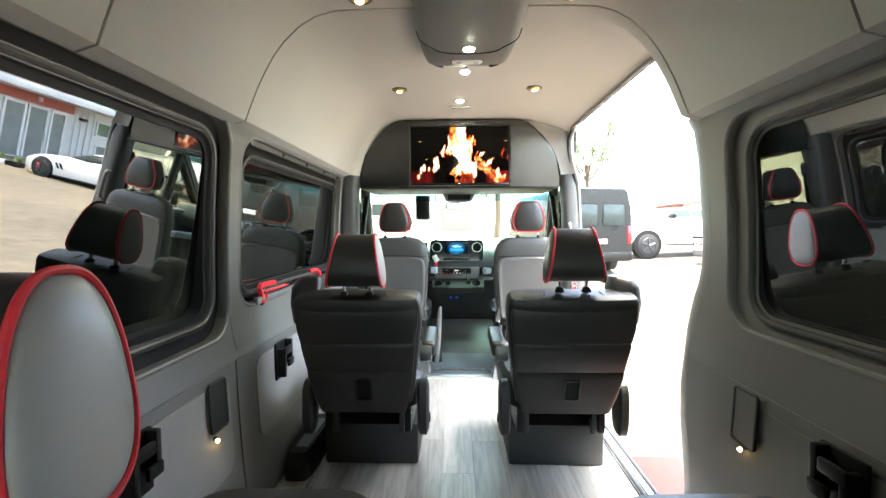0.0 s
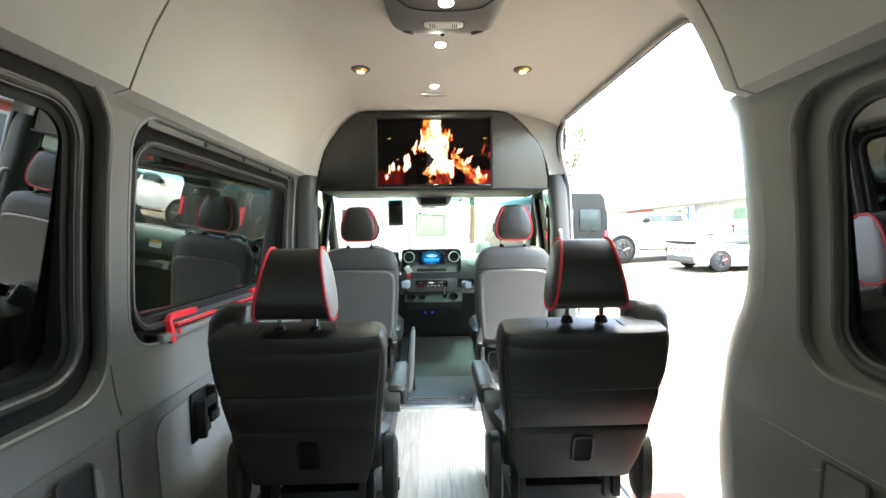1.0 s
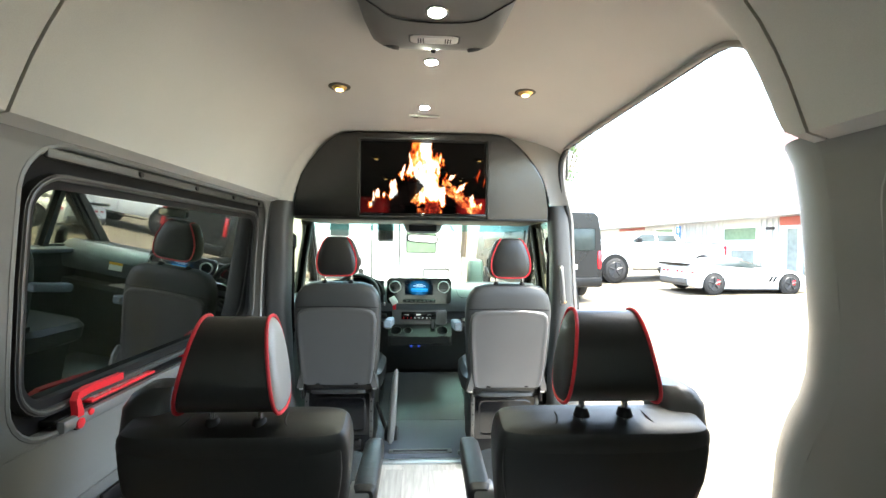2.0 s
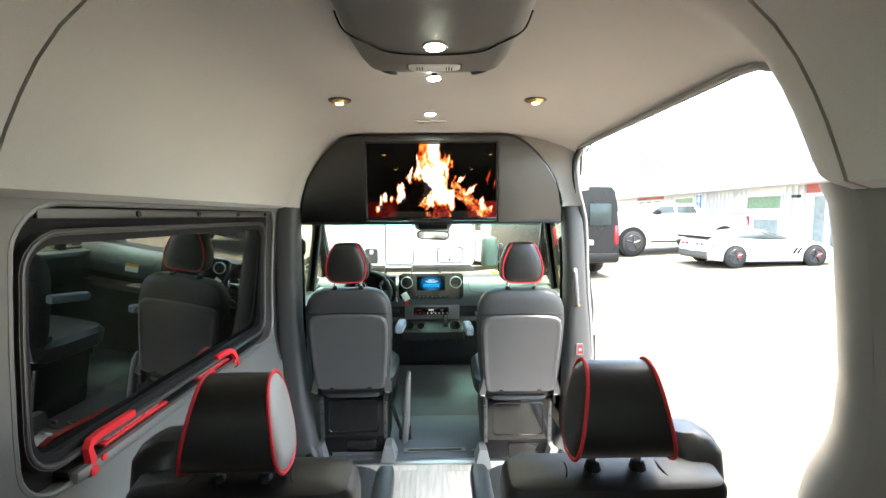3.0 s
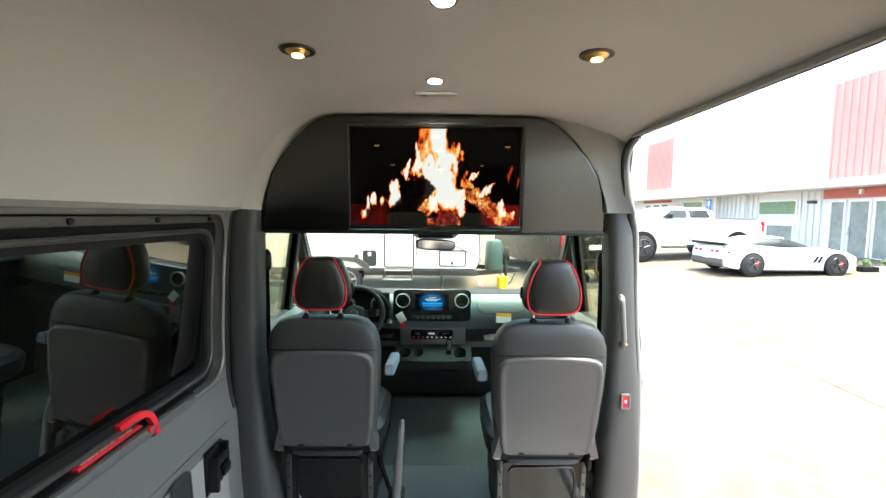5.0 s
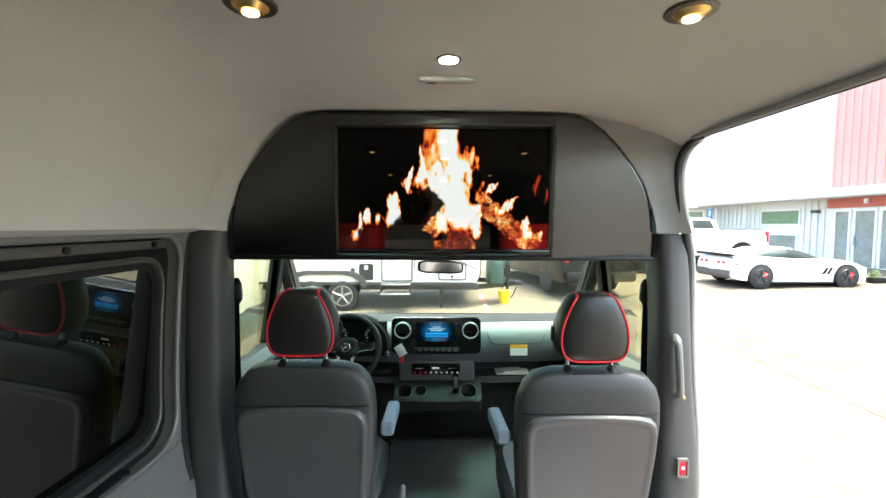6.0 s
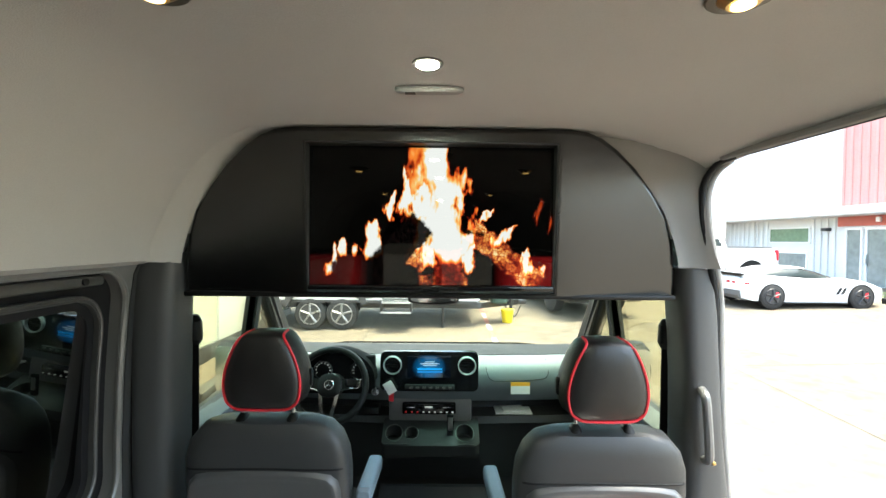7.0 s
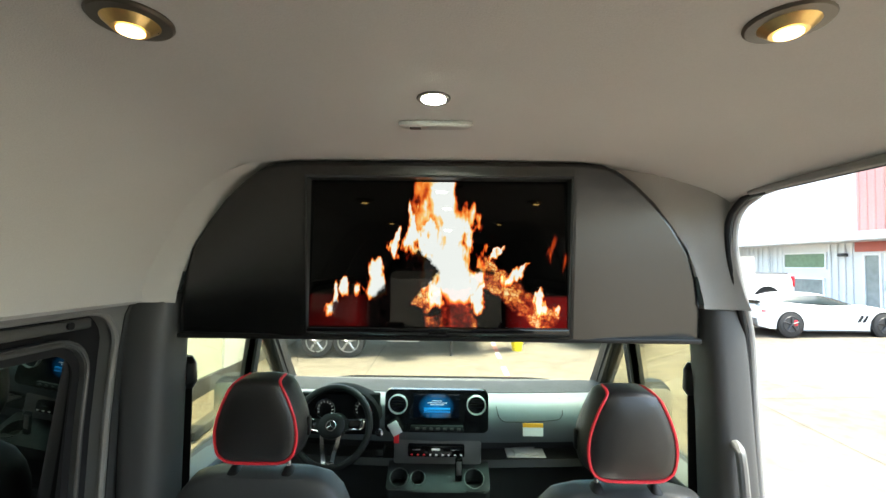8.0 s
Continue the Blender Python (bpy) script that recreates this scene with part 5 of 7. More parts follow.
mirror = thing("rear_view_mirror", (0.0, 3.62, 1.335), "rear view mirror hanging below the overhead console", "mirror")
part("casing", pillow([(0.03, 0, 0, 0.17, 0.04), (0.02, 0, 0, 0.24, 0.065), (0.0, 0, 0, 0.25, 0.07), (-0.006, 0, 0, 0.245, 0.066)], 4, 28, "y"), BLACK, mirror)
part("mirror_glass", pillow([(-0.008, 0, 0, 0.225, 0.05), (-0.0065, 0, 0, 0.228, 0.052)], 5, 28, "y"), CHROME, mirror, "silvered mirror glass")
mirror.rotation_euler = (radians(-1), radians(3), radians(14))
part("stalk", cyl((0, 0.02, 0.02), (0, 0.05, 0.12), 0.012), BLACK, mirror)
console = thing("overhead_console", (0.0, 3.58, 1.46), "grey overhead console with reading lights above the mirror", "overhead console")
part("console_body", pillow([(-0.085, 0, 0.03, 0.20, 0.12), (-0.075, 0, 0.02, 0.245, 0.18), (-0.03, 0, 0.0, 0.29, 0.26), (0.04, 0, 0.0, 0.32, 0.33), (0.17, 0, 0.0, 0.34, 0.36)], 4.5, 32), SEATSHELL, console)
part("button_panel", moved(box(-0.10, 0.10, -0.012, 0.0, -0.045, 0.02, 0.006), Matrix.Translation((0, -0.115, -0.03)) @ Matrix.Rotation(radians(24), 4, "X")), BLACK, console)
for x in (-0.085, 0.085):
    lamp_ = part("reading_light", cyl((x, -0.135, 0.005), (x, -0.165, -0.005), 0.022, 0.019, 20, 0.003), SATIN, console, "round silver reading light")
    part("lens", cyl((x, -0.163, -0.0045), (x, -0.168, -0.006), 0.014, n=16), PAPER, lamp_)


# ---- loose and fitted things along the walls ----
def wall_x(side, z, proud=0.012):
    return side * (lerp_table(WALL, z) - proud)


def belt_holder(side, y, z, label="black plastic seat belt holder on the wall panel"):
    """Two-pronged clip fixed to the side panel."""
    x = wall_x(side, z)
    h = thing("belt_holder", (x, y, z), label, "belt holder", "belt holders on the walls")
    i = -side
    part("back_plate", box(0, i * 0.012, -0.06, 0.06, -0.085, 0.085, 0.004), BLACK, h)
    part("hook", join(box(i * 0.01, i * 0.05, -0.055, -0.035, -0.07, 0.06, 0.005), box(i * 0.038, i * 0.052, -0.055, 0.02, 0.03, 0.065, 0.005)), BLACK, h)
    part("hook", join(box(i * 0.01, i * 0.045, 0.03, 0.05, -0.03, 0.085, 0.005), box(i * 0.036, i * 0.05, -0.005, 0.05, -0.035, 0.0, 0.005)), BLACK, h)


def wall_pocket(side, y, z):
    x = wall_x(side, z)
    p = thing("wall_outlet", (x, y, z), "dark recessed outlet cover on the wall panel" if side < 0 else "grey outlet cover on the dark wall panel", "outlet")
    put_ = lambda u, v, w: (side * (0.05 * v - 0.007 - w), u, v)
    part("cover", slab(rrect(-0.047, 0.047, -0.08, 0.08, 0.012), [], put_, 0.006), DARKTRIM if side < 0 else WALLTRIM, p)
    part("cover_rim", slab(rrect(-0.052, 0.052, -0.085, 0.085, 0.014), [rrect(-0.046, 0.046, -0.079, 0.079, 0.01)], put_, 0.009), PILLAR, p)


def courtesy_light(side, y, z):
    x = wall_x(side, z)
    c = thing("courtesy_light", (x, y, z), "tiny warm courtesy light on the wall panel", "wall light", "courtesy lights")
    part("bezel", cyl((0, 0, 0), (-side * 0.01, 0, 0), 0.012, 0.009, 14), CHROME, c)
    part("bulb", cyl((-side * 0.008, 0, -0.002), (-side * 0.016, 0, -0.006), 0.006, n=12), COURTESY, c)


for y in (0.72, 1.63, 2.63):
    belt_holder(-1, y, 0.53)
belt_holder(1, 0.66, 0.54)
for y in (1.095, 2.42):
    wall_pocket(-1, y, 0.535)
wall_pocket(1, 0.985, 0.555)
courtesy_light(-1, 1.075, 0.425)
courtesy_light(-1, 2.405, 0.40)
courtesy_light(1, 0.995, 0.455)
# red emergency bars on the sliding window's sill
part("sill_strip", box(-0.960, -0.912, 1.50, 2.62, 0.825, 0.841, 0.004), GASKET, win2, "black rubber strip on the sill")
part("sill_rail", box(-0.913, -0.889, 1.50, 2.60, 0.806, 0.838, 0.008), SEATSHELL, win2, "grey sliding window rail")
for y0, y1, yh in ((1.62, 1.90, 1.555), (2.10, 2.34, 2.37)):
    s_ = 1 if y1 < 2 else -1
    bar = part("release_bar", box(-0.952, -0.912, y0, y1, 0.842, 0.850, 0.002), REDPAINT, win2, "flat red emergency release bar")
    for k in range(20):
        ya = y0 + 0.02 + k * (y1 - y0 - 0.05) / 20
        for n_, xa in enumerate((-0.945, -0.935, -0.925)):
            if (k * 3 + n_ * 5) % 7:
                part("marking", box(xa, xa + 0.004, ya, ya + (0.006, 0.010, 0.008)[(k + n_) % 3], 0.8502, 0.8507), PAPER, bar)
    strap = [(yh - 0.004 * s_, 0.815, -0.897), (yh, 0.845, -0.900), (yh + 0.004 * s_, 0.868, -0.908), (yh + 0.018 * s_, 0.880, -0.916), (yh + 0.06 * s_, 0.882, -0.922), (yh + (0.20 if s_ > 0 else 0.11) * s_, 0.876, -0.928)]
    rings = []
    for k, (y, z, x) in enumerate(strap):
        p, q = strap[max(k - 1, 0)], strap[min(k + 1, len(strap) - 1)]
        d = Vector((q[0] - p[0], q[1] - p[1])).normalized() * 0.010
        rings.append([(x - 0.009, y - d.y, z + d.x), (x + 0.009, y - d.y, z + d.x), (x + 0.009, y + d.y, z - d.x), (x - 0.009, y + d.y, z - d.x)])
    part("release_lever", skin(rings), REDPAINT, win2, "flat red lever arm")
    part("lever_base", cyl((-0.915, yh, 0.815), (-0.895, yh, 0.815), 0.019, n=18, bevel=0.003), BLACK, win2)
    part("lever_knob", cyl((-0.897, yh - 0.004 * s_, 0.815), (-0.886, yh - 0.004 * s_, 0.815), 0.014, n=18, bevel=0.003), REDPAINT, win2, "round red knob")
    part("stop_button", cyl((-0.892, yh + 0.03 * s_, 0.832), (-0.885, yh + 0.03 * s_, 0.832), 0.009, n=14, bevel=0.002), REDPAINT, win2, "small red button")

# floor duct by the wall beside the seat
duct = thing("floor_duct", (-0.76, 1.78, 0), "black plastic air duct along the floor by the wall", "duct")
part("housing", pillow([(0.0, 0, 0, 0.13, 0.50), (0.06, 0.0, 0, 0.12, 0.48), (0.10, -0.01, 0.02, 0.09, 0.42)], 5, 28), BLACK, duct)
part("grille", box(-0.035, 0.02, -0.14, 0.16, 0.10, 0.106), SEATSHELL, duct)

# grab handle, door button and belts
grab = thing("grab_handle", (0.825, 2.875, 0.97), "grey vertical grab handle on the door pillar", "handle")
part("bar", tube([(0.002, 0.0, -0.012), (-0.004, -0.036, -0.004), (-0.005, -0.045, 0.02), (-0.012, -0.047, 0.10), (-0.018, -0.045, 0.175), (-0.016, -0.034, 0.192), (-0.006, 0.0, 0.196)], 0.0125, 10), SEATSHELL, grab)
part("bolt", cyl((0.004, -0.055, -0.004), (0.004, -0.03, -0.004), 0.006, n=12, bevel=0.002), GOLD, grab, "brass-coloured bolt")
sw = thing("door_switch", (0.845, 2.848, 0.705), "small red door switch in a grey bezel on the pillar", "switch")
part("bezel", slab(rrect(-0.02, 0.02, -0.034, 0.034, 0.006), [rrect(-0.014, 0.014, -0.027, 0.027, 0.004)], lambda u, v, w: (u, -w, v), 0.012), SEATSHELL, sw)
part("button", box(-0.013, 0.013, -0.009, 0.0, -0.026, 0.026, 0.003), REDPAINT, sw, "red button")
part("button_mark", box(-0.005, 0.005, -0.0098, -0.0088, -0.006, 0.006), PAPER, sw)
for side in (-1, 1):
    b = thing("seat_belt", (side * 0.80, 3.03, 0.45), "black seat belt hanging on the cab pillar", "seat belt", "cab seat belts")
    part("webbing", box(-0.022, 0.022, -0.002, 0.002, -0.1, 0.86), GASKET, b)
    part("guide", pillow([(0.80, 0, -0.005, 0.05, 0.03), (0.82, 0, -0.01, 0.075, 0.05), (0.88, 0, -0.01, 0.07, 0.045), (0.90, 0, -0.005, 0.04, 0.03)], 3, 18), BLACK, b)
    part("buckle", join(box(-0.03, 0.03, -0.012, 0.006, 0.30, 0.33, 0.004), box(-0.028, 0.028, -0.012, 0.004, 0.24, 0.265, 0.004)), BLACK, b)
for side, x in ((-1, -0.735), (1, 0.745)):
    a = thing("floor_anchor", (x, 2.87, 0.0), "dark plastic pillar foot with a steel anchor bolt", "anchor", "pillar feet")
    part("foot", pillow([(0.0, 0, 0.02, 0.15, 0.10), (0.06, side * 0.01, 0.025, 0.13, 0.09), (0.13, side * 0.03, 0.04, 0.09, 0.07), (0.19, side * 0.05, 0.05, 0.04, 0.04)], 3.4, 24), PILLAR, a)
    part("bolt_ring", cyl((0, -0.04, 0.075), (0, -0.012, 0.075), 0.026, n=20, bevel=0.004), BLACK, a)
    part("bolt", cyl((0, -0.046, 0.075), (0, -0.035, 0.075), 0.014, n=6), STEEL, a)

# ---- cab floor ----
grille = thing("floor_vent", (0.0, 3.025, 0.006), "long dark floor vent in a grey frame", "vent")
part("frame", slab(rrect(-0.195, 0.195, -0.022, 0.022, 0.008), [rrect(-0.17, 0.17, -0.012, 0.012, 0.004)], lambda u, v, w: (u, v, w), 0.008), SEATSHELL, grille)
part("slot", box(-0.168, 0.168, -0.011, 0.011, 0.0, 0.003), GASKET, grille)
brake = thing("hand_brake", (-0.165, 3.06, 0.0), "tall grey hand brake lever beside the driver seat", "lever")
part("lever", pillow([(0.06, -0.022, -0.03, 0.02, 0.03), (0.075, -0.021, -0.03, 0.038, 0.05), (0.20, -0.010, -0.035, 0.046, 0.055), (0.38, 0.0, -0.03, 0.042, 0.052), (0.46, 0.006, -0.02, 0.034, 0.046), (0.50, 0.010, -0.005, 0.022, 0.034), (0.508, 0.011, 0.0, 0.010, 0.018)], 2.8, 20), SEATSHELL, brake, "grey moulded lever grip")
part("mount", join(cyl((-0.06, 0.02, 0.10), (0.02, 0.02, 0.10), 0.045, n=20, bevel=0.008), tube([(-0.05, 0.02, 0.12), (-0.09, 0.06, 0.20), (-0.12, 0.10, 0.26)], 0.012, 8)), BLACK, brake)
for x in (-0.43, 0.43):
    r_ = structure("seat_rail", box(x - 0.2, x + 0.2, 2.98, 2.995, 0.006, 0.03, 0.003), SEATSHELL, "grey seat plinth edge", "trim")
structure("tunnel", skin([[(x, y, z) for x, z in ((-0.34, 0.0), (-0.30, h), (0.34, h), (0.38, 0.0))] for y, h in ((3.50, 0.007), (3.72, 0.03), (3.85, 0.09), (4.0, 0.20), (4.03, 0.2))]), TUNNEL, "grey rubber covered rise of the cab floor", "floor")

# ---- dashboard details ----
stick = thing("warning_label", (0.455, 3.815, 0.835), "orange and white paper label on the dashboard", "label")
part("paper", box(-0.05, 0.05, -0.003, 0.0, -0.03, 0.012), PAPER, stick)
part("band", box(-0.05, 0.05, -0.003, 0.0, 0.0125, 0.032), ORANGE, stick)
tag = thing("key_tag", (-0.218, 3.79, 0.832), "red and white paper tag hanging from the ignition key", "key tag")
part("red_tag", box(-0.012, 0.014, -0.004, 0.0, -0.062, 0.0, 0.002), REDPAINT, tag)
part("white_tag", moved(box(-0.025, 0.025, -0.008, -0.004, -0.02, 0.045, 0.002), Matrix.Rotation(radians(-30), 4, "Y")), PAPER, tag)
papers = thing("papers", (0.44, 3.937, 0.6615), "white papers lying on the dashboard shelf", "papers")
part("sheet", box(-0.10, 0.10, -0.04, 0.06, 0.0, 0.008, 0.002), PAPER, papers)
part("sheet", moved(box(-0.06, 0.06, -0.03, 0.05, 0.009, 0.018, 0.002), Matrix.Rotation(radians(6), 4, "Z")), PAPER, papers)
rem = thing("phone_handset", (0.09, 3.79, 0.626), "slim black handset standing in the cup tray", "handset")
part("shell", moved(box(-0.018, 0.018, -0.008, 0.008, -0.05, 0.085, 0.006), Matrix.Rotation(radians(8), 4, "X")), GLOSSBLACK, rem)
part("keypad", moved(box(-0.012, 0.012, -0.0095, -0.007, 0.0, 0.07, 0.002), Matrix.Rotation(radians(8), 4, "X")), SEATSHELL, rem)
REDLED = glow("red_button_light", (0.6, 0.02, 0.03), 0.03)
WHITELED = glow("white_symbol_light", (0.7, 0.7, 0.7), 0.045)
BLUELED = glow("blue_socket_light", (0.02, 0.08, 0.8), 0.03)
for k in range(9):
    x = -0.150 + k * 0.031
    part("button", local(box(x, x + 0.010, 3.836, 3.841, 0.693, 0.698, 0.001), do), REDLED if k in (0, 1, 2) else WHITELED, dash)
for x in (-0.12, 0.07):
    part("rocker", local(box(x - 0.022, x + 0.022, 3.832, 3.842, 0.719, 0.725, 0.002), do), CHROME, dash)
part("climate_digits", local(box(-0.045, -0.005, 3.837, 3.8405, 0.718, 0.726), do), WHITELED, dash)
part("key_strip", local(box(-0.15, 0.11, 3.805, 3.825, 0.824, 0.850, 0.003), do), TRAY, dash)
for k in range(7):
    x = -0.125 + k * 0.034
    part("key", local(box(x, x + 0.018, 3.801, 3.807, 0.831, 0.843, 0.002), do), RAIL, dash)
for k, (w, z) in enumerate(((0.05, 0.967), (0.10, 0.957), (0.07, 0.948))):
    part("screen_line", local(box(-0.02 - w / 2, -0.02 + w / 2, 3.8175, 3.8195, z, z + 0.0035), do), WHITELED, dash)
part("screen_bar", local(box(-0.085, 0.045, 3.8175, 3.8195, 0.926, 0.935), do), glow("screen_bar_blue", (0.02, 0.30, 0.75), 0.07), dash)
part("screen_bar", local(box(-0.085, 0.045, 3.8175, 3.8195, 0.912, 0.921), do), glow("screen_bar_blue_dim", (0.02, 0.22, 0.6), 0.05), dash)
part("ignition", local(cyl((-0.303, 3.80, 0.815), (-0.303, 3.85, 0.815), 0.02, n=18, bevel=0.003), do), CHROME, dash)
part("coin_tray", local(box(-0.395, -0.285, 3.815, 3.90, 0.692, 0.724, 0.006), do), BLACK, dash)
front = sorted((z, y) for y, z in prof[3:9])
rim_ = [(0.276, 0.962), (0.280, 0.925), (0.290, 0.888), (0.31, 0.868), (0.34, 0.862), (0.46, 0.862), (0.58, 0.870), (0.605, 0.884), (0.615, 0.91), (0.612, 0.960)]
part("airbag_seam", local(tube([(u, lerp_table(front, v) + 0.05 * (u / 0.85) ** 2 - 0.0505, v) for u, v in rim_], 0.0018, 6), do), TRAY, dash)
for x in (-0.045, 0.02):
    part("usb_light", local(box(x - 0.05, x - 0.03, 4.0, 4.03, 0.42, 0.43), do), BLUELED, dash)
for x, r in ((-0.574, 0.05), (-0.384, 0.05)):
    part("gauge", local(slab([(x + r * math.cos(a * math.pi / 14), 0.925 + r * math.sin(a * math.pi / 14)) for a in range(28)], [[(x + (r - 0.006) * math.cos(a * math.pi / 14), 0.925 + (r - 0.006) * math.sin(a * math.pi / 14)) for a in range(28)]], lambda u, v, w: (u, 3.809 - w, v), 0.004), do), CHROME, dash)
    for a in range(10):
        an = radians(-30 + a * 26)
        part("gauge_tick", local(cyl((x + 0.032 * math.cos(an), 3.807, 0.925 + 0.032 * math.sin(an)), (x + 0.040 * math.cos(an), 3.807, 0.925 + 0.040 * math.sin(an)), 0.0016, n=5), do), REDLED if x > -0.45 and a < 5 else WHITELED, dash)
for k in range(3):
    a = radians(90 + 120 * k)
    part("emblem_arm", moved(cyl((0, -0.024, 0), (0.021 * math.cos(a), -0.024, 0.021 * math.sin(a)), 0.003, 0.0012, 8), tilt), CHROME, wheel)
for sd in (-1, 1):
    part("spoke_pad", moved(pillow([(-0.016, sd * 0.112, 0.012, 0.055, 0.03), (-0.01, sd * 0.112, 0.012, 0.07, 0.042), (0.008, sd * 0.112, 0.012, 0.07, 0.042)], 4, 20, "y"), tilt), GLOSSBLACK, wheel)

# sun visors and roof strip ahead of the bulkhead
for x in (-0.42, 0.42):
    v = thing("sun_visor", (x, 3.60, 1.515), "pale grey folded sun visor", "sun visor", "sun visors")
    part("pad", moved(box(-0.2, 0.2, -0.09, 0.09, -0.012, 0.006, 0.006), Matrix.Rotation(radians(-12), 4, "X")), WALLPANEL, v)
    part("visor_label", moved(box(-0.06, 0.06, -0.0925, -0.0905, -0.010, 0.004), Matrix.Rotation(radians(-12), 4, "X")), PAPER, v, "white paper label")
# door mirrors outside
for sd in (-1, 1):
    mth = thing("door_mirror", (sd * 1.0, 3.95, 0.75), "black door mirror on the cab door", "mirror", "door mirrors")
    part("housing", pillow([(0.0, sd * 0.085, 0.01, 0.15, 0.08), (0.02, sd * 0.085, 0, 0.20, 0.11), (0.15, sd * 0.088, 0, 0.215, 0.12), (0.27, sd * 0.085, 0, 0.20, 0.11), (0.30, sd * 0.083, 0.01, 0.15, 0.08)], 3.8, 28), BLACK, mth)
    part("mirror_glass", slab(rrect(-0.088, 0.088, 0.025, 0.275, 0.03), [], lambda u, v, w, q=sd: (q * 0.085 + u, -0.064 + w, v), 0.006), CHROME, mth, "silvered mirror glass")
    part("arm", box(min(-sd * 0.04, sd * 0.06), max(-sd * 0.04, sd * 0.06), -0.03, 0.03, 0.0, 0.05, 0.01), BLACK, mth)


# ---- outside ----
def gz(x, y):
    """Height of the sloping yard."""
    return -0.62 + 0.029 * (y - 2) + 0.025 * x


ground = structure("ground", skin([[(-600, y, gz(-600, y)), (600, y, gz(600, y))] for y in (-600, 600)], closed=False), CONCRETE, "pale sunlit concrete yard", "ground")
JOINT = mat("dark_joint", (0.05, 0.047, 0.04), 0.95, vary=0.2, scale=2, fine=30, bump=0.2)
for p, q in (((4.58, -20), (4.58, 60)), ((-30, 8.2), (14, 8.2)), ((11, -20), (11, 60)), ((-30, 15), (14, 15)), ((-1.5, 8.2), (-1.5, 60))):
    d = (Vector(q) - Vector(p)).normalized()
    nrm = Vector((-d.y, d.x)) * 0.008
    structure("pavement_joint", skin([[(a[0] + k * nrm.x, a[1] + k * nrm.y, gz(a[0], a[1]) + 0.004) for k in (-1, 1)] for a in (p, q)], closed=False), JOINT, "dark joint between concrete slabs", "joint")
FADEDRED = mat("faded_red_line", (0.24, 0.10, 0.075), 0.9, vary=0.4, scale=3, fine=30, bump=0.2)
FADEDWHITE = mat("faded_white_line", (0.34, 0.32, 0.28), 0.9, vary=0.4, scale=3, fine=30, bump=0.2)
for k in range(14):
    y0 = 8.9 + 0.62 * k
    x0 = 1.12 + 0.008 * k
    structure("road_marking", skin([[(x, y, gz(x, y) + 0.004) for x in (x0 - 0.05, x0 + 0.05)] for y in (y0, y0 + 0.60)], closed=False), FADEDWHITE if k % 2 else FADEDRED, "worn red and white painted line on the concrete", "line")
mat_red = thing("doormat", (1.4, 2.3, gz(1.4, 2.3)), "red carpet mat on the concrete by the van door", "mat")
part("carpet", box(-0.2, 0.20, -0.9, 0.5, 0.0, 0.02, 0.006), REDMAT, mat_red)


def wheel_part(parent, x, y, z, r, width, rim, caliper=False, out=-1):
    """Tyre with a spoked rim; out: the side on which the rim shows."""
    t = part("wheel", cyl((x, y - width / 2, z), (x, y + width / 2, z), r, n=36, bevel=0.035), TYRE, parent)
    yo = y + out * (width / 2 + 0.004)
    part("rim_dish", cyl((x, yo - out * 0.02, z), (x, yo, z), r * 0.66, n=28), DARKTRIM, t)
    part("rim", tube([(x + r * 0.66 * math.cos(k * math.pi / 12), yo, z + r * 0.66 * math.sin(k * math.pi / 12)) for k in range(24)], 0.014, 6, False, True), rim, t)
    if caliper:
        part("brake_caliper", box(x + 0.08, x + 0.17, yo - 0.006, yo + 0.006, z - 0.03, z + 0.13, 0.003), REDPAINT, t, "red brake caliper")
    for k in range(5):
        a = radians(90 + 72 * k)
        part("spoke", tube([(x, yo + out * 0.012, z), (x + r * 0.36 * math.cos(a), yo + out * 0.014, z + r * 0.36 * math.sin(a)), (x + r * 0.65 * math.cos(a), yo, z + r * 0.65 * math.sin(a))], 0.026, 6, False), rim, t)
    return t


def hull(sections, n=8):
    """Car body: sections of (x, half width, low, shoulder, top, half width at top)."""
    rings = []
    for x, w, lo, sh, top, wt in sections:
        half = [(w * 0.93, lo), (w * 0.985, lo + 0.3 * (sh - lo)), (w, lo + 0.65 * (sh - lo)), (w * 0.985, sh), (w * 0.93, sh + 0.35 * (top - sh)), (wt + 0.5 * (w * 0.9 - wt), sh + 0.75 * (top - sh)), (wt, top - 0.01), (wt * 0.6, top + 0.008)]
        rings.append([(x, -a, z) for a, z in half] + [(x, a, z) for a, z in half[::-1]])
    return skin(rings)


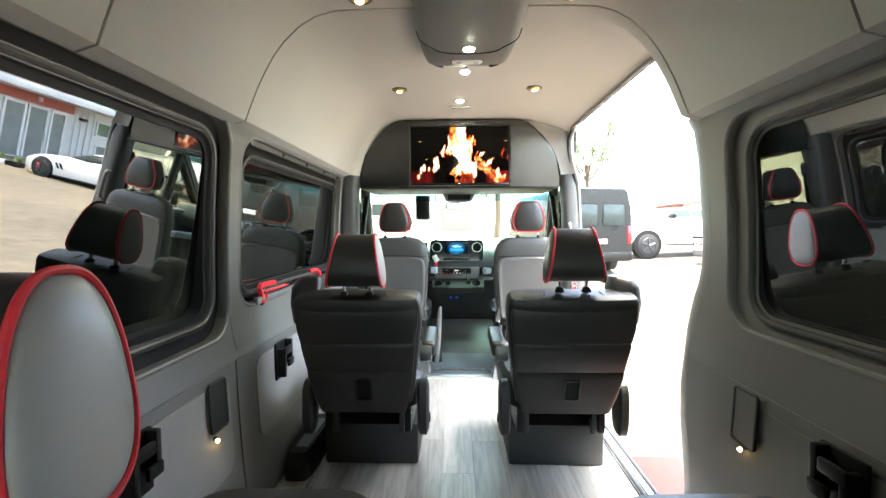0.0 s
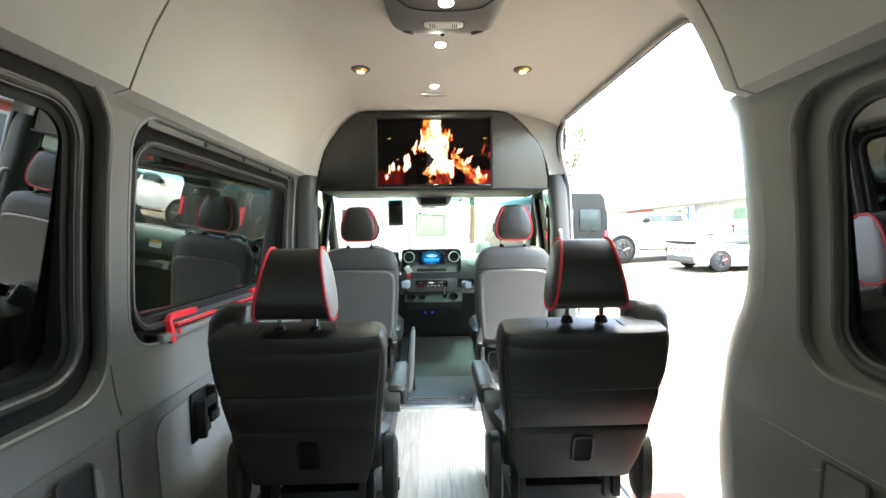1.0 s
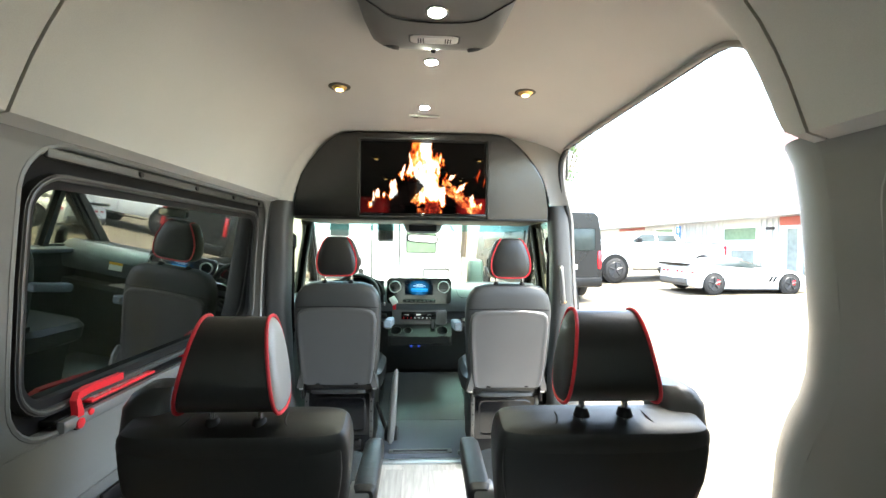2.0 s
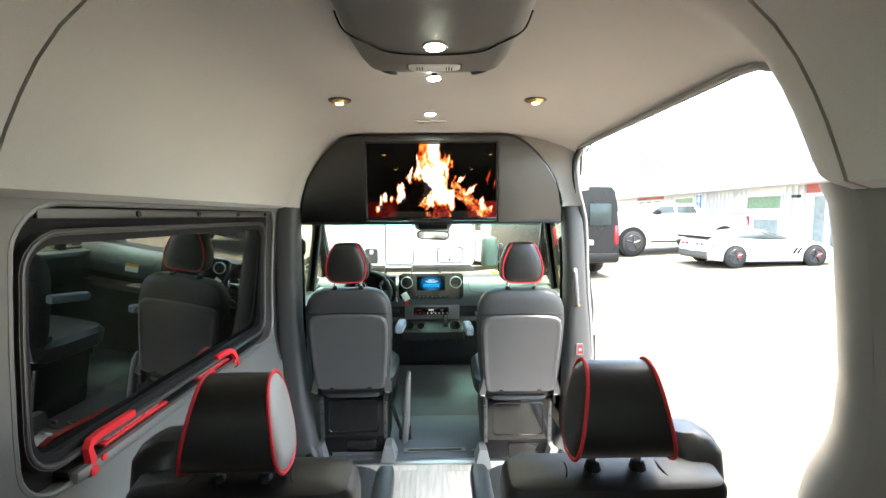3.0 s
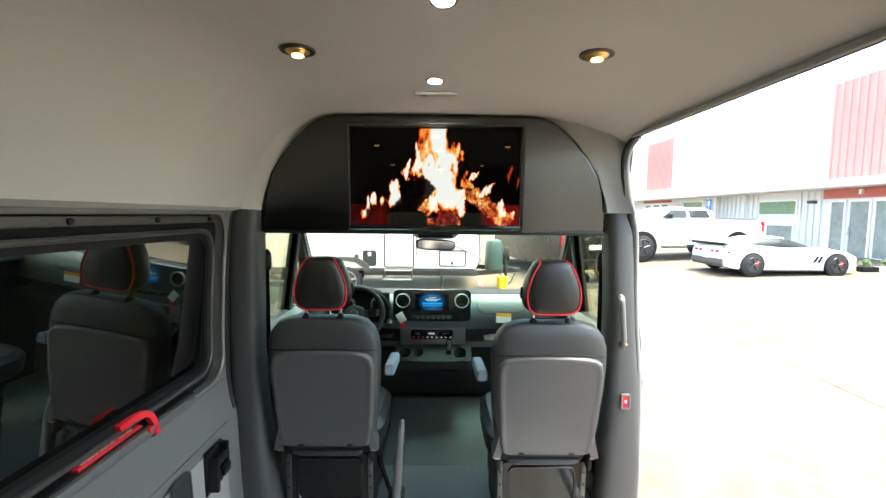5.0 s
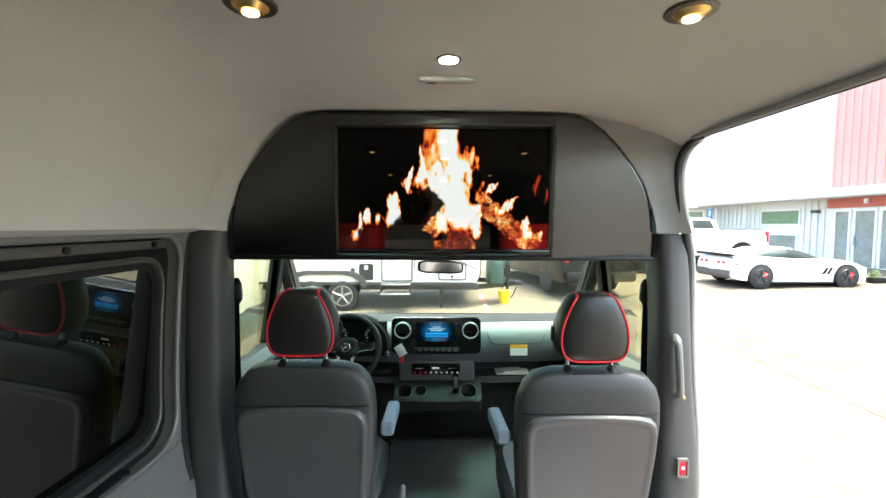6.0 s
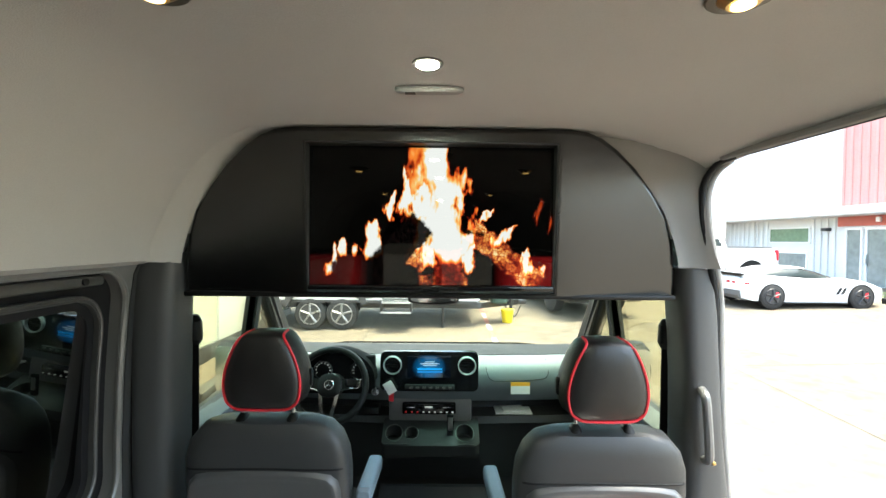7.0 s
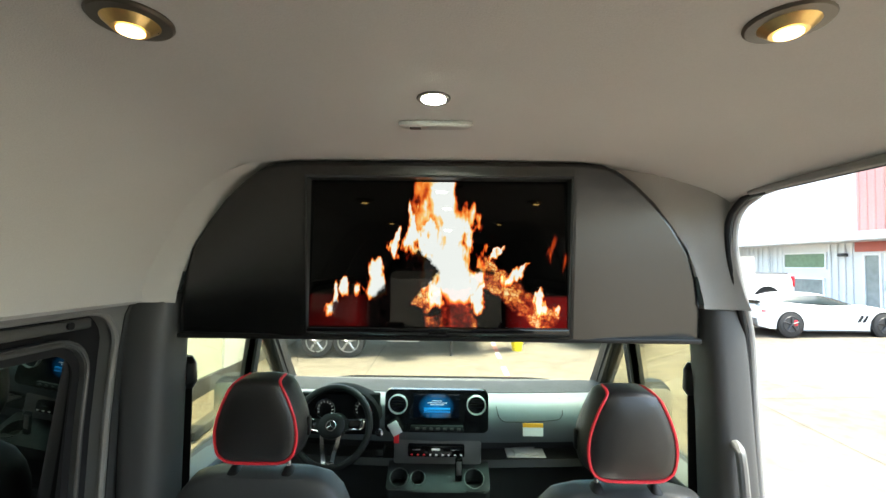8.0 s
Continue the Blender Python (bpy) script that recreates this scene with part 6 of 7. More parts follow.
# sports car: front to +x
DIFFUSER = mat("grey_diffuser_plastic", (0.10, 0.10, 0.098), 0.5, vary=0.15, scale=3, fine=60, bump=0.05)
coupe = thing("sports_car", (9.73, 13.26, gz(9.73, 13.26)), "low white sports car with dark wheels and red brakes", "car")
part("body", hull([(-2.24, 0.74, 0.36, 0.62, 0.86, 0.62), (-2.18, 0.90, 0.28, 0.68, 0.92, 0.70), (-1.9, 0.96, 0.2, 0.74, 0.95, 0.74), (-1.36, 0.985, 0.18, 0.80, 0.97, 0.76), (-0.8, 0.95, 0.15, 0.74, 0.93, 0.74), (0.0, 0.92, 0.14, 0.70, 0.88, 0.72), (0.6, 0.93, 0.14, 0.70, 0.90, 0.74), (1.0, 0.96, 0.15, 0.74, 0.88, 0.70), (1.36, 0.975, 0.16, 0.78, 0.86, 0.66), (1.8, 0.95, 0.17, 0.68, 0.79, 0.6), (2.10, 0.86, 0.2, 0.58, 0.68, 0.52), (2.24, 0.72, 0.25, 0.50, 0.58, 0.45), (2.30, 0.55, 0.30, 0.44, 0.50, 0.38)]), WHITEPAINT, coupe)
part("cabin_glass", moved(hull([(-1.75, 0.52, 0.85, 0.90, 0.94, 0.48), (-1.2, 0.66, 0.86, 0.96, 1.08, 0.50), (-0.6, 0.72, 0.86, 0.98, 1.19, 0.52), (-0.1, 0.73, 0.86, 0.98, 1.215, 0.52), (0.4, 0.72, 0.84, 0.94, 1.12, 0.52), (1.0, 0.66, 0.82, 0.88, 0.92, 0.55)]), Matrix.Translation((-0.2, 0, 0))), DOORGLASS, coupe, "dark glass cabin")
part("roof", moved(hull([(-1.9, 0.6, 0.91, 0.93, 0.955, 0.5), (-1.2, 0.54, 1.04, 1.06, 1.10, 0.46), (-0.6, 0.56, 1.15, 1.175, 1.215, 0.5), (-0.05, 0.56, 1.18, 1.2, 1.235, 0.5), (0.15, 0.56, 1.15, 1.17, 1.2, 0.5)]), Matrix.Translation((-0.2, 0, 0))), WHITEPAINT, coupe)
part("spoiler", skin([[(-2.02, y, 0.955), (-2.25, y, 0.95), (-2.29, y, 1.03), (-2.24, y, 1.04), (-2.02, y, 0.975)] for y in (-0.84, -0.4, 0.4, 0.84)]), BLACK, coupe, "black lip spoiler")
part("number_plate", box(-2.275, -2.255, -0.16, 0.16, 0.48, 0.60, 0.004), PAPER, coupe)
part("side_skirt", box(-0.95, 0.95, -0.965, -0.90, 0.13, 0.17, 0.01), BLACKPAINT, coupe)
for y in (-0.55, -0.3, 0.3, 0.55):
    part("tail_lamp", pillow([(-2.262, y, 0.74, 0.13, 0.07), (-2.20, y, 0.74, 0.13, 0.07)], 3, 18, "x"), TAILRED, coupe)
part("side_lamp", box(-2.16, -2.02, -0.935, -0.90, 0.70, 0.76, 0.008), TAILRED, coupe)
for x in (0.60, 0.74):
    part("side_vent", slab([(x, 0.42), (x + 0.07, 0.42), (x + 0.19, 0.62), (x + 0.12, 0.62)], [], lambda u, v, w: (u, -0.965 + w, v), 0.03), BLACKPAINT, coupe)
part("diffuser", skin([[(-2.20, y, 0.24), (-2.265, y, 0.34), (-2.262, y, 0.50), (-2.18, y, 0.50)] for y in (-0.80, 0.80)]), DIFFUSER, coupe, "grey rear diffuser")
for x in (-1.36, 1.36):
    part("wheel_arch", cyl((x, -0.985, 0.345), (x, -0.80, 0.345), 0.385, n=32), BLACK, coupe)
    wheel_part(coupe, x, -0.875, 0.345, 0.345, 0.25, DARKALLOY, True)
    wheel_part(coupe, x, 0.86, 0.345, 0.345, 0.25, DARKALLOY, True, 1)
coupe.scale = (0.85, 0.86, 0.85)

# pickup: front to -x
truck = thing("pickup_truck", (8.75, 16.8, gz(8.75, 16.8)), "white crew-cab pickup truck with black wheels", "truck")
part("body", hull([(-2.9, 0.86, 0.60, 1.05, 1.24, 0.7), (-2.8, 0.95, 0.52, 1.12, 1.36, 0.8), (-1.5, 1.0, 0.52, 1.18, 1.43, 0.86), (-1.2, 1.0, 0.52, 1.18, 1.42, 0.9), (0.9, 1.0, 0.52, 1.18, 1.42, 0.92), (1.0, 1.0, 0.52, 1.20, 1.42, 0.95), (2.85, 0.98, 0.56, 1.20, 1.42, 0.95), (2.9, 0.95, 0.60, 1.18, 1.38, 0.93)]), WHITEPAINT, truck)
part("cabin", hull([(-1.70, 0.86, 1.36, 1.39, 1.42, 0.8), (-0.85, 0.90, 1.38, 1.46, 1.76, 0.68), (-0.45, 0.90, 1.38, 1.48, 1.84, 0.70), (0.7, 0.90, 1.38, 1.48, 1.83, 0.70), (0.98, 0.88, 1.38, 1.46, 1.72, 0.72)]), WHITEPAINT, truck)
on_cab = lambda u, v, w: (u, -0.91 + (v - 1.48) * 0.44 + w, v)
for lp in ([(-1.12, 1.47), (-0.12, 1.47), (-0.12, 1.74), (-0.66, 1.74)], [(0.0, 1.47), (0.78, 1.47), (0.72, 1.74), (0.0, 1.74)]):
    part("side_window", slab(lp, [], on_cab, 0.03), DOORGLASS, truck)
part("door_mirror", box(-1.02, -0.86, -1.16, -0.96, 1.42, 1.60, 0.03), BLACK, truck)
for x in (-0.06, 0.86):
    part("door_line", box(x - 0.008, x + 0.008, -1.002, -0.985, 0.62, 1.30), DARKTRIM, truck)
part("bed_liner", box(1.05, 2.82, -0.8, 0.8, 1.36, 1.445), BLACKPAINT, truck)
part("tail_lamp", box(2.82, 2.915, -0.985, -0.80, 0.98, 1.34, 0.02), TAILRED, truck)
part("running_board", box(-1.1, 1.2, -1.06, -0.9, 0.42, 0.47, 0.015), BLACK, truck)
for x in (-1.85, 1.85):
    part("wheel_arch", cyl((x, -1.012, 0.46), (x, -0.75, 0.46), 0.54, n=32), BLACK, truck)
    wheel_part(truck, x, -0.90, 0.42, 0.42, 0.28, DARKALLOY)
    wheel_part(truck, x, 0.90, 0.42, 0.42, 0.28, DARKALLOY, False, 1)
truck.rotation_euler = (0, 0, radians(8))

# black van, seen from behind
bvan = thing("parked_van", (3.45, 14.3, gz(3.45, 14.3)), "black parked van seen from behind", "van")
rings = []
for y, h in ((-2.75, 0.03), (-2.7, 0.0), (2.2, 0.0), (2.75, 0.5)):
    rings.append([(s_ * (w - h * 0.3), y, z - (h if z > 1 else 0)) for s_, w, z in ((-1, 0.93, 0.35), (-1, 0.985, 0.6), (-1, 0.985, 1.25), (-1, 0.92, 1.9), (-1, 0.84, 2.3), (-1, 0.74, 2.4), (1, 0.74, 2.4), (1, 0.84, 2.3), (1, 0.92, 1.9), (1, 0.985, 1.25), (1, 0.985, 0.6), (1, 0.93, 0.35))])
part("body", skin(rings), BLACKPAINT, bvan)
for s_ in (-1, 1):
    part("rear_window", box(s_ * 0.08, s_ * 0.74, -2.775, -2.74, 1.35, 1.95, 0.03), DOORGLASS, bvan)
    part("tail_lamp", box(s_ * 0.83, s_ * 0.95, -2.78, -2.66, 0.85, 1.35, 0.03), TAILRED, bvan)
    part("side_window", box(s_ * 0.94, s_ * 0.985, -1.9, 1.4, 1.35, 1.9, 0.02), DOORGLASS, bvan)
    for y in (-1.75, 1.7):
        part("wheel", cyl((s_ * 0.72, y, 0.36), (s_ * 0.97, y, 0.36), 0.36, n=30, bevel=0.03), TYRE, bvan)
part("bumper", box(-0.93, 0.93, -2.86, -2.68, 0.38, 0.62, 0.04), BLACK, bvan)
part("number_plate", box(-0.2, 0.2, -2.79, -2.765, 0.85, 0.98, 0.004), PAPER, bvan)
bvan.rotation_euler = (0, 0, radians(11))

# travel trailer ahead
TZ = gz(-2, 11)
tr = thing("travel_trailer", (-0.01, 10.9, TZ), "white travel trailer with door, hatch and twin alloy wheels", "trailer")
GREYSTRIPE = mat("grey_trailer_trim", (0.045, 0.045, 0.048), 0.5, vary=0.1, scale=3, fine=60, bump=0.0)
part("body", box(-6.5, 0.20, 0.1, 2.55, 0.62, 3.3, 0.05), WHITEPAINT, tr)
nose = [(0.19, 0.62), (0.86, 0.63), (0.93, 0.68), (1.0, 0.86), (1.01, 1.05), (1.0, 1.3), (0.95, 1.63), (0.82, 2.0), (0.61, 2.33), (0.19, 2.9)]
part("front_cap", skin([[(x, y, z) for x, z in nose] for y in (0.098, 2.552)]), WHITEPAINT, tr)
part("front_moulding", tube([(x, 0.095, z) for x, z in nose[1:]], 0.012, 6), GREYSTRIPE, tr)
part("chassis", join(box(-6.4, 1.0, 0.3, 0.42, 0.46, 0.60, 0.01), box(-6.4, 1.0, 2.1, 2.22, 0.46, 0.60, 0.01)), GREYSTRIPE, tr)
part("skirt", box(-6.5, 0.88, 0.085, 0.1, 0.605, 0.665), GREYSTRIPE, tr)


def trailer_door(name, x0, x1, z0, z1, pane, rim=0.03):
    d = part(name, slab(rrect(x0, x1, z0, z1, 0.05), [rrect(x0 + rim, x1 - rim, z0 + rim, z1 - rim, 0.03)], lambda u, v, w: (u, 0.1 - w, v), 0.02), GREYSTRIPE, tr)
    part("pane", slab(rrect(x0 + rim, x1 - rim, z0 + rim, z1 - rim, 0.03), [], lambda u, v, w: (u, 0.1 - w, v), 0.008), pane, d)
    return d


trailer_door("door", -1.24, -0.53, 0.68, 2.75, WHITEPAINT, 0.032)
trailer_door("door_window", -1.08, -0.69, 1.76, 2.42, SHOPGLASS, 0.025)
trailer_door("window", -2.25, -1.78, 1.88, 2.20, DOORGLASS, 0.025)
trailer_door("window", -0.38, 0.37, 1.48, 2.10, GREENGLASS, 0.025)
hatch = trailer_door("hatch", 0.05, 0.69, 0.71, 1.10, WHITEPAINT, 0.030)
part("latch", box(0.33, 0.39, 0.07, 0.092, 0.76, 0.83, 0.008), GREYSTRIPE, hatch)
vent = trailer_door("service_panel", -1.74, -1.42, 0.71, 1.08, DARKALLOY, 0.012)
part("panel_grille", box(-1.62, -1.54, 0.075, 0.09, 0.95, 1.04, 0.004), SATIN, vent)
for z in (0.77, 0.83, 0.89):
    part("panel_slot", box(-1.70, -1.46, 0.084, 0.092, z, z + 0.02), GREYSTRIPE, vent)
part("filler_cap", cyl((-1.88, 0.06, 0.94), (-1.88, 0.11, 0.94), 0.05, n=18, bevel=0.008), GREYSTRIPE, tr)
trailer_door("window", -4.6, -3.2, 1.7, 2.5, DOORGLASS)
for z, y in ((0.63, -0.04), (0.44, -0.18)):
    tread = part("step", box(-1.22, -0.56, y - 0.14, y + 0.12, z, z + 0.03, 0.006), STEEL, tr)
    for k in range(5):
        part("tread_slot", box(-1.18, -0.60, y - 0.12 + 0.045 * k, y - 0.105 + 0.045 * k, z + 0.0305, z + 0.033), GREYSTRIPE, tread)
for x in (-1.21, -0.57):
    part("step_bracket", box(x - 0.012, x + 0.012, -0.30, 0.1, 0.44, 0.66, 0.004), DARKALLOY, tr)
part("grab_bar", tube([(-0.48, 0.08, 1.0), (-0.48, 0.0, 1.05), (-0.48, 0.0, 1.75), (-0.48, 0.08, 1.8)], 0.012, 6), GREYSTRIPE, tr)
part("gas_strut", tube([(0.0, 0.06, 1.40), (0.94, 0.06, 0.96)], 0.014, 6, False), GREYSTRIPE, tr)
for x in (-2.82, -2.12):
    wheel_part(tr, x, 0.20, 0.35, 0.345, 0.22, ALLOY)
arch = [(-3.32, 0.50), (-3.22, 0.68), (-3.05, 0.80), (-2.85, 0.835), (-2.1, 0.835), (-1.9, 0.80), (-1.72, 0.68), (-1.64, 0.54)]
part("wheel_arch", skin([[(x, 0.02, z), (x, 0.10, z), (x + (-0.09 if x < -2.5 else 0.09), 0.10, z + 0.09), (x + (-0.09 if x < -2.5 else 0.09), 0.02, z + 0.09)] for x, z in arch]), GREYSTRIPE, tr, "grey wheel arch over both wheels")
part("wheel_well", box(-3.2, -1.75, 0.30, 0.32, 0.40, 0.80), GASKET, tr)
part("jack_leg", join(box(0.05, 0.19, 0.12, 0.24, 0.50, 0.60, 0.01), cyl((0.12, 0.18, 0.03), (0.12, 0.18, 0.52), 0.035, n=12)), DARKALLOY, tr)
part("jack_foot", box(0.02, 0.22, 0.08, 0.28, 0.0, 0.03, 0.006), DARKALLOY, tr)
part("drawbar", skin([[(x, y + a, z) for a, z in ((-0.05, 0.44), (0.05, 0.44), (0.05, 0.56), (-0.05, 0.56))] for x, y in ((0.9, 0.5), (2.0, 1.25))]), DARKALLOY, tr)
part("drawbar", skin([[(x, y + a, z) for a, z in ((-0.05, 0.44), (0.05, 0.44), (0.05, 0.56), (-0.05, 0.56))] for x, y in ((0.9, 2.1), (2.0, 1.32))]), DARKALLOY, tr)
part("hitch", box(1.95, 2.2, 1.2, 1.36, 0.44, 0.56, 0.02), DARKALLOY, tr)
part("tongue_jack", join(cyl((1.78, 1.0, 0.02), (1.78, 1.0, 0.95), 0.04, n=14), box(1.72, 1.84, 0.94, 1.06, 0.9, 1.12, 0.02), box(1.68, 1.88, 0.9, 1.1, 0.0, 0.03, 0.005)), DARKALLOY, tr)
part("cable", tube([(1.6, 0.85, 0.5), (1.7, 0.8, 0.28), (1.85, 0.8, 0.22), (2.0, 0.95, 0.45)], 0.012, 6), GASKET, tr)
part("gas_bottle_cover", pillow([(0.58, 1.41, 0.6, 0.36, 0.60), (0.62, 1.41, 0.6, 0.40, 0.66), (0.90, 1.41, 0.6, 0.40, 0.66), (0.905, 1.41, 0.6, 0.385, 0.65), (0.925, 1.41, 0.6, 0.385, 0.65), (0.93, 1.41, 0.6, 0.40, 0.66), (1.20, 1.41, 0.6, 0.39, 0.65), (1.30, 1.41, 0.6, 0.32, 0.56), (1.335, 1.41, 0.6, 0.2, 0.3)], 4, 24), GREENMETAL, tr, "dark green gas bottle cover")
bucket = thing("bucket", (1.62, 11.5, gz(1.62, 11.5)), "yellow plastic bucket on the concrete", "bucket")
part("pail", pillow([(0.0, 0, 0, 0.22, 0.22), (0.27, 0, 0, 0.29, 0.29), (0.275, 0, 0, 0.31, 0.31), (0.30, 0, 0, 0.31, 0.31)], 2, 24), YELLOW, bucket)

# long building with a canopy
bld = thing("workshop_building", (15, 20, 0), "long white metal workshop with red panels and glass doors", "building")
part("wall", box(0, 8, -14, 16, -0.4, 6.6), WHITESIDING, bld)
part("canopy", box(-1.1, 0.02, -14, 16, 2.62, 2.85, 0.03), WHITESIDING, bld)
rib_data = {}


def rib(y, z0, z1, material, proud=0.03):
    key = (round(z1 - z0, 2), material.name)
    if key not in rib_data:
        ob = part("siding_rib", box(-proud, 0.0, -0.05, 0.05, 0.0, z1 - z0, 0.012), material, bld)
        rib_data[key] = ob.data
    else:
        ob = new("siding_rib", rib_data[key])
        ob.parent = bld
    ob.location = (-0.02, y, z0)


for y0, y1, z0, z1 in ((-10, -2.62, 3.02, 6.55), (8.4, 11.7, 3.35, 6.55)):
    part("red_panel", box(-0.022, 0.0, y0, y1, z0, z1), HAZEDRED, bld)
    y = y0 + 0.1
    while y < y1:
        rib(y, z0, z1, HAZEDRED)
        y += 0.3
y = -2.4
while y < 8.2:
    if not (-1.5 < y < 0.9 or 4.9 < y < 7.0):
        rib(y, 0.0, 2.6, WHITESIDING)
    y += 0.3
for y0, y1, z0 in ((-6.5, -2.55, 2.26), (8.3, 11.9, 2.45)):
    part("red_fascia", box(-0.06, 0, y0, y1, z0, 2.61), REDFASCIA, bld)
for y0, y1, z0, z1 in ((-1.36, 0.78, 1.62, 2.29), (4.95, 6.95, 1.85, 2.45)):
    w = part("window", join(box(-0.07, 0, y0, y1, z0, z0 + 0.06), box(-0.07, 0, y0, y1, z1 - 0.06, z1), box(-0.07, 0, y0, y0 + 0.06, z0 + 0.06, z1 - 0.06), box(-0.07, 0, y1 - 0.06, y1, z0 + 0.06, z1 - 0.06)), WHITEPAINT, bld)
    part("pane", box(-0.03, -0.004, y0 + 0.06, y1 - 0.06, z0 + 0.06, z1 - 0.06), GREENGLASS, w)
low = part("low_window", join(box(-0.07, 0, -1.26, 0.28, 1.19, 1.25), box(-0.07, 0, -1.26, 0.28, 0.46, 0.52), box(-0.07, 0, -1.26, -1.20, 0.52, 1.19), box(-0.07, 0, 0.22, 0.28, 0.52, 1.19)), WHITEPAINT, bld)
part("pane", box(-0.03, -0.004, -1.20, 0.22, 0.52, 1.19), SHOPGLASS, low)
for y0, y1, z0, z1 in ((-3.5, -2.85, 0.0, 2.2), (-4.42, -3.6, 0.0, 2.2), (-5.3, -4.5, 0.0, 2.2), (-6.2, -5.4, 0.0, 2.2), (8.5, 9.5, 0.3, 2.4), (9.6, 10.6, 0.3, 2.4), (10.7, 11.7, 0.3, 2.4)):
    d = part("glass_door", join(box(-0.07, 0, y0, y1, z0, z0 + 0.16), box(-0.07, 0, y0, y1, z1 - 0.08, z1), box(-0.07, 0, y0, y0 + 0.07, z0 + 0.16, z1 - 0.08), box(-0.07, 0, y1 - 0.07, y1, z0 + 0.16, z1 - 0.08)), WHITEPAINT, bld)
    part("pane", box(-0.03, -0.004, y0 + 0.07, y1 - 0.07, z0 + 0.16, z1 - 0.08), SHOPGLASS, d)
part("door_handle", box(-0.13, -0.07, -3.70, -3.66, 0.9, 1.25, 0.01), STEEL, bld)
part("wall_lamp", box(-0.22, 0, -2.25, -2.0, 2.10, 2.22, 0.02), GREYSTRIPE, bld)
part("wall_lamp", box(-0.16, 0, -4.15, -4.02, 2.38, 2.55, 0.02), SATIN, bld)
part("downpipe", cyl((-0.10, 1.6, 0.0), (-0.10, 1.6, 2.62), 0.05, n=12), WHITESIDING, bld)
part("downpipe", cyl((-0.10, 3.7, 0.0), (-0.10, 3.7, 2.62), 0.05, n=12), WHITESIDING, bld)
sign = thing("parking_sign", (14.2, 23.25, gz(14.2, 23.25)), "blue parking sign on a thin post", "sign")
BLUESIGN = mat("blue_sign", (0.02, 0.12, 0.5), 0.5, vary=0.05, scale=5, fine=60, bump=0.0)
part("post", cyl((0, 0, 0), (0, 0, 2.2), 0.03, n=10), STEEL, sign)
part("plate", box(-0.02, 0.0, -0.2, 0.2, 1.35, 2.1, 0.004), BLUESIGN, sign)
part("symbol", box(-0.026, -0.019, -0.08, 0.08, 1.75, 2.0), PAPER, sign)

# planting strip before the doors
kerb = thing("kerb", (12.05, 12.95, gz(12.05, 12.95)), "black and white painted kerb beside the planting strip", "kerb")
for k in range(7):
    part("kerb_block", box(k * 0.5, k * 0.5 + 0.49, -0.1, 0.1, 0.0, 0.16, 0.02), WHITEPAINT if k % 2 else BLACK, kerb)


def leaf_cloud(rnd, blobs, count, size):
    """Many small leaves scattered over blobs of (centre, radius)."""
    verts, faces = [], []
    for _ in range(count):
        c, r = rnd.choice(blobs)
        d = Vector((rnd.gauss(0, 1), rnd.gauss(0, 1), rnd.gauss(0, 1))).normalized()
        p = Vector(c) + d * r * rnd.uniform(0.55, 1.05)
        u = Vector((rnd.gauss(0, 1), rnd.gauss(0, 1), rnd.gauss(0, 1))).normalized()
        w = u.orthogonal().normalized()
        s_ = size * rnd.uniform(0.6, 1.3)
        i = len(verts)
        verts += [p - u * s_, p + w * s_ * 0.45, p + u * s_, p - w * s_ * 0.45]
        faces.append((i, i + 1, i + 2, i + 3))
    me = bpy.data.meshes.new("leaves")
    me.from_pydata([tuple(v) for v in verts], [], faces)
    return me


def tree(x, y, h, seed):
    rnd = random.Random(seed)
    t = thing("tree", (x, y, gz(x, y)), "tall leafy green tree beyond the yard", "tree", "trees beyond the yard")
    limbs = [tube([(0, 0, 0), (0.1, 0.05, h * 0.25), (0.0, 0.1, h * 0.55)], 0.22, 8)]
    blobs = []
    for k in range(9):
        a = k * 2.4 + rnd.random()
        r = h * rnd.uniform(0.12, 0.27)
        e = (r * math.cos(a), r * math.sin(a), h * rnd.uniform(0.55, 0.95))
        limbs.append(tube([(0, 0.05, h * 0.4), (e[0] * 0.5, e[1] * 0.5, h * 0.55), e], 0.07, 6))
        blobs.append((e, h * rnd.uniform(0.1, 0.17)))
    part("trunk", join(*limbs), BARK, t)
    me = leaf_cloud(rnd, blobs, 5000, 0.16)
    me.materials.append(LEAFLIT)
    c = new("crown", me)
    c.parent = t


for x, y, h, sd in ((13.5, 44, 12, 1), (9.0, 40, 10, 2), (3.2, 33, 8, 3), (-9.0, 26, 9, 4)):
    tree(x, y, h, sd)
for k in range(4):
    x = 12.6 + k * 0.62
    sh = thing("shrub", (x, 13.35, gz(x, 13.35)), "small green shrub in the planting strip", "shrub", "planting strip shrubs")
    me = leaf_cloud(random.Random(20 + k), [((0, 0, 0.13), 0.13), ((0.07, 0.04, 0.2), 0.09)], 150, 0.05)
    me.materials.append(LEAFLIT)
    c = new("foliage", me)
    c.parent = sh

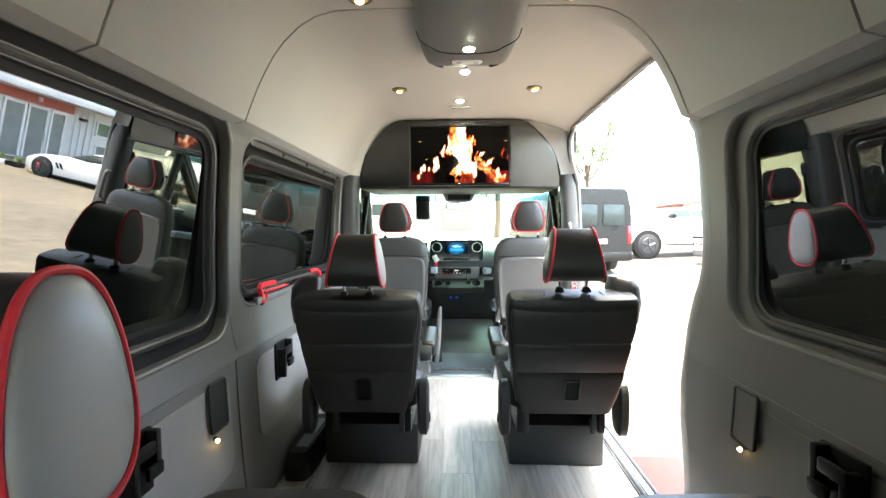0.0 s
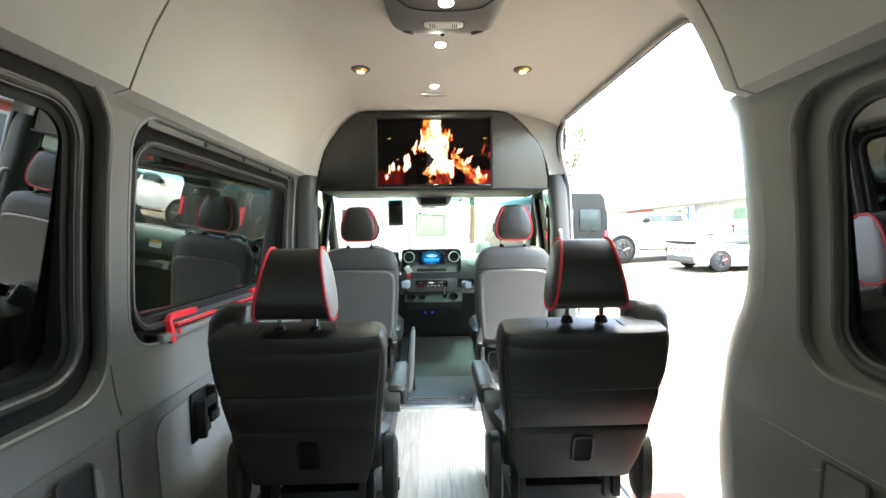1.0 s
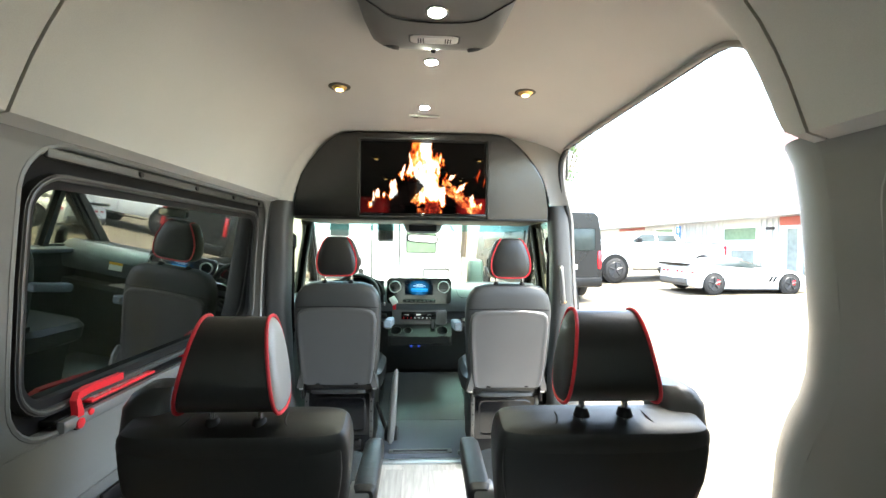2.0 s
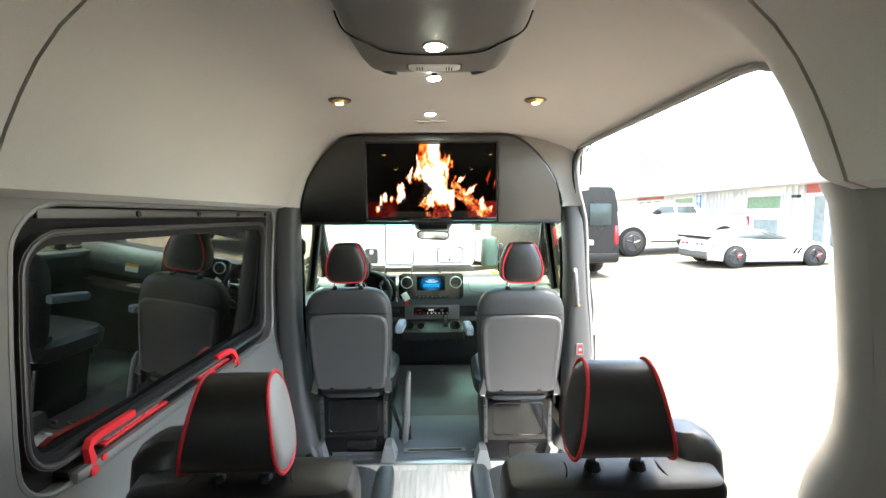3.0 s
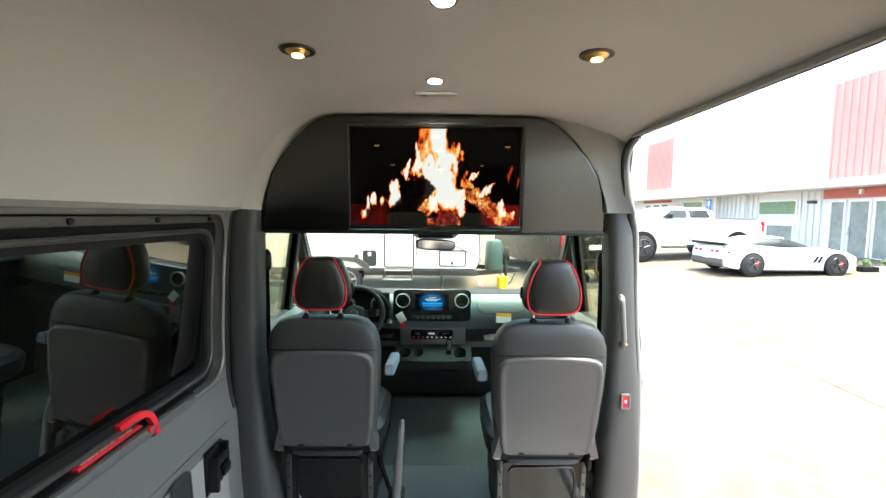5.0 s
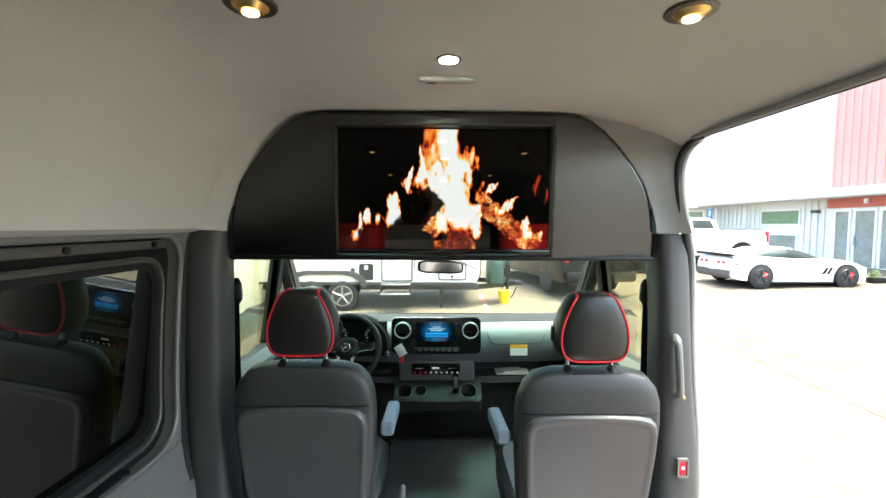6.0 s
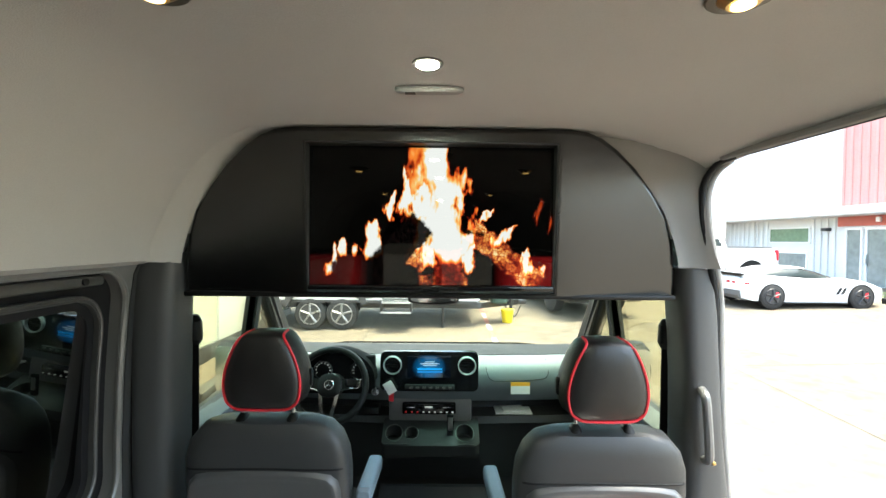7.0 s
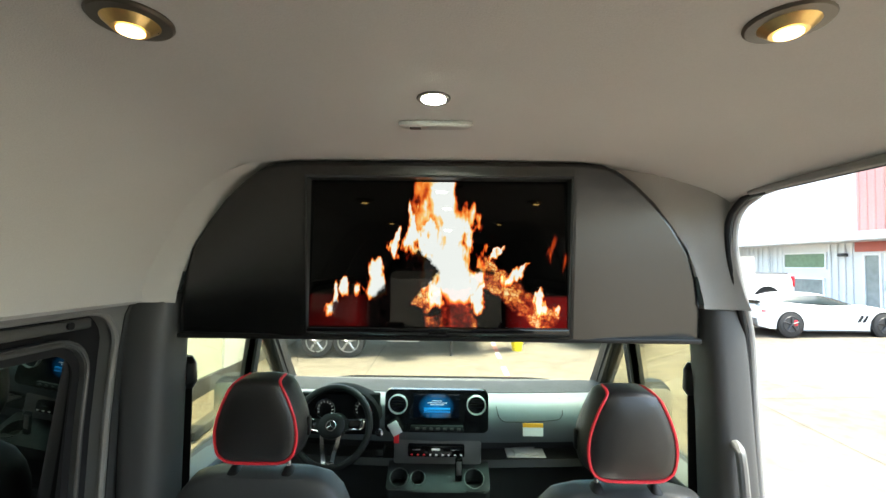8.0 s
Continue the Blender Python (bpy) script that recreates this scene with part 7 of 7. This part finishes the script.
# neighbours on the driver's side
lb = thing("side_building", (-4.0, 4.0, -0.6), "cream painted building beside the van", "building")
part("wall", box(-4, 0, 1.2, 9.0, 0, 4.5), CREAM, lb)
part("plinth", box(-0.02, 0.06, 1.2, 9.0, 0.0, 0.35, 0.01), GREYSTRIPE, lb)
part("door", box(-0.02, 0.05, 5.3, 6.6, 0.0, 2.6, 0.02), WHITESIDING, lb)
stop = thing("wheel_stop", (-3.16, 7.6, gz(-3.16, 7.6)), "grey concrete wheel stop with a black rubber end", "wheel stop")
part("bar", moved(box(-0.09, 0.09, -0.50, 0.75, 0.0, 0.12, 0.03), Matrix.Rotation(radians(4), 4, "Z")), JOINT, stop)
part("end_cap", moved(box(-0.095, 0.095, -0.75, -0.502, 0.0, 0.125, 0.03), Matrix.Rotation(radians(4), 4, "Z")), GASKET, stop)
post = thing("bollard", (-3.72, 6.25, gz(-3.72, 6.25)), "yellow painted steel bollard by the cream building", "bollard")
part("pipe", join(cyl((0, 0, 0), (0, 0, 1.45), 0.085, n=20), pillow([(1.45, 0, 0, 0.17, 0.17), (1.49, 0, 0, 0.13, 0.13), (1.505, 0, 0, 0.05, 0.05)], 2, 20)), YELLOW, post)
RIBG = GREENMETAL
fence = thing("metal_wall", (-4.1, -8, -0.8), "dark green ribbed metal wall beside the van", "wall")
part("sheet", box(-0.05, 0.0, 0, 12.9, 0, 3.6), RIBG, fence)
slat_data = None
for k in range(30):
    if slat_data is None:
        ob = part("slat", box(0.0, 0.03, 0, 12.9, 0.0, 0.07, 0.01), RIBG, fence)
        slat_data = ob.data
    else:
        ob = new("slat", slat_data)
        ob.parent = fence
    ob.location = (0, 0, 0.05 + 0.118 * k)


# ---- floor planks ----
def plank_material():
    m = bpy.data.materials.new("grey_wood_vinyl")
    m.use_nodes = True
    nt = m.node_tree
    b = nt.nodes["Principled BSDF"]
    co = nt.nodes.new("ShaderNodeTexCoord")
    info = nt.nodes.new("ShaderNodeObjectInfo")
    mp = nt.nodes.new("ShaderNodeMapping")
    mp.inputs["Scale"].default_value = (18, 1.6, 1)
    shift = nt.nodes.new("ShaderNodeVectorMath")
    shift.operation = "SCALE"
    shift.inputs[0].default_value = (17.0, 31.0, 5.0)
    nt.links.new(info.outputs["Random"], shift.inputs["Scale"])
    add = nt.nodes.new("ShaderNodeVectorMath")
    nt.links.new(co.outputs["Object"], add.inputs[0])
    nt.links.new(shift.outputs[0], add.inputs[1])
    nt.links.new(add.outputs[0], mp.inputs["Vector"])
    gr = nt.nodes.new("ShaderNodeTexNoise")
    gr.inputs["Scale"].default_value, gr.inputs["Detail"].default_value, gr.inputs["Distortion"].default_value = 3.0, 6, 0.5
    nt.links.new(mp.outputs[0], gr.inputs["Vector"])
    cr = nt.nodes.new("ShaderNodeValToRGB")
    cr.color_ramp.elements[0].position, cr.color_ramp.elements[0].color = 0.3, (0.33, 0.315, 0.292, 1)
    cr.color_ramp.elements[1].position, cr.color_ramp.elements[1].color = 0.72, (0.52, 0.503, 0.477, 1)
    nt.links.new(gr.outputs["Fac"], cr.inputs["Fac"])
    mr = nt.nodes.new("ShaderNodeMapRange")
    mr.inputs["To Min"].default_value, mr.inputs["To Max"].default_value = 0.75, 1.2
    nt.links.new(info.outputs["Random"], mr.inputs["Value"])
    sc = nt.nodes.new("ShaderNodeVectorMath")
    sc.operation = "SCALE"
    nt.links.new(cr.outputs["Color"], sc.inputs[0])
    nt.links.new(mr.outputs[0], sc.inputs["Scale"])
    nt.links.new(sc.outputs["Vector"], b.inputs["Base Color"])
    b.inputs["Roughness"].default_value = 0.3
    bp = nt.nodes.new("ShaderNodeBump")
    bp.inputs["Strength"].default_value, bp.inputs["Distance"].default_value = 0.2, 0.001
    nt.links.new(gr.outputs["Fac"], bp.inputs["Height"])
    nt.links.new(bp.outputs[0], b.inputs["Normal"])
    return m


PLANK = plank_material()
plank_mesh = {}


def plank(x0, x1, y0, y1):
    key = (round(x1 - x0, 3), round(y1 - y0, 3))
    if key not in plank_mesh:
        bm = box(-key[0] / 2, key[0] / 2, -key[1] / 2, key[1] / 2, -0.0065, 0.0, 0.0007, 1)
        ob = finish("plank", bm, PLANK, floor_slab)
        plank_mesh[key] = ob.data
    else:
        ob = new("plank", plank_mesh[key])
        ob.parent = floor_slab
    ob.location = ((x0 + x1) / 2, (y0 + y1) / 2, 0.0)


rng = random.Random(4)
xs = [-0.85 + 0.15 * k for k in range(11)] + [0.742]
for i, (xa, xb) in enumerate(zip(xs, xs[1:])):
    ya = -1.72 - rng.choice((0.0, 0.3, 0.6, 0.9)) + 0.9
    edges = [-1.72]
    y = ya
    while y < 2.86:
        if y > -1.5:
            edges.append(y)
        y += 0.91
    edges.append(2.884)
    for a, b_ in zip(edges, edges[1:]):
        plank(xa + 0.0004, xb - 0.0004, a + 0.0004, b_ - 0.0004)
